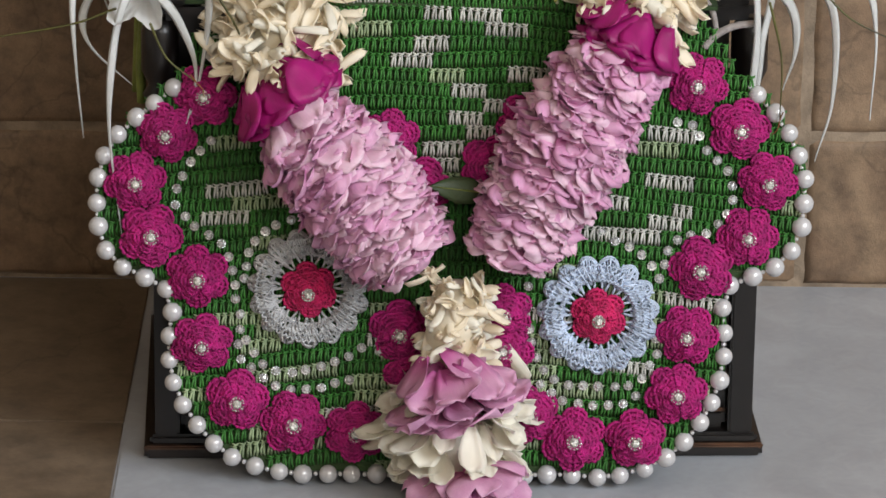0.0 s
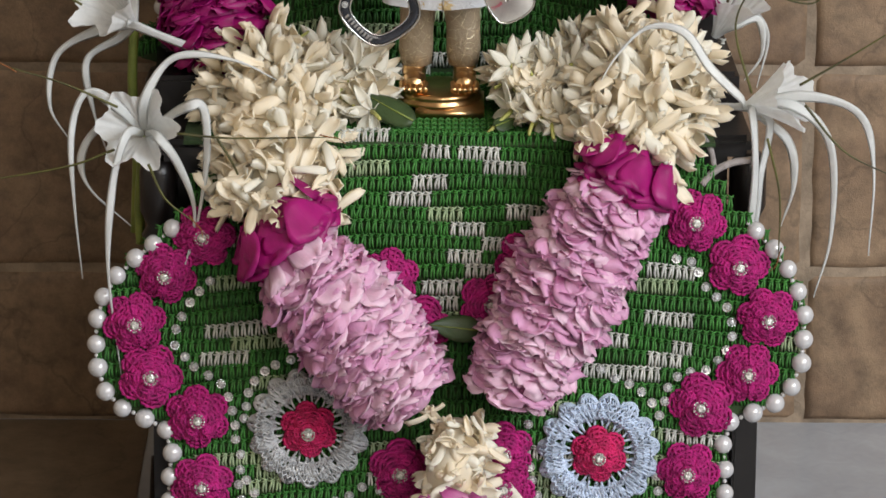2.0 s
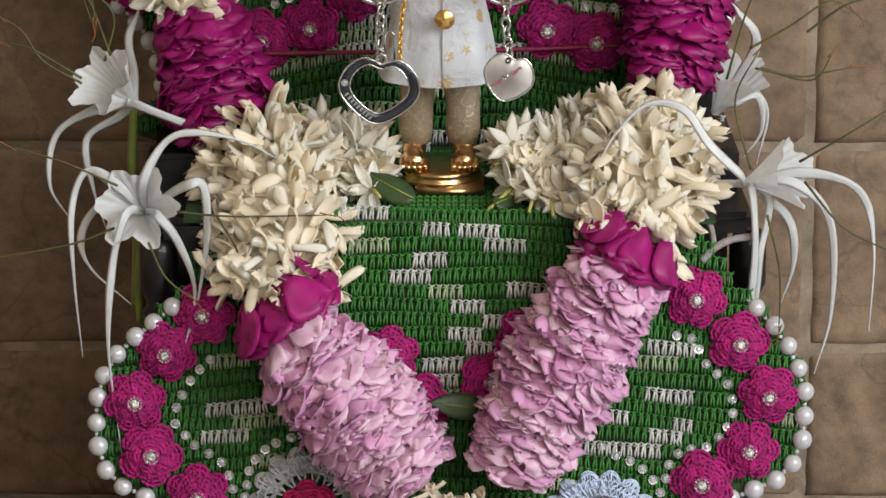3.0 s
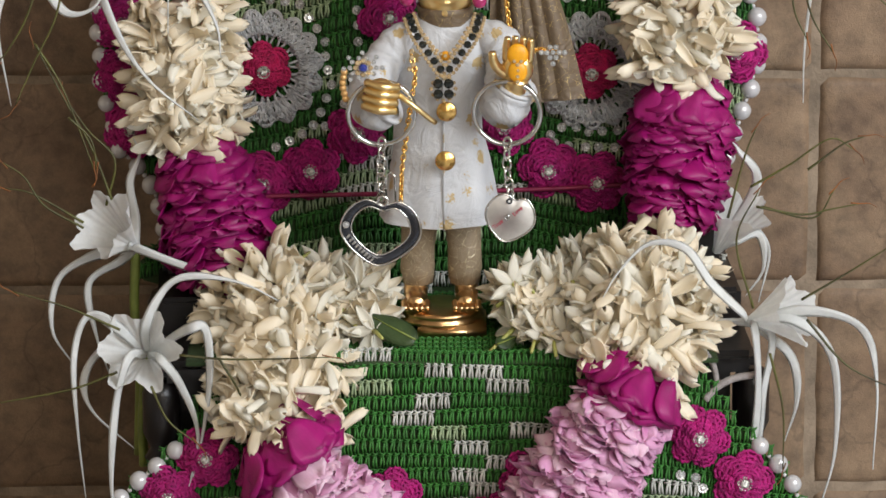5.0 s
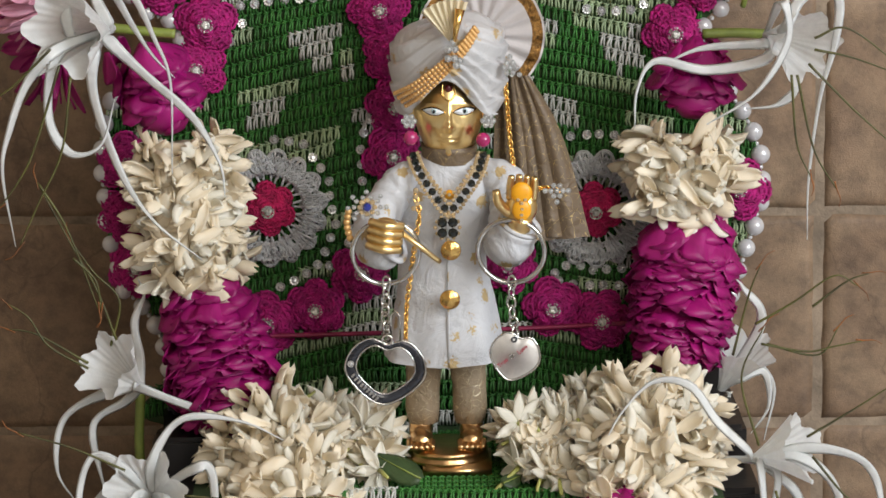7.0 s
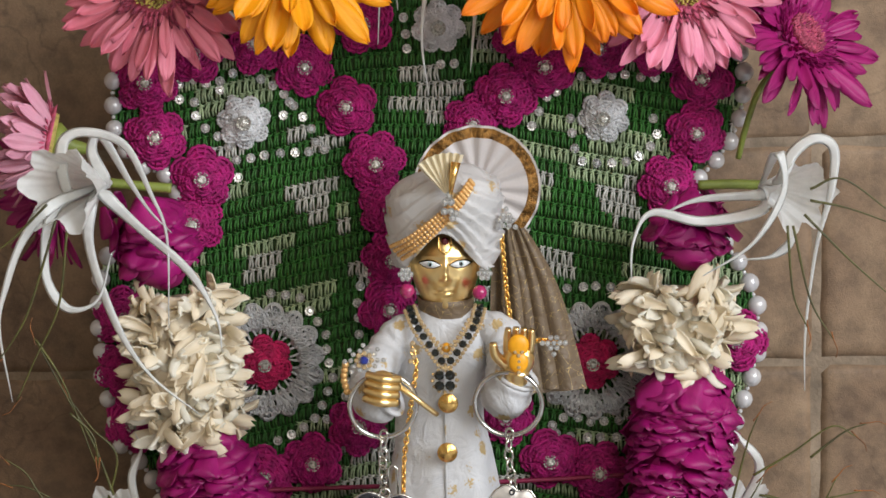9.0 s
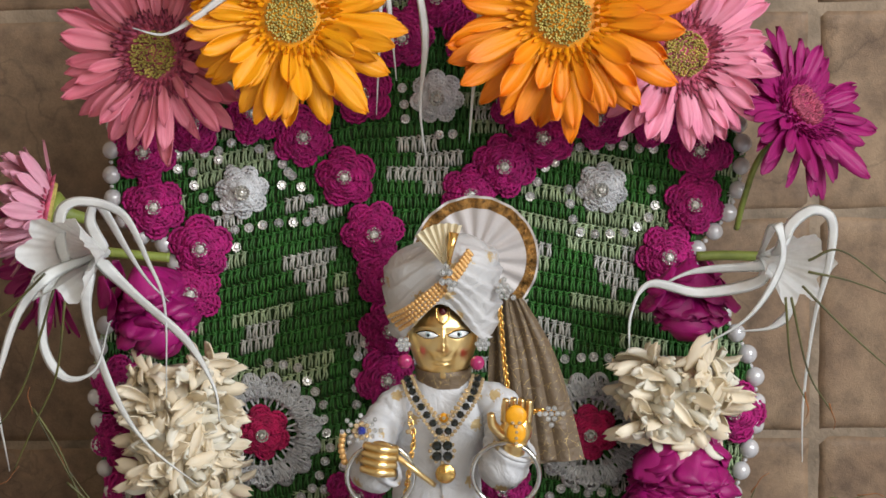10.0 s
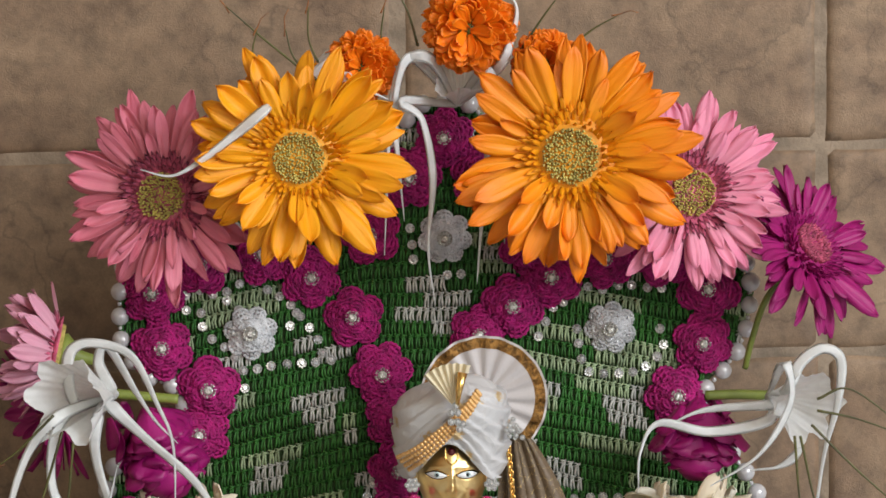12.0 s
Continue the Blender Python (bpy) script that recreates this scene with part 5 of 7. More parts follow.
# ---- gerberas and marigolds ----
def gerbera(at, toward, radius, mat, disc_mat, label, floret_mat, seed=0, n1=32, slim=0.86, droop=0.12, cupped=0):
    rng = random.Random(seed)
    t = thing("gerbera", label, "flower", at, "gerberas on the throne back")
    d = (Vector(toward) - Vector(at)).normalized()
    t.rotation_euler = d.to_track_quat("Z", "Y").to_euler()
    k = radius / 0.046
    outer = [petal_mesh("petal", mat, 0.034 * k, w * k * slim, c, -droop + e, 0.06, 0.0004, 1, 11, 9, s, True, 0.012, True, g) for s, (w, c, e, g) in enumerate(((.0105, .14, 0, .04), (.0126, .22, .12, .05), (.0090, .1, -.16, .03), (.0116, -.14, .03, .05), (.0108, .30, .20, .03)))]
    for layer, (n, lift, tip, sc) in enumerate(((n1, 0.0, 4 + cupped, 1.04), (n1 - 4, 0.0010, 12 + cupped, 0.96), (14, 0.0012, 22 + cupped, 0.78))):
        for i in range(n):
            a = 360 * (i + rng.uniform(-.3, .3)) / n + layer * 7
            s = sc * rng.uniform(.84, 1.08)
            shared("petal", rng.choice(outer), pose(0, 0, lift * k, 0, 0, a) @ pose((0.0125 if layer < 2 else 0.0100) * k, 0, 0, rng.gauss(0, 18), -rng.gauss(tip, 11), rng.gauss(0, 5)) @ Matrix.Diagonal((s * rng.uniform(.88, 1.06), s, s, 1)), t)
    fl = petal_mesh("floret", floret_mat, 0.0068 * k, 0.0021 * k, .12, .22, 0.02, 0.0003, 1, 4, 3, 5)
    for ring, (r, n, tip) in enumerate(((0.0168, 44, 12), (0.0150, 42, 20), (0.0132, 38, 30), (0.0114, 34, 42))):
        for i in range(n):
            shared("floret", fl, pose(0, 0, 0.003 * k, 0, 0, 360 * (i + rng.uniform(-.3, .3)) / n) @ pose(r * k, 0, 0.0006, 0, -tip + rng.gauss(0, 9), 0) @ Matrix.Scale(rng.uniform(.7, 1.15), 4), t)
    v, f = lathe([(0.010 * k, 0.0005), (0.0215 * k, 0.0010 * k), (0.0190 * k, 0.0032 * k), (0.0100 * k, 0.0052 * k)], 28)
    mesh_object("floret_bed", v, f, floret_mat, t, "ring of packed florets")
    # domed middle of packed buds
    lines = []
    for i in range(260):
        r, a = 0.0108 * k * math.sqrt(i / 260), i * 2.39996
        h = 0.0055 * k + 0.0022 * k * (r / (0.0108 * k)) ** 2 + rng.uniform(-.0005, .0005)
        x, y = r * math.cos(a) + rng.gauss(0, .0003), r * math.sin(a) + rng.gauss(0, .0003)
        lines.append([(x, y, h - .003), (x, y, h), (x * 1.01, y * 1.01, h + .0009)])
    v, f = tubes(lines, [0.0005 * k, 0.00062 * k, 0.0002 * k], 5)
    v2, f2 = lathe([(0.016 * k, -0.001), (0.0172 * k, 0.002 * k), (0.0110 * k, 0.0050 * k), (0.002 * k, 0.0040 * k)], 24)
    tagged(mesh_object("disc", v + v2, f + [[i + len(v) for i in q] for q in f2], disc_mat, t, "round disc of packed buds"), kind="stuff")
    v, f = lathe([(0.002, -0.02), (0.004 * k, -0.010), (0.012 * k, -0.0025), (0.011 * k, 0.0)], 16)
    mesh_object("calyx", v, f, M_STALK, t, "green calyx")
    return t


gerbera((-0.0619, 0.0350, 0.5194), (-0.0435, -0.6000, 0.6059), 0.0465, M_YELLOW, M_DISC_Y, "golden yellow gerbera with an olive disc on the throne back", M_YELLOW, 1)
gerbera((0.0544, 0.0300, 0.5187), (0.0348, -0.6000, 0.6045), 0.0505, M_ORANGE, M_DISC_Y, "orange yellow gerbera with an olive disc on the throne back", M_ORANGE, 2)
gerbera((-0.1210, 0.0600, 0.5004), (-0.1631, -0.1000, 0.5261), 0.0430, M_ROSE, M_DISC_Y, "dusky rose gerbera turned sideways on the throne back", M_DISC_R, 3, 36, .72)
gerbera((0.1065, 0.0600, 0.4975), (0.1427, -0.1000, 0.5205), 0.0420, M_ROSE2, M_DISC_Y, "pink gerbera turned sideways on the throne back", M_DISC_R, 4, 36, .72)
gerbera((0.1586, 0.0850, 0.4677), (0.2213, 0.0350, 0.5187), 0.0400, M_VIOLET, M_DISC_R, "violet gerbera on a green stem leaning outward", M_VIOLET, 5, 30, .74, .2)
M_MAUVE = material("mauve_gerbera_petal", (0.78, 0.40, 0.50), vary=0.2, size=40, fine=1500, per=0.12, through_light=0.2, colour2=(0.70, 0.24, 0.38), **PET)
gerbera((-0.1710, 0.0800, 0.4285), (-0.2710, 0.0750, 0.4520), 0.0360, M_MAUVE, M_DISC_Y, "pink gerbera turned away to the side", M_DISC_R, 6, 28, .8, -.1, 38)
gerbera((-0.1753, 0.0950, 0.4009), (-0.2702, 0.0500, 0.3638), 0.0330, M_VIOLET, M_DISC_R, "violet gerbera turned away to the side", M_VIOLET, 7, 24, .8, .0, 16)
stalk = thing("green_stalk", "bare green flower stalk against the tiled wall", "stalk")
string_of([(0.1514, 0.0880, 0.4573), (0.1414, 0.0900, 0.4445), (0.1352, 0.0920, 0.4264), (0.1325, 0.0980, 0.4126)], 0.0014, M_STALK, stalk, "stem")


def marigold(at, radius, seed):
    rng = random.Random(seed)
    t = thing("marigold", "ruffled orange marigold at the top of the throne back", "flower", at, "marigolds on the throne back")
    me = [petal_mesh("petal", M_MARI, 0.0125, 0.0062, 0.16, 0.16, 0.10, 0.0004, 1, 7, 7, s, True, 0.04) for s in range(3)]
    k = radius / 0.020
    for i in range(150):
        h = 1 - 1.45 * i / 150
        a = i * 2.39996
        q = math.sqrt(max(0, 1 - h * h))
        out = Vector((q * math.cos(a), -h, q * math.sin(a)))
        m = Matrix.Translation(out * 0.009 * k) @ frame_of((0.01, -1, 0.01), Vector((0.85 * math.cos(a) + rng.gauss(0, .2), -0.75 * h + rng.gauss(0, .15), 0.85 * math.sin(a) + rng.gauss(0, .2))).normalized()) @ pose(0, 0, 0, rng.uniform(-28, 28), 0, 0)
        shared("petal", rng.choice(me), m @ Matrix.Scale(k * rng.uniform(.8, 1.05), 4), t)
    v, f = lathe([(0.001, -.004), (.008 * k, 0.0), (.010 * k, .006), (.005, .016), (.002, .03)], 14)
    o = mesh_object("calyx", v, f, M_STALK, t, "green calyx")
    o.matrix_basis = pose(0, 0, 0, -90, 0, 0)
    return t


marigold((-0.0345, 0.0600, 0.5549), 0.0155, 1)
marigold((0.0126, 0.0550, 0.5717), 0.0195, 2)
marigold((0.0455, 0.0600, 0.5541), 0.0150, 3)


# ---- leaves ----
def leaf(at, toward, face, length, width):
    t = thing("leaf", "dark green leaf tucked beneath the flowers", "leaf", at)
    me = petal_mesh("blade", M_LEAF, length, width, -0.10, 0.06, 0.02, 0.0004, 1, 10, 7, 3)
    d = Vector(toward) - Vector(at)
    o = shared("blade", me, frame_of(face, d), t)
    v, f = tubes([[(0, 0, 0.0002), (length * .5, 0, length * .018), (length, 0, length * .06)]], [0.0005, 0.0003, 0.0001], 5)
    r = mesh_object("midrib", v, f, M_STALK, o, "pale midrib")
    return t


leaf((0.0195, -0.0260, 0.1373), (-0.0060, -0.0300, 0.1415), (0, -1, .4), 0.027, 0.012)
leaf((-0.0127, -0.0040, 0.2259), (-0.0360, 0.0120, 0.2337), (0, -.7, .7), 0.028, 0.013)
leaf((0.0228, -0.0060, 0.2242), (0.0290, 0.0000, 0.2249), (0, -.7, .7), 0.012, 0.008)

# ---- the statue and its dress: materials ----
M_GOLD = material("polished_gold", (1.0, 0.74, 0.34), rough=0.28, metal=1.0, vary=0.12, size=70, fine=300, bump=0.05)
M_GOLD2 = material("rich_gold_bead", (0.88, 0.56, 0.18), rough=0.26, metal=1.0, vary=0.1, size=200, bump=0)
M_PEACH = material("peach_gold_bead", (0.72, 0.42, 0.15), rough=0.32, metal=0.35, vary=0.1, size=200, bump=0, coat=0.3)
M_IRIS = material("pale_teal_enamel", (0.46, 0.58, 0.58), rough=0.2, vary=0.03, bump=0)
M_COPPER = material("warm_copper_gold", (0.86, 0.54, 0.26), rough=0.28, metal=1.0, vary=0.15, size=70, fine=300, bump=0.05)
M_SILVER = material("silver_steel", (0.66, 0.65, 0.62), rough=0.18, metal=1.0, vary=0.15, size=120, bump=0)
M_DARKMETAL = material("dark_enamel", (0.030, 0.032, 0.040), rough=0.25, metal=0.3, vary=0.3, size=120, fine=600, bump=0.05, coat=0.4)
M_PLATE = material("brushed_pale_metal", (0.70, 0.66, 0.60), rough=0.48, metal=0.4, vary=0.15, size=90, bump=0)
M_EYE = material("white_enamel", (0.85, 0.86, 0.86), rough=0.2, vary=0.03, bump=0)
M_PUPIL = material("black_enamel", (0.01, 0.012, 0.012), rough=0.15, vary=0.1, bump=0)
M_RUBY = material("dark_red_stone", (0.12, 0.006, 0.012), rough=0.1, vary=0.2, size=300, bump=0, coat=0.6)
M_JET = material("black_stone", (0.008, 0.012, 0.010), rough=0.12, vary=0.3, size=300, bump=0, coat=0.6)
M_BLUE = material("blue_stone", (0.02, 0.04, 0.30), rough=0.1, vary=0.2, size=300, bump=0, coat=0.6)
M_PINKBEAD = material("raspberry_glass_bead", (0.50, 0.03, 0.16), rough=0.2, vary=0.3, size=300, bump=0, coat=0.4)
M_AMBER = material("amber_yellow_paint", (0.85, 0.38, 0.01), rough=0.4, vary=0.08, size=200, bump=0)
M_STONE_GOLD = material("gold_set_stone", (0.86, 0.66, 0.38), rough=0.15, metal=0.55, vary=0.3, size=900, bump=0, per=0.25)
M_RED_TXT = material("red_lettering", (0.45, 0.02, 0.06), rough=0.5, vary=0.05, bump=0)
M_RIBBON = material("crimson_ribbon", (0.26, 0.012, 0.06), rough=0.5, vary=0.2, size=200, fine=1500, bump=0.3)
M_CORD = material("grey_cord", (0.36, 0.32, 0.30), rough=0.9, vary=0.2, size=300, fine=1500, bump=0.6)


def brocade(name, ground, motif, scale, cut, rough=0.6, weave=2200.0, metal=0.8, threads=False):
    """A woven cloth with scattered metallic motifs."""
    m = material(name, ground, rough=rough, vary=0.08, size=40, fine=weave, bump=0.35, depth=0.0004)
    n, l = m.node_tree.nodes, m.node_tree.links
    b = n["Principled BSDF"]
    src = b.inputs["Base Color"].links[0].from_socket
    tex, vor, nz, mul, less = n.new("ShaderNodeTexCoord"), n.new("ShaderNodeTexVoronoi"), n.new("ShaderNodeTexNoise"), n.new("ShaderNodeMath"), n.new("ShaderNodeMath")
    vor.inputs["Scale"].default_value, vor.inputs["Randomness"].default_value = scale, 0.55
    nz.inputs["Scale"].default_value = 900
    if threads:
        vor.feature, vor.inputs["Randomness"].default_value = "DISTANCE_TO_EDGE", 1.0
    l.new(tex.outputs["Object"], vor.inputs["Vector"])
    l.new(tex.outputs["Object"], nz.inputs["Vector"])
    mul.operation, less.operation = "MULTIPLY_ADD", "LESS_THAN"
    l.new(nz.outputs["Fac"], mul.inputs[0])
    mul.inputs[1].default_value = 0.06 if threads else 0.55
    l.new(vor.outputs["Distance"], mul.inputs[2])
    l.new(mul.outputs[0], less.inputs[0])
    less.inputs[1].default_value = cut
    # soft creases of the cloth
    crease, fold = n.new("ShaderNodeTexNoise"), n.new("ShaderNodeBump")
    crease.inputs["Scale"].default_value, crease.inputs["Detail"].default_value, crease.inputs["Distortion"].default_value = 75, 3, 1.2
    l.new(tex.outputs["Object"], crease.inputs["Vector"])
    fold.inputs["Strength"].default_value, fold.inputs["Distance"].default_value = 0.55, 0.004
    l.new(crease.outputs["Fac"], fold.inputs["Height"])
    l.new(fold.outputs[0], b.inputs["Normal"].links[0].from_node.inputs["Normal"])
    mix = n.new("ShaderNodeMix")
    mix.data_type = "RGBA"
    l.new(less.outputs[0], mix.inputs[0])
    l.new(src, mix.inputs[6])
    mix.inputs[7].default_value = (*motif, 1)
    l.new(mix.outputs[2], b.inputs["Base Color"])
    dim = n.new("ShaderNodeMath")
    dim.operation = "MULTIPLY"
    l.new(less.outputs[0], dim.inputs[0])
    dim.inputs[1].default_value = metal
    l.new(dim.outputs[0], b.inputs["Metallic"])
    return m


M_COAT = brocade("white_brocade", (0.60, 0.605, 0.615), (0.50, 0.37, 0.18), 85.0, 0.50, 0.5, 2200.0, 0.2)
M_TURBAN = brocade("white_turban_silk", (0.56, 0.55, 0.54), (0.52, 0.38, 0.19), 80.0, 0.48, 0.45, 2200.0, 0.25)
M_SCARF = brocade("beige_gold_tissue", (0.155, 0.108, 0.064), (0.60, 0.44, 0.18), 210.0, 0.036, 0.5, 2600.0, 0.7, True)
M_TROUSER = brocade("beige_glitter_cloth", (0.33, 0.25, 0.16), (0.72, 0.62, 0.42), 230.0, 0.040, 0.5, 2600.0, 0.8, True)
M_SATIN = material("ivory_satin", (0.50, 0.46, 0.44), rough=0.38, vary=0.08, size=50, fine=900, bump=0.1)
M_CREAM_SATIN = material("cream_satin", (0.78, 0.68, 0.47), rough=0.38, vary=0.1, size=50, fine=900, bump=0.1)
M_GOLD_LACE = material("gold_lace_band", (0.40, 0.20, 0.05), rough=0.35, metal=0.7, vary=0.5, size=400, fine=1500, bump=0.8)


def loft(rings, sides=28, cap=True):
    """A skin over elliptical rings: (centre, half width, half depth, ripple, count)."""
    verts, faces, k = [], [], len(rings)
    for c, rx, ry, rip, cnt in rings:
        for i in range(sides):
            a = 2 * math.pi * i / sides
            w = 1 + rip * math.sin(cnt * a + 0.6)
            verts.append((c[0] + rx * w * math.cos(a), c[1] + ry * w * math.sin(a), c[2]))
    for q in range(k - 1):
        faces += [(q * sides + i, q * sides + (i + 1) % sides, (q + 1) * sides + (i + 1) % sides, (q + 1) * sides + i) for i in range(sides)]
    if cap:
        faces += [tuple(reversed(range(sides))), tuple((k - 1) * sides + i for i in range(sides))]
    return verts, faces


def weld(name, pieces, label, category):
    """One mesh out of several shells, each with its own material."""
    me = bpy.data.meshes.new(name)
    verts, faces, idx, mats = [], [], [], []
    for (v, f), mat in pieces:
        if mat not in mats:
            mats.append(mat)
        n = len(verts)
        verts += [tuple(p) for p in v]
        faces += [tuple(i + n for i in q) for q in f]
        idx += [mats.index(mat)] * len(f)
    me.from_pydata(verts, [], faces)
    for m in mats:
        me.materials.append(m)
    me.polygons.foreach_set("material_index", idx)
    me.polygons.foreach_set("use_smooth", [True] * len(faces))
    me.update()
    return tagged(new(name, me), label, category)


def moved(vf, m):
    return [tuple(m @ Vector(p)) for p in vf[0]], vf[1]


def ellipsoid(c, r, seg=24, rings=14):
    v, f = lathe([(math.sin(math.pi * i / rings) * 0.9999 + 1e-4, -math.cos(math.pi * i / rings)) for i in range(rings + 1)], seg, False)
    return [(c[0] + r[0] * p[0], c[1] + r[1] * p[1], c[2] + r[2] * p[2]) for p in v], f


def bent(path, radii, sides=12, n=6):
    """A rounded limb along a curve with radii given at its points."""
    p = spline(path, n)
    r = np.interp(np.linspace(0, len(radii) - 1, len(p)), range(len(radii)), radii)
    return tubes([p], r, sides)


SY = 0.032
HC = Vector((0.0012, 0.0320, 0.3827))
HRX, HRY, HRZ = 0.0157, 0.0150, 0.0192


def head():
    seg, rings = 180, 130
    v, f = ellipsoid((0, 0, 0), (1, 1, 1), seg, rings)
    out = []
    g = lambda x, z, cx, cz, sx, sz: math.exp(-((x - cx) / sx) ** 2 - ((z - cz) / sz) ** 2)
    for x, y, z in v:
        taper = 1 - 0.15 * max(0, -z) ** 1.5
        px, py, pz = x * HRX * taper, y * HRY, z * HRZ * (1 + 0.42 * (z < 0) * -z)
        if y < 0.2:
            mx, mz = px * 1000, pz * 1000
            fr = max(0, -y) ** 0.5
            d = 3.3 * g(mx, mz, 0, -5.8, 1.5, 2.0) + 1.5 * g(mx, mz, 0, -1.4, 1.0, 3.8)          # nose
            d += 0.5 * g(mx, mz, -1.7, -6.1, 0.9, 0.8) + 0.5 * g(mx, mz, 1.7, -6.1, 0.9, 0.8)   # nostrils
            d += 0.95 * g(mx, mz, 0, -11.0, 3.0, 0.65) + 1.05 * g(mx, mz, 0, -13.0, 2.3, 0.75)      # lips
            d -= 0.7 * g(mx, mz, 0, -12.0, 3.6, 0.35)
            d += 1.0 * g(mx, mz, 0, -20.0, 4.0, 3.2)                                            # chin
            d -= 0.5 * g(mx, mz, -6.6, 0.8, 3.6, 1.9) + 0.5 * g(mx, mz, 6.6, 0.8, 3.6, 1.9)     # eye sockets
            d += 0.5 * g(mx, mz, -6.4, 4.0, 4.2, 0.8) + 0.5 * g(mx, mz, 6.4, 4.0, 4.2, 0.8)     # brows
            d += 0.6 * g(mx, mz, -7.0, -6.0, 3.6, 3.6) + 0.6 * g(mx, mz, 7.0, -6.0, 3.6, 3.6)   # cheeks
            py -= d * fr * 0.001
        out.append((HC.x + px, HC.y + py, HC.z + pz))
    return out, f


def face_y(x, z):
    return -HRY * math.sqrt(max(0.05, 1 - (x / HRX) ** 2 - (z / HRZ) ** 2))


def almond(cx, cz, w, h, lift, mat_tilt=0.0):
    """An almond-shaped inlay that follows the curve of the face."""
    verts, n = [], 28
    verts.append((HC.x + cx, HC.y + face_y(cx, cz) - lift - 0.0004, HC.z + cz))
    for i in range(n):
        a = 2 * math.pi * i / n
        x = w * math.cos(a)
        z = h * math.sin(a) * (1 - 0.55 * abs(math.cos(a)) ** 2.2) + mat_tilt * x
        verts.append((HC.x + cx + x, HC.y + face_y(cx + x, cz + z) - lift, HC.z + cz + z))
    for i in range(n):
        p = verts[1 + i]
        verts.append((p[0], p[1] + 0.002, p[2]))
    faces = [(0, 1 + i, 1 + (i + 1) % n) for i in range(n)] + [(1 + i, 1 + n + i, 1 + n + (i + 1) % n, 1 + (i + 1) % n) for i in range(n)]
    return verts, faces


def hand(at, turn, closed):
    pcs = [ellipsoid((0, 0, 0), (0.0070, 0.0045, 0.0075))]
    for k in range(4):
        x = -0.0050 + k * 0.0033
        if closed:
            pcs.append(bent([(-0.0068, -0.002, 0.0052 - k * 0.0034), (0, -0.0066, 0.0052 - k * 0.0034), (0.0072, -0.003, 0.0050 - k * 0.0034)], [.0018, .0021, .0018], 8))
        else:
            pcs.append(bent([(x, 0, 0.004), (x * 1.02, -0.0008, 0.0105), (x * 1.0, -0.0014, 0.0150 + 0.0006 * (1 - abs(k - 1.5)))], [.0018, .0018, .0014], 8))
    if not closed:
        pcs.append(bent([(-0.005, -.001, -0.002), (-0.0098, -.003, 0.003), (-0.0112, -.0035, 0.0085)], [.0026, .0022, .0016], 8))
        pcs.append(bent([(0, 0, -0.004), (0, 0.001, -0.010)], [.0055, .0048], 12))
    m = Matrix.Translation(at) @ turn
    return [moved(p, m) for p in pcs]


def foot(x, y, z):
    pcs = [bent([(x, y + .004, z + 0.0145), (x, y + .002, z + 0.0075), (x, y - .003, z + 0.0040), (x, y - 0.009, z + 0.0030)], [.0050, .0052, .0052, .0046], 12)]
    for k in range(5):
        tx = x + (k - 2) * 0.0024
        pcs.append(bent([(tx, y - 0.006, z + 0.0042), (tx, y - 0.0125 + abs(k - 1.5) * .0006, z + 0.0022)], [.0018, .0014], 8))
    return pcs


BASE = Vector((-0.0012, 0.0213, 0.2182))
BY = BASE.y + 0.0185
gold = [(head(), M_GOLD)]
for s in (-1, 1):
    gold += [(almond(s * 0.0066, 0.0008, 0.0052, 0.0020, 0.0002, s * .03), M_GOLD2), (almond(s * 0.0066, 0.0008, 0.0048, 0.00175, 0.0005, s * .03), M_JET), (almond(s * 0.0066, 0.0008, 0.0044, 0.00145, 0.0008, s * .03), M_EYE)]
    ex = 0.0066 * s + 0.0002
    gold += [(ellipsoid((HC.x + ex, HC.y + face_y(ex, .0010) - 0.0010, HC.z + 0.0010), (.00130, .0006, .00130), 12, 8), M_IRIS), (ellipsoid((HC.x + ex, HC.y + face_y(ex, .0010) - 0.0012, HC.z + 0.0010), (.00085, .0006, .0009), 12, 8), M_PUPIL)]
    gold += [(ellipsoid((HC.x + s * 0.0152, HC.y - .001, HC.z - 0.001), (.0022, .0035, .0055), 12, 10), M_GOLD)]
gold += [(bent([(HC.x - .0026, HC.y + face_y(-.0026, .0105) - .0006, HC.z + .0130), (HC.x - .0026, HC.y + face_y(-.0026, .007) - .0008, HC.z + .0080), (HC.x, HC.y + face_y(0, .0052) - .0014, HC.z + .0058), (HC.x + .0026, HC.y + face_y(.0026, .007) - .0008, HC.z + .0080), (HC.x + .0026, HC.y + face_y(.0026, .0105) - .0006, HC.z + .0130)], [.0004] * 5, 6), M_GOLD2),
         (ellipsoid((HC.x, HC.y + face_y(0, .0105) - .0010, HC.z + .0108), (.0017, .0010, .0017), 12, 8), M_RUBY)]
gold.append((bent([(HC.x, HC.y + .002, HC.z - .010), (HC.x, HC.y + .004, HC.z - .028)], [.0068, .0066], 18), M_GOLD))
L_HAND, R_HAND = Vector((-0.0267, -0.0060, 0.3354)), Vector((0.0315, -0.0030, 0.3456))
gold += [(p, M_GOLD) for p in hand(L_HAND, pose(0, 0, 0, 0, 8, 0), True) + hand(R_HAND, pose(0, 0, 0, 8, 4, 0), False)]
gold.append((bent([(-0.0209, -0.0040, 0.3366), (-0.0121, -0.0060, 0.3300), (-0.0033, -0.0020, 0.3220)], [.0013, .0012, .0011], 8), M_GOLD))
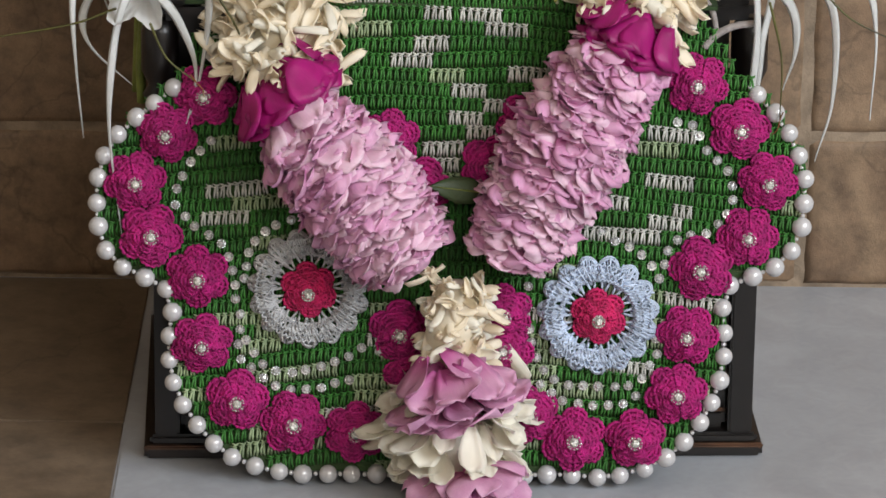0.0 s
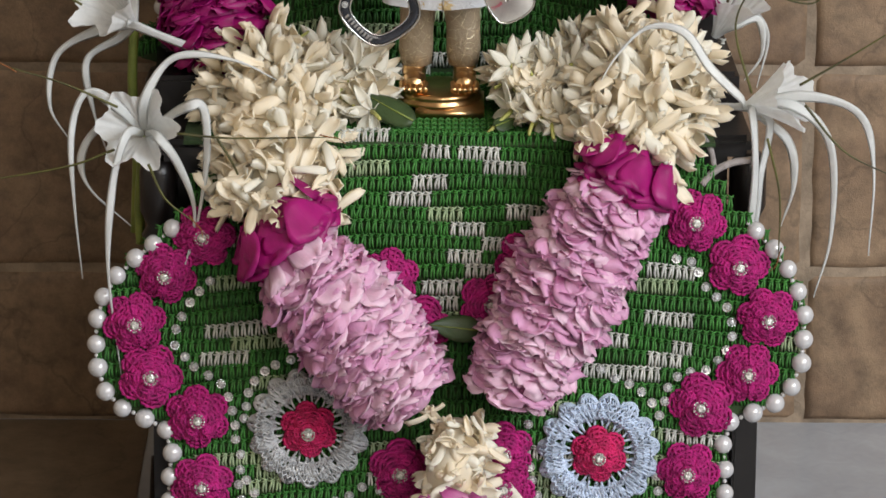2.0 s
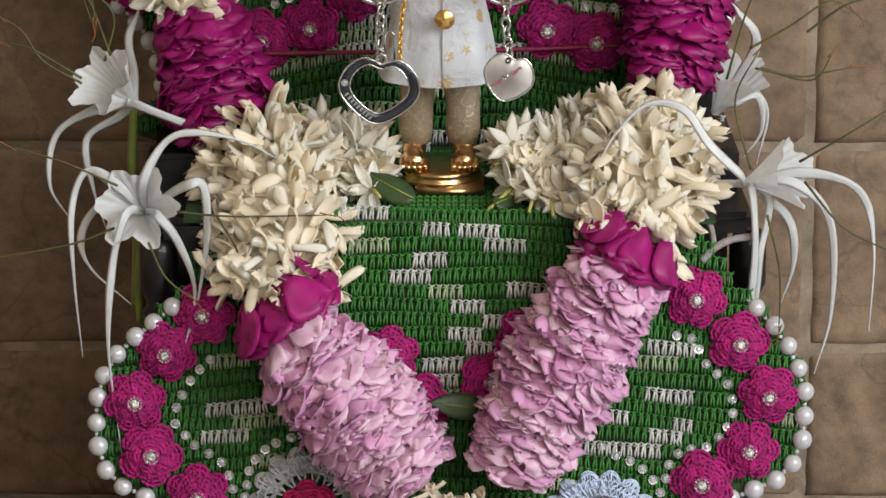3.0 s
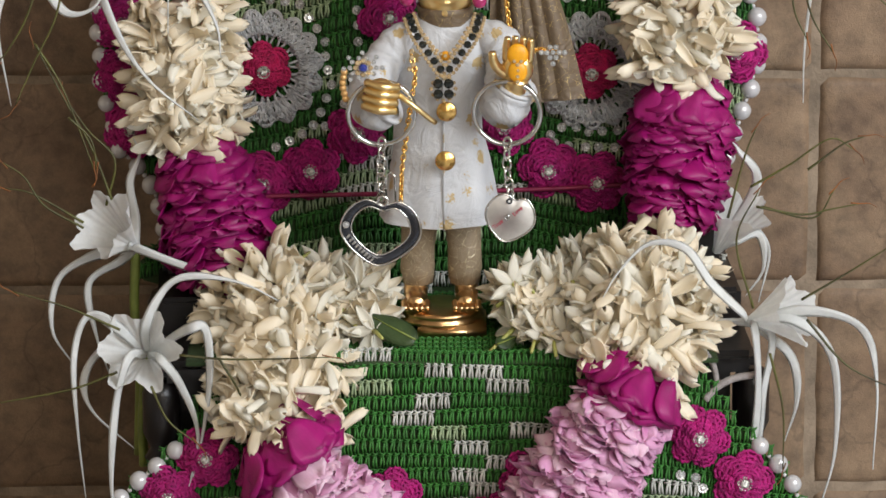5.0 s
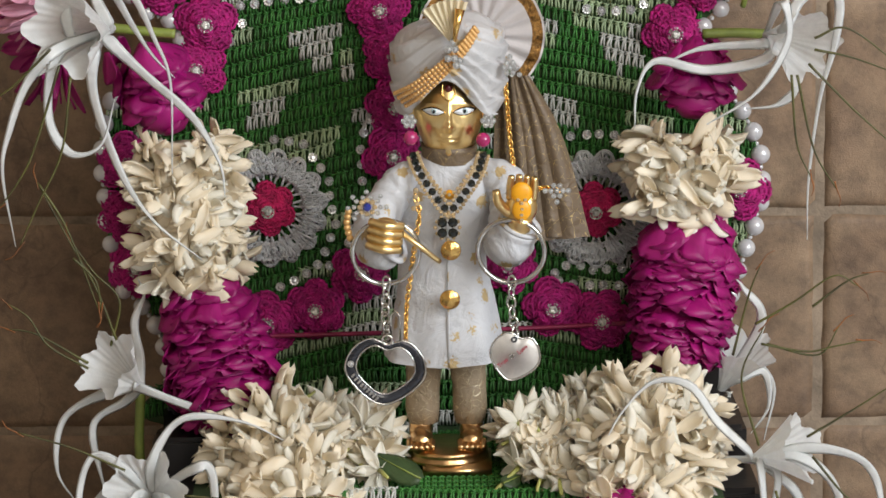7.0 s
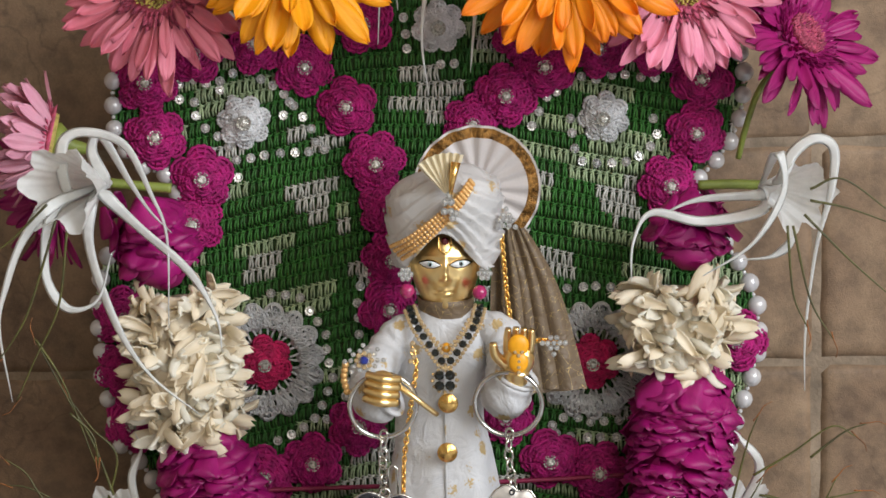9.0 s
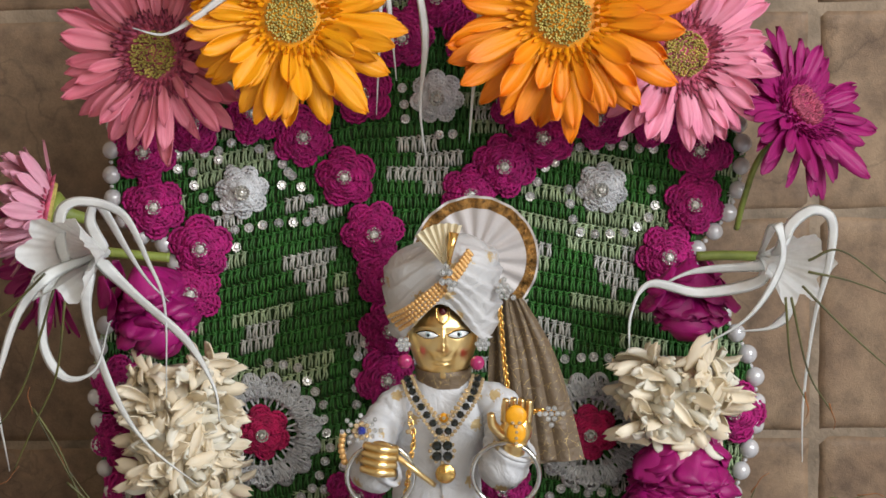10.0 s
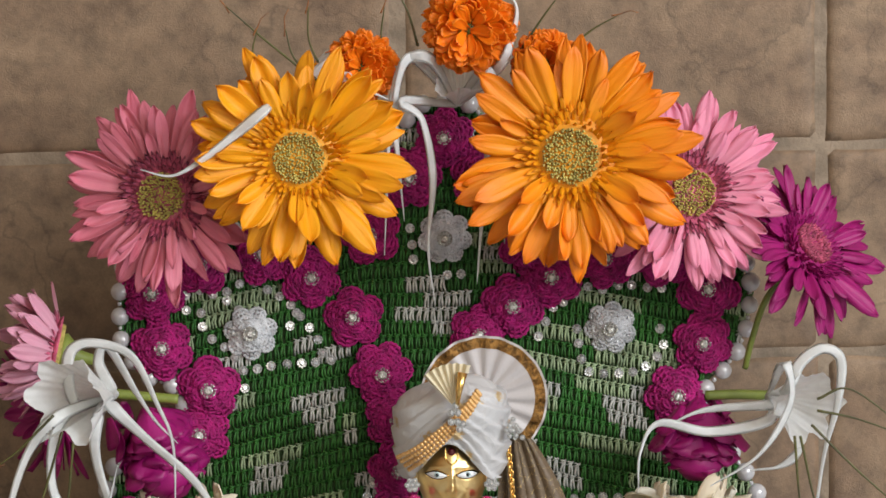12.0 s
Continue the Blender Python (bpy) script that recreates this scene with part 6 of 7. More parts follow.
for p, dx in (((-0.0098, 0.0000, 0.4356), -0.0115), ((0.0115, 0.0000, 0.4354), 0.0108)):
    gold += [(q, M_COPPER) for q in foot(BASE.x + dx, BY - 0.004, 0.2290)]
gold.append((moved(lathe([(.0172, 0), (.0184, .001), (.0184, .0022), (.0168, .0030), (.0176, .0042), (.0176, .0054), (.0160, .0062)], 40), Matrix.Translation((BASE.x, BY, .2228))), M_COPPER))
bmb = cubes((BASE.x - .0108, BY - .0185, .2182), (BASE.x + .0195, BY + .0150, .2240), .0012)
bmb.verts.index_update()
gold.append((([tuple(v.co) for v in bmb.verts], [[v.index for v in q.verts] for q in bmb.faces]), M_COPPER))
bmb.free()
weld("golden_statue", gold, "small polished golden statue standing on a round base", "statue")

# ---- trousers and coat ----
trousers = thing("trousers", "beige glittering trousers worn by the golden statue", "trousers", (BASE.x, BY, .244))
for dx in (-0.0105, 0.0100):
    x = dx
    v, f = loft([((x, 0, -.0045), .0066, .0064, .03, 5), ((x * 1.02, 0, 0.002), .0074, .0072, .04, 4), ((x, 0, .012), .0074, .0074, .03, 5), ((x * .9, 0, .024), .0082, .0080, .03, 4), ((x * .8, 0, .034), .0086, .0085, 0, 3)], 22)
    mesh_object("trouser_leg", v, f, M_TROUSER, trousers)

coat = thing("white_coat", "long white brocade coat with gold motifs on the statue", "coat", (BASE.x, SY + 0.003, .27))
CX = HC.x - BASE.x
zr = lambda z: z - .27
HEM_Z, SHO_Z = (-0.0036, 0.0150, 0.2707)[2], (-0.0001, 0.0300, 0.3554)[2]
hh = SHO_Z - HEM_Z
prof = [(0.0, .0262, .0215, .030, 7), (.06, .0256, .0210, .028, 7), (.18, .0236, .0195, .022, 7), (.32, .0212, .0180, .016, 7), (.46, .0192, .0165, .010, 6), (.58, .0188, .0160, .006, 5), (.70, .0205, .0158, .006, 5), (.82, .0222, .0152, .004, 4), (.90, .0214, .0146, 0, 4), (.96, .0190, .0136, 0, 4), (1.03, .0154, .0126, 0, 4), (1.07, .0126, .0118, 0, 4), (1.09, .0108, .0108, 0, 4)]
v, f = loft([((-.0005 + .0006 * math.sin(u * 9) + (CX + .0005) * max(0, u - .86) / .2, 0, zr(HEM_Z + u * hh)), rx, ry, rip, c) for u, rx, ry, rip, c in prof], 64, False)
v = [(p[0] * (1 + .05 * noise.noise((p[0] * 60, p[1] * 60, p[2] * 55))), p[1] * (1 + .07 * noise.noise((p[0] * 70, p[1] * 50, p[2] * 60 + 3))), p[2]) for p in v]
# the hem turns inside
n0 = len(v)
v += [(p[0] * .93, p[1] * .92, p[2] + .0015) for p in v[:64]]
f += [(i, (i + 1) % 64, n0 + (i + 1) % 64, n0 + i) for i in range(64)]
mesh_object("coat_body", v, f, M_COAT, coat)
v, f = tubes([[(0.0012, -.0222, zr(HEM_Z - .0006)), (.0012, -.0208, zr(HEM_Z + .18 * hh)), (.0012, -.0176, zr(HEM_Z + .46 * hh)), (.0012, -.0168, zr(HEM_Z + .7 * hh)), (.0012, -.0158, zr(HEM_Z + .82 * hh))]], [.0005, .0005, .0004, .0004, .0003], 6)
mesh_object("front_seam", v, f, M_COAT, coat)
v, f = loft([((CX, -.0005, zr(SHO_Z + .0030)), .0128, .0126, 0, 4), ((CX, -.0010, zr(SHO_Z + .0075)), .0120, .0124, .012, 9), ((CX, -.0015, zr(SHO_Z + .0108)), .0124, .0130, .012, 9), ((CX, -.0015, zr(SHO_Z + .0106)), .0112, .0118, .012, 9), ((CX, -.0010, zr(SHO_Z + .0040)), .0104, .0104, 0, 4)], 36, False)
mesh_object("collar", v, f, M_SCARF, coat, "beige gold standing collar")
for path, rad in (([(-0.0095, 0.0325, 0.3565), (-0.0185, 0.0300, 0.3505), (-0.0258, 0.0260, 0.3420), (-0.0316, 0.0160, 0.3330), (-0.0296, 0.0060, 0.3267), (-0.0247, 0.0030, 0.3295)], [.0045, .0082, .0088, .0094, .0096, .0092]), ([(0.0125, 0.0325, 0.3560), (0.0238, 0.0300, 0.3502), (0.0278, 0.0260, 0.3421), (0.0276, 0.0160, 0.3332), (0.0262, 0.0080, 0.3271), (0.0306, 0.0040, 0.3365)], [.0050, .0090, .0095, .0100, .0105, .0098])):
    p = spline(rel(path, Vector(coat.location)), 7)
    r = np.interp(np.linspace(0, 5, len(p)), range(6), rad) * (1 + .05 * np.sin(np.arange(len(p)) * 1.7))
    v, f = tubes([p], r, 22)
    mesh_object("sleeve", v, f, M_COAT, coat)
    e, d = Vector(p[-1]), Vector(p[-1] - p[-3]).normalized()
    v, f = lathe([(.0078, -.001), (.0101, -.0004), (.0104, .0008), (.0098, .0016), (.0078, .0010)], 22, False)
    o = mesh_object("cuff", v, f, M_COAT, coat, "folded white cuff")
    o.matrix_basis = Matrix.Translation(e) @ d.to_track_quat("Z", "Y").to_matrix().to_4x4()
for p in ((0.0014, 0.0125, 0.3236), (0.0007, 0.0105, 0.3022)):
    v, f = lathe([(.0043, 0), (.0044, .0006), (.0040, .0009), (.0003, .0022)], 24)
    o = mesh_object("button", v, f, M_GOLD2, coat, "round cone-shaped golden button")
    o.matrix_basis = Matrix.Translation(Vector(p) - Vector(coat.location)) @ pose(0, 0, 0, 90, 0, 0)

# ---- turban ----
TC = Vector((0.0012, 0.0340, 0.3997))
turban = thing("turban", "white silk turban with pleated fans, gold beads and gems", "turban", TC)
sides, tall = 112, 48
v, f = [], []
for j in range(tall):
    u = j / (tall - 1)
    z = -0.0190 + 0.0425 * u
    r = 0.0248 * (0.74 + 0.28 * math.sin(math.pi * min(1, 0.20 + u * 0.62))) * (1 if u < .72 else math.sqrt(max(0.02, 1 - ((u - .72) / .285) ** 2)))
    for i in range(sides):
        a = 2 * math.pi * i / sides
        x, y = math.cos(a), math.sin(a)
        # folds run slantwise: broad ones on one side, narrow overlapping ones on the other
        if x < 0.12:
            ph = (z * 1000 - 15.0 * x) / 9.0
            fold = 0.0016 * ((ph % 1) - 0.5)
        else:
            ph = (z * 1000 + 13.0 * x) / 7.2
            fold = 0.0030 * ((ph % 1) - 0.5)
        fold *= 1 if y < .3 else .4
        lift = max(0, -y) ** 1.5 * (1 - u) ** 1.2 * 0.0172 * max(0, 1 - (abs(x + 0.05) / 0.78) ** 1.6)
        v.append(((r + fold) * x, (r + fold) * y * 0.90, z + lift + 0.002 * x * u))
for j in range(tall - 1):
    f += [(j * sides + i, j * sides + (i + 1) % sides, (j + 1) * sides + (i + 1) % sides, (j + 1) * sides + i) for i in range(sides)]
f += [tuple((tall - 1) * sides + i for i in range(sides))]
mesh_object("turban_wrap", v, f, M_TURBAN, turban)


def fan(name, mat, at, radius, a0, a1, pleats, depth, parent, inner=0.05, rim=None, tip=0.0):
    """A pleated fan of cloth; rim gives a band of another material near its edge."""
    n = pleats * 6
    obs = []
    bands = [(inner, .80, mat, name)] + ([(.80, .965, rim, "gold_border"), (.965, 1.0, mat, "fan_edge")] if rim else [(.80, 1.0, mat, name + "_edge")])
    for lo, hi, mt, nm in bands:
        v, f, rr = [], [], np.linspace(lo, hi, 6)
        for i in range(n + 1):
            a = radians(a0 + (a1 - a0) * i / n)
            w = 2 * abs(((i / 6) % 1) - .5) - .5
            for r in rr:
                v.append((radius * r * math.cos(a), w * depth * (0.15 + r) - tip * r, radius * r * math.sin(a)))
        k, m = len(rr), len(v)
        v += [(p[0], p[1] + .0006, p[2]) for p in v]
        for i in range(n):
            for j in range(k - 1):
                q = (i * k + j, (i + 1) * k + j, (i + 1) * k + j + 1, i * k + j + 1)
                f += [q, tuple(m + c for c in reversed(q))]
        o = mesh_object(nm, v, f, mt, parent)
        o.location = Vector(at) - TC
        obs.append(o)
    return obs


fan("back_fan", M_SATIN, (0.0157, 0.0520, 0.4099), 0.0278, -52, 200, 12, 0.0020, turban, 0.04, M_GOLD_LACE)
fan("front_fan", M_CREAM_SATIN, (0.0033, 0.0060, 0.4147), 0.0195, 70, 134, 7, 0.0026, turban, 0.06)
v, f = tubes([[Vector(p) - TC for p in ((0.0038, 0.0030, 0.4162), (0.0048, 0.0020, 0.4232), (0.0064, 0.0030, 0.4308))]], [.0008, .0014, .0022], 8)
mesh_object("gold_tassel", v, f, M_GOLD2, turban, "gold tinsel tassel")
GB = ball_mesh("gold_bead", 0.00105, M_PEACH, 10, 7)
for k in range(4):
    c = spline([tuple(Vector(p) - TC) for p in ((-0.0194, 0.0160, 0.3894), (-0.0117, 0.0085, 0.3953), (-0.0007, 0.0060, 0.4049), (0.0081, 0.0075, 0.4135), (0.0130, 0.0120, 0.4202))], 10)
    c = c + np.array((-0.0010, -.0006, 0.0013)) * (1.5 - k) * np.linspace(1.15, .35, len(c))[:, None] * 1.35
    for p in even(c, 0.0019):
        shared("gold_bead", GB, Matrix.Translation(p), turban)
CLEAR = set_stone("clear_gem", 0.0019, 0.0015, M_STONE, 7)


def gems(parent, base, at, offsets, mesh=None, size=1.0):
    for dx, dz in offsets:
        shared("gem", mesh or CLEAR, Matrix.Translation(Vector(at) - Vector(base) + Vector((dx, -.001, dz))) @ pose(0, 0, 0, 90, 0, 0) @ Matrix.Scale(size, 4), parent)


ROSE = [(0, 0)] + [(.0026 * math.cos(k * 1.047), .0026 * math.sin(k * 1.047)) for k in range(6)]
gems(turban, TC, (0.0032, 0.0040, 0.4126), [(0, .004), (.001, .001), (-.0018, .001), (.0008, -.003), (-.002, -.003), (.003, -.004), (.0015, -.006)], None, .85)
gems(turban, TC, (0.0276, 0.0200, 0.4021), ROSE + [(0, .005), (.004, -.003)], None, .64)

# ---- scarf with its gold chain ----
S0 = Vector((0.0304, 0.0550, 0.3910))
scarf = thing("scarf", "pleated beige and gold tissue scarf hanging from the turban", "scarf", S0)
for k, (path, w) in enumerate((([(0.0266, 0.0480, 0.3912), (0.0299, 0.0480, 0.3635), (0.0319, 0.0480, 0.3305)], .0075), ([(0.0302, 0.0440, 0.3940), (0.0360, 0.0440, 0.3642), (0.0416, 0.0440, 0.3211)], .0095), ([(0.0325, 0.0460, 0.3930), (0.0425, 0.0460, 0.3640), (0.0505, 0.0460, 0.3204)], .0115), ([(0.0241, 0.0520, 0.3829), (0.0251, 0.0520, 0.3677), (0.0260, 0.0520, 0.3475)], .0055))):
    p = spline(rel(path, S0), 12)
    v, f = [], []
    for i, q in enumerate(p):
        u = i / (len(p) - 1)
        for j in range(9):
            s = 2 * j / 8 - 1
            v.append((q[0] + s * w * (.30 + .75 * u ** .7), q[1] + .0022 * math.sin(s * 5 + k + u) - .0014 * k + .0012 * s * s, q[2] + .0008 * math.sin(s * 3)))
    m = len(v)
    v += [(a, b + .0007, c) for a, b, c in v]
    for i in range(len(p) - 1):
        for j in range(8):
            q = (i * 9 + j, i * 9 + j + 1, (i + 1) * 9 + j + 1, (i + 1) * 9 + j)
            f += [q, tuple(m + c for c in reversed(q))]
    mesh_object("pleat", v, f, M_SCARF, scarf)


def link_mesh(name, mat, r, thick, stretch=1.5):
    bm = bmesh.new()
    vs, fs = [], []
    for i in range(14):
        a = 2 * math.pi * i / 14
        for j in range(6):
            b = 2 * math.pi * j / 6
            rr = r + thick * math.cos(b)
            vs.append((rr * math.cos(a), thick * math.sin(b), rr * math.sin(a) * stretch))
    for i in range(14):
        for j in range(6):
            fs.append((i * 6 + j, ((i + 1) % 14) * 6 + j, ((i + 1) % 14) * 6 + (j + 1) % 6, i * 6 + (j + 1) % 6))
    bm.free()
    me = bpy.data.meshes.new(name)
    me.from_pydata(vs, [], fs)
    me.materials.append(mat)
    me.polygons.foreach_set("use_smooth", [True] * len(fs))
    return me


GLINK = link_mesh("gold_link", M_GOLD2, 0.0010, 0.00042)
SLINK = link_mesh("silver_link", M_SILVER, 0.0019, 0.00055, 1.45)


def chain(parent, base, path, mesh, step, name):
    pts = even(spline(rel(path, Vector(base)), 10), step)
    for i, p in enumerate(pts):
        d = Vector(pts[min(i + 1, len(pts) - 1)] - pts[max(i - 1, 0)])
        q = d.to_track_quat("Z", "Y").to_matrix().to_4x4()
        shared(name, mesh, Matrix.Translation(p) @ q @ pose(0, 0, 0, 0, 0, 35 if i % 2 else 115), parent)


chain(scarf, S0, [(0.0258, 0.0300, 0.3924), (0.0276, 0.0300, 0.3675), (0.0294, 0.0300, 0.3536)], GLINK, .0019, "gold_link")
chain(scarf, S0, [(0.0358, 0.0240, 0.3461), (0.0414, 0.0240, 0.3480), (0.0487, 0.0240, 0.3469)], GLINK, .0019, "gold_link")
gems(scarf, S0, (0.0475, 0.0240, 0.3469), ROSE + [(0, -.005), (.005, 0), (-.005, 0)], None, .62)

# ---- necklace ----
N0 = Vector((0.0009, 0.0120, 0.3432))
necklace = thing("necklace", "gold necklace of clear and black stones with a clover pendant", "necklace", N0)
JETG = gem_mesh("black_gem", 0.0023, 0.0016, M_JET, 8)
TINY = gem_mesh("clear_gem", 0.0009, 0.0009, M_STONE_GOLD, 7)
ncurve = spline(rel([(-0.0162, 0.0300, 0.3636), (-0.0128, 0.0200, 0.3578), (-0.0063, 0.0140, 0.3496), (0.0009, 0.0120, 0.3425), (0.0085, 0.0140, 0.3501), (0.0145, 0.0200, 0.3574), (0.0176, 0.0300, 0.3637)], N0), 10)
ncurve = ncurve * np.array((0.90, 1, 0.96)) - np.array((0, .0014, .0008))
for i, p in enumerate(even(ncurve, .0043)):
    shared("black_stone", JETG, Matrix.Translation(p) @ pose(0, 0, 0, 90, 0, 0) @ Matrix.Scale(.74, 4), necklace)
slope = np.gradient(ncurve, axis=0)
across = np.stack([-slope[:, 2], 0 * slope[:, 0], slope[:, 0]], 1)
across /= np.linalg.norm(across, axis=1, keepdims=True)
for off in (-.0023, .0023):
    for p in even(ncurve + across * off, .0020):
        shared("stone", TINY, Matrix.Translation(p) @ pose(0, 0, 0, 90, 0, 0) @ Matrix.Scale(1.05, 4), necklace)
inner = spline(rel([(-0.0094, 0.0180, 0.3582), (-0.0039, 0.0140, 0.3515), (0.0010, 0.0130, 0.3480), (0.0059, 0.0140, 0.3519), (0.0108, 0.0180, 0.3589)], N0), 8)
for p in even(inner, .0022):
    shared("stone", TINY, Matrix.Translation(p) @ pose(0, 0, 0, 90, 0, 0), necklace)
gems(necklace, N0, (0.0001, 0.0105, 0.3343), [(.0023, .0023), (-.0023, .0023), (.0023, -.0023), (-.0023, -.0023)], JETG, .95)
gems(necklace, N0, (0.0001, 0.0115, 0.3341), [(.0052 * math.cos(k * .524), .0052 * math.sin(k * .524)) for k in range(12)], TINY, 1.0)
gems(necklace, N0, (0.0006, 0.0120, 0.3385), [(0, 0), (0, .0022), (.0015, .001)], TINY, 1.0)
AMB = ball_mesh("amber_bead", 0.0022, M_AMBER, 12, 8)
shared("amber_bead", AMB, Matrix.Translation(Vector((0.0010, 0.0150, 0.3475)) - N0), necklace, "amber yellow bead")
chain(necklace, N0, [(-0.0136, 0.0120, 0.3484), (-0.0120, 0.0100, 0.3401), (-0.0136, 0.0080, 0.3306), (-0.0157, 0.0060, 0.3161), (-0.0178, 0.0040, 0.3016), (-0.0185, 0.0020, 0.2871)], GLINK, .0020, "gold_link")
gems(necklace, N0, (-0.0134, 0.0110, 0.3469), [(0, .004), (0, .001), (.0005, -.002), (-.001, -.004)], TINY, 1.3)

# ---- earrings, armlet, amber cap ----
for p, b in (((-0.0159, 0.0220, 0.3788), (-0.0153, 0.0220, 0.3716)), ((0.0181, 0.0220, 0.3786), (0.0158, 0.0220, 0.3704))):
    ear = thing("earring", "earring of clear stones above a raspberry glass bead", "earring", p, "earrings of the statue")
    gems(ear, p, p, [(a * .85, b * .85) for a, b in ROSE], None, .66)
    shared("bead", ball_mesh("bead", 0.0032, M_PINKBEAD, 14, 10), Matrix.Translation(Vector(b) - Vector(p) + Vector((0, -.002, 0))), ear)
A0 = (-0.0341, -0.0020, 0.3467)
armlet = thing("armlet", "armlet of clear stones and gold with a blue stone", "armlet", A0)
shared("stone", gem_mesh("blue_gem", .0018, .0026, M_BLUE, 14), pose(0, -.001, 0, 90, 0, 0), armlet, "round blue stone")
gems(armlet, A0, A0, [(.0032 * math.cos(k * .785), .0030 * math.sin(k * .785)) for k in range(8)], TINY, 1.3)
gems(armlet, A0, A0, [(.0056 * math.cos(k * .628), .0044 * math.sin(k * .628)) for k in range(10)] + [(.0082 * math.cos(k * .8), .0066 * math.sin(k * .8)) for k in range(6)], None, .56)
for p in even(spline([(-.008, 0, -.002), (-.0088, .0005, -.008), (-.0076, .001, -.014)], 6), .0024):
    shared("gold_bead", GB, Matrix.Translation(p) @ Matrix.Scale(1.5, 4), armlet)
C0 = (0.0316, -0.0110, 0.3507)
cap = thing("amber_charm", "amber yellow double disc charm held in the raised hand", "charm", C0)
v, f = ellipsoid((0, 0, .0032), (.0046, .0020, .0048), 18, 12)
v2, f2 = ellipsoid((0, 0, -.0042), (.0042, .0018, .0048), 18, 12)
mesh_object("amber_disc", v, f, M_AMBER, cap)
mesh_object("amber_disc", v2, f2, M_AMBER, cap)
gems(cap, C0, C0, [(0, -.001), (.0002, -.0035), (0, -.006), (0, -.0085), (.0014, .0006), (-.0014, .0006)], TINY, 1.1)


# ---- key rings ----
def link_mesh_big(name, mat, r, thick, tall):
    vs, fs, n = [], [], 56
    for i in range(n):
        a = 2 * math.pi * i / n
        for j in range(8):
            b = 2 * math.pi * j / 8
            rr = r + thick * math.cos(b)
            vs.append((rr * math.cos(a), tall * thick * math.sin(b), rr * math.sin(a)))
    for i in range(n):
        fs += [(i * 8 + j, ((i + 1) % n) * 8 + j, ((i + 1) % n) * 8 + (j + 1) % 8, i * 8 + (j + 1) % 8) for j in range(8)]
    me = bpy.data.meshes.new(name)
    me.from_pydata(vs, [], fs)
    me.materials.append(mat)
    me.polygons.foreach_set("use_smooth", [True] * len(fs))
    return me


def heart_curve(n, w, h):
    out = []
    for i in range(n):
        t = 2 * math.pi * i / n
        x = 0.5 * w * math.sin(t) * (1 - 0.40 * max(0, -math.cos(t)) ** 1.6)
        z = 0.5 * h * math.cos(t) - (0.13 * h * math.exp(-(x / (0.15 * w)) ** 2) if math.cos(t) > 0 else 0)
        out.append((x, z))
    return out


def heart_plate(w, h, thick, hole=None):
    """A heart-shaped plate with softened rims; hole leaves a heart-shaped opening of that share."""
    n = 72
    o = heart_curve(n, w, h)
    ins = [(x * (hole or 0), z * (hole or 0) + (.02 * h if hole else 0)) for x, z in o]
    c = lambda pts, k, y: [(x * k, y, z * k) for x, z in pts]
    v = c(o, 1.0, thick * .25) + c(o, .97, 0) + c(ins, 1.03 if hole else 1, 0) + c(ins, 1.0, thick * .25) + c(ins, 1.0, thick) + c(o, 1.0, thick)
    f = []
    for ring in range(5):
        f += [(ring * n + i, ring * n + (i + 1) % n, (ring + 1) * n + (i + 1) % n, (ring + 1) * n + i) for i in range(n)]
    f += [(5 * n + i, 5 * n + (i + 1) % n, (i + 1) % n, i) for i in range(n)]
    return v, f


RINGM = link_mesh_big("split_ring", M_SILVER, 0.0143, 0.0011, 1.3)
K0 = Vector((-0.0264, -0.0030, 0.3267))
key_ring = thing("key_ring", "steel key ring with a dark open heart on a chain", "key ring", K0, "key rings on the statue")
shared("split_ring", RINGM, pose(0, 0, 0, 6, 0, 4), key_ring)
chain(key_ring, K0, [(-0.0263, -0.0080, 0.3143), (-0.0269, -0.0080, 0.3036), (-0.0266, -0.0080, 0.2911)], SLINK, .0042, "silver_link")
v, f = heart_plate(.0345, .0300, .0022, .74)
H0 = Vector((-0.0272, -0.0140, 0.2777))
hb = mesh_object("open_heart", v, f, M_DARKMETAL, key_ring, "dark enamelled open heart with a silver rim")
hb.matrix_basis = Matrix.Translation(H0 - K0) @ pose(0, 0, 0, -4, 6, 2)
for k, r in ((1.0, .0005), (.74, .0004)):
    pts = [(x * k, -.0002, z * k + (.02 * .0300 if k < 1 else 0)) for x, z in heart_curve(60, .0345, .0300)]
    v, f = tubes([pts + pts[:2]], r, 6)
    mesh_object("rim", v, f, M_SILVER, hb, "bright silver rim")
shared("gem", CLEAR, Matrix.Translation((-.0150, -.0006, .0015)) @ pose(0, 0, 0, 90, 0, 0) @ Matrix.Scale(.8, 4), hb)
for k in range(9):
    u = k / 8
    a = (-.0136 + .0110 * u, -.0035 - .0092 * u ** .9)
    o = part("letter_bar", cubes((-.0005, -.0004, -.0010), (.0005, .0002, .0010)), M_SILVER, hb)
    o.matrix_basis = Matrix.Translation((a[0], -.0003, a[1])) @ pose(0, 0, 0, 0, 40, 0)
shared("eyelet", link_mesh("eyelet", M_SILVER, .0022, .0006, 1.0), Matrix.Translation(H0 - K0 + Vector((0.001, .0005, .0130))), key_ring)
LP = Vector((-0.0227, -0.0100, 0.2965)) - K0
v, f = tubes([[tuple(LP + Vector(q)) for q in ((-.002, 0, -.007), (-.002, 0, .004), (0, 0, .0062), (.002, 0, .004), (.002, 0, -.007))]], .0005, 6)
mesh_object("clasp", v, f, M_SILVER, key_ring, "bent wire clasp")

K1 = Vector((0.0272, -0.0030, 0.3266))
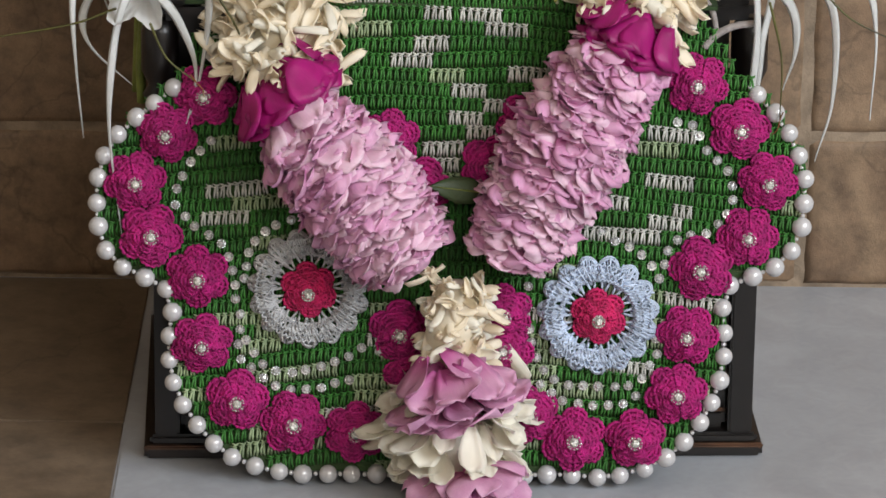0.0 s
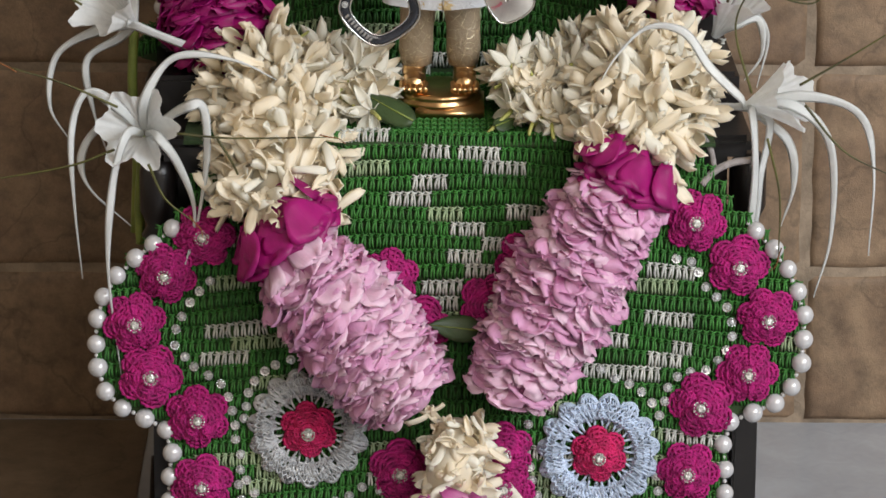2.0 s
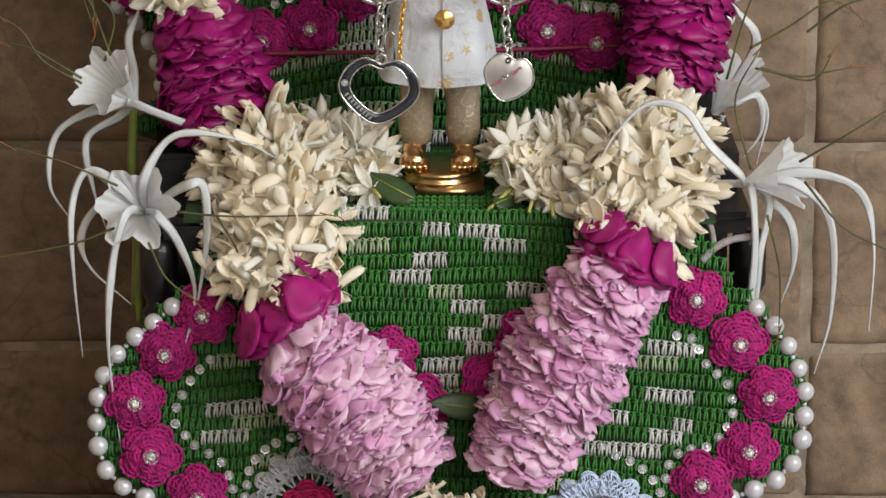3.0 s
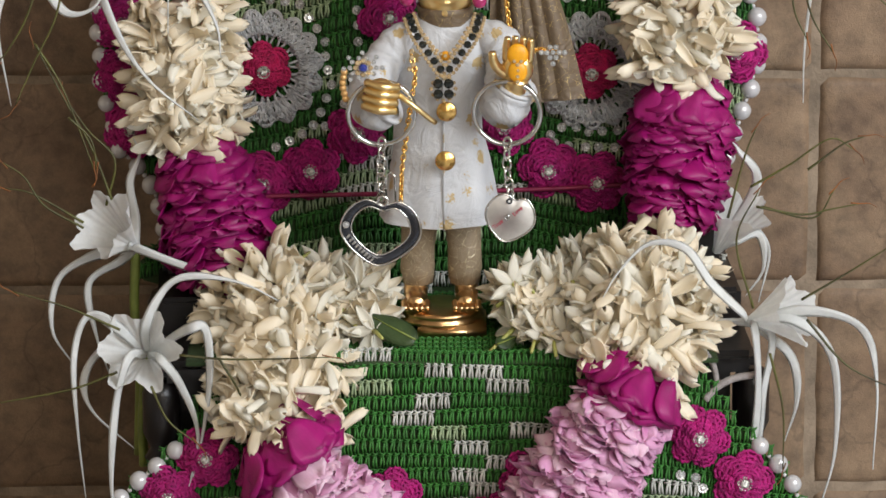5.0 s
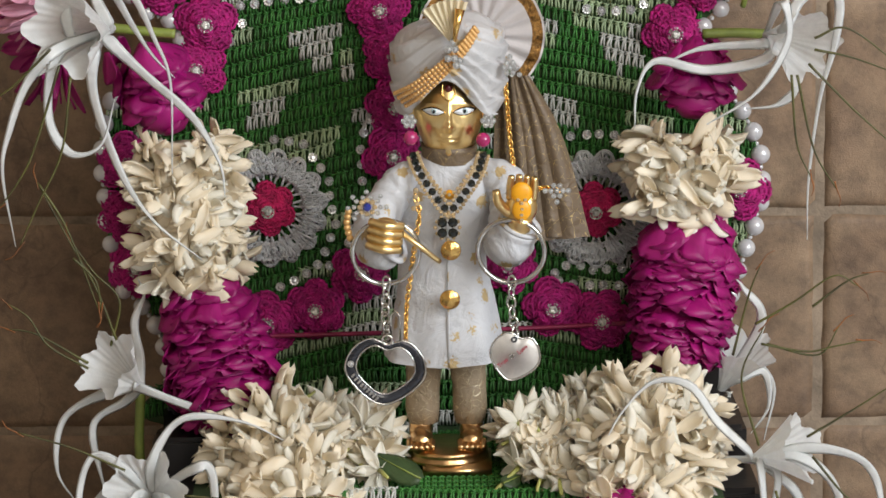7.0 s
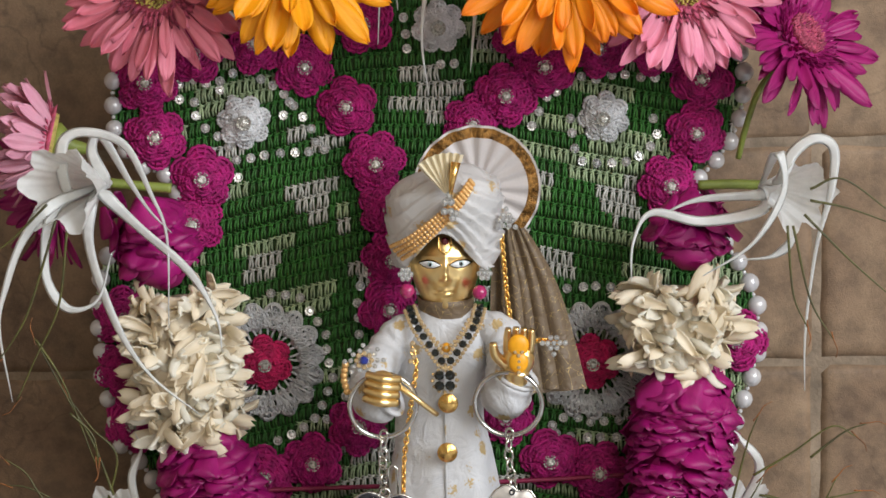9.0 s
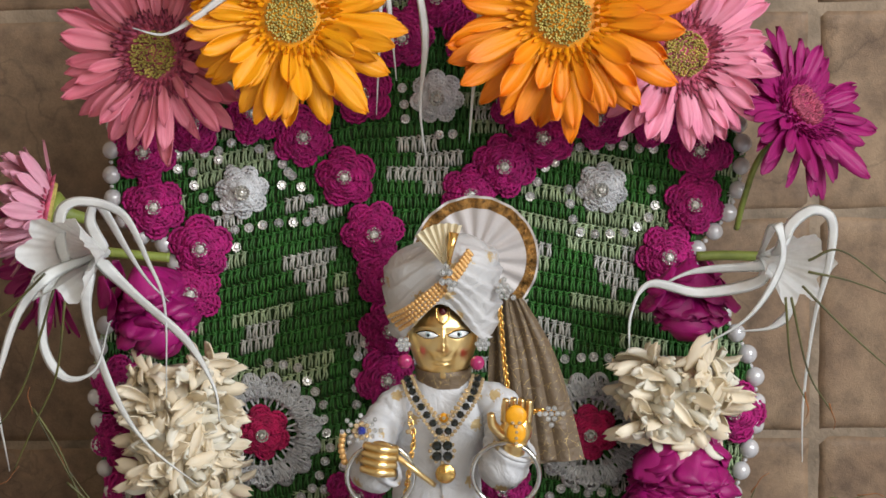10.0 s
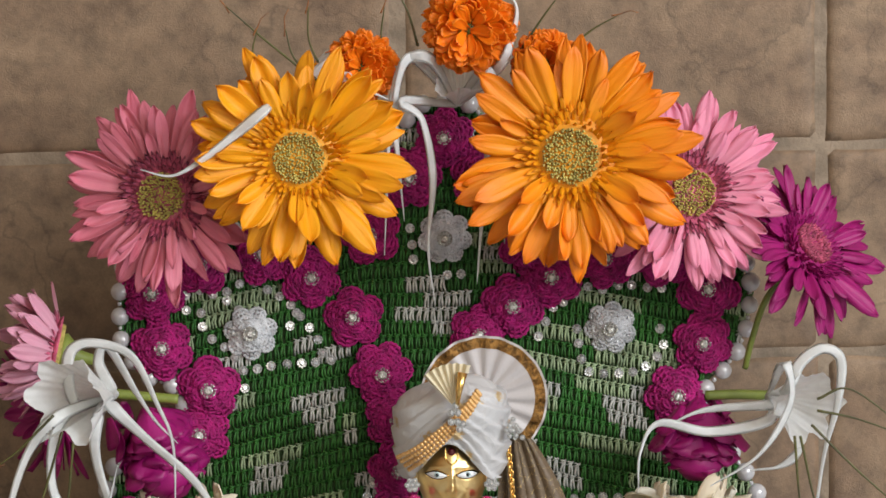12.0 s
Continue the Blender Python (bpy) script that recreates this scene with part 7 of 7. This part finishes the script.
key_ring_b = thing("key_ring", "steel key ring with a pale metal heart reading True Love", "key ring", K1, "key rings on the statue")
shared("split_ring", RINGM, pose(0, 0, 0, 6, 0, -4), key_ring_b)
chain(key_ring_b, K1, [(0.0273, -0.0080, 0.3141), (0.0270, -0.0080, 0.3042), (0.0286, -0.0080, 0.2921)], SLINK, .0042, "silver_link")
H1 = Vector((0.0282, -0.0120, 0.2827))
v, f = heart_plate(.0215, .0215, .0020)
ht = mesh_object("heart_plate", v, f, M_PLATE, key_ring_b, "pale brushed metal heart")
ht.matrix_basis = Matrix.Translation(H1 - K1) @ pose(0, 0, 0, -3, 16, 0)
pts = [(x, 0, z) for x, z in heart_curve(50, .0215, .0215)]
v, f = tubes([pts + pts[:2]], .0005, 6)
mesh_object("rim", v, f, M_SILVER, ht, "bright rim")
shared("eyelet", link_mesh("eyelet", M_DARKMETAL, .0010, .0004, 1.0), Matrix.Translation((-.0022, -.0004, .0068)), ht)


def lettering(word, at, size, turn):
    cu = bpy.data.curves.new("lettering", "FONT")
    cu.body, cu.size, cu.extrude, cu.align_x, cu.align_y = word, size, .00012, "CENTER", "CENTER"
    tmp = new("lettering", cu)
    me = bpy.data.meshes.new_from_object(tmp.evaluated_get(bpy.context.evaluated_depsgraph_get()))
    bpy.data.objects.remove(tmp)
    me.materials.clear()
    me.materials.append(M_RED_TXT)
    o = new("lettering", me)
    o.parent = ht
    o.matrix_basis = Matrix.Translation((at[0], -.0004, at[1])) @ pose(0, 0, 0, 90, 0, 0) @ pose(0, 0, 0, 0, 0, turn)
    return tagged(o, "small red lettering")


lettering("True", (-.0042, -.0042), .0026, 56)
lettering("Love", (.0024, .0036), .0026, 56)
shared("letter_ring", link_mesh("letter_ring", M_SILVER, .0009, .00035, 1.0), Matrix.Translation((-.0012, -.0005, -.0004)), ht)

# ---- ribbon across the throne back, cord on the throne ----
ribbon = thing("ribbon", "thin crimson ribbon stretched across the throne back", "ribbon")
string_of([(-0.0884, 0.0880, 0.2662), (-0.0426, 0.0880, 0.2669), (0.0032, 0.0880, 0.2678), (0.0439, 0.0880, 0.2688), (0.0820, 0.0880, 0.2705)], .0011, M_RIBBON, ribbon, "band")
cord = thing("cord", "pale grey cord tied round the throne post", "cord")
string_of([(0.1343, -0.0060, 0.2097), (0.1256, -0.0080, 0.2089), (0.1178, -0.0100, 0.2056), (0.1123, -0.0120, 0.2002)], .0017, M_CORD, cord, "strand")
string_of([(0.1127, -0.0060, 0.2201), (0.1162, -0.0080, 0.2144), (0.1179, -0.0080, 0.2055)], .0013, M_CORD, cord, "strand")

# ---- wall tiles ----
rng = random.Random(8)


def tile(x0, x1, z0, z1):
    """A stone tile with a softly worn, uneven edge and a slightly pillowed face."""
    bm = bmesh.new()
    nx, nz = 44, 24
    grid = []
    y = WALL_Y - 0.0012 + rng.uniform(0, .0006)
    for i in range(nx + 1):
        for j in range(nz + 1):
            u, w = i / nx, j / nz
            edge = min(u * (x1 - x0), (1 - u) * (x1 - x0), w * (z1 - z0), (1 - w) * (z1 - z0))
            jit = 0.0016 * noise.noise((x0 + u * 6, z0 * 7 + w * 6, 3.1)) if edge < 1e-6 else 0
            lip = 0.0017 * (1 - min(1, edge / 0.0024)) ** 2
            und = 0.0005 * noise.noise(((x0 + u * (x1 - x0)) * 14, z0 + w * (z1 - z0) * 14, 1.7))
            grid.append(bm.verts.new((x0 + u * (x1 - x0) + jit, y + lip + und, z0 + w * (z1 - z0) + jit)))
    for i in range(nx):
        for j in range(nz):
            k = i * (nz + 1) + j
            bm.faces.new((grid[k], grid[k + nz + 1], grid[k + nz + 2], grid[k + 1]))
    ret = bmesh.ops.extrude_edge_only(bm, edges=[e for e in bm.edges if e.is_boundary])
    for v in [g for g in ret["geom"] if isinstance(g, bmesh.types.BMVert)]:
        v.co.y = WALL_Y + 0.006
    bmesh.ops.recalc_face_normals(bm, faces=bm.faces)
    return part("tile", bm, M_TILE, wall_north, smooth=True)


levels = [0.0, 0.079, 0.1825, 0.2870, 0.3940, 0.4940, 0.600, 0.704]
for i, (z0, z1) in enumerate(zip(levels, levels[1:])):
    mid = (-0.05, -0.02, -0.06, 0.01, -0.04, -0.02, 0.03)[i]
    cuts = [-0.62, -0.42, -0.24 - 0.03 * (i % 2), mid, 0.1783, 0.38, 0.56]
    for x0, x1 in zip(cuts, cuts[1:]):
        tile(x0 + 0.0017, x1 - 0.0017, z0 + 0.0016, z1 - 0.0016)

# ---- marble floor slabs ----
slab_x, slab_y = [-1.2, -0.60, -0.1440, 0.42, 1.0], [-0.9, -0.35, 0.0400, 0.2290]
for x0, x1 in zip(slab_x, slab_x[1:]):
    rows = slab_y if x1 < 0 else [-0.9, -0.35, 0.2290]
    for y0, y1 in zip(rows, rows[1:]):
        part("slab", cubes((x0 + 0.0005, y0 + 0.0005, -0.006), (x1 - 0.0005, y1 - 0.0005, 0.0008), 0.0005), M_BROWN_SLAB if (x1 < 0 and y0 > -0.4) else M_MARBLE, floor)
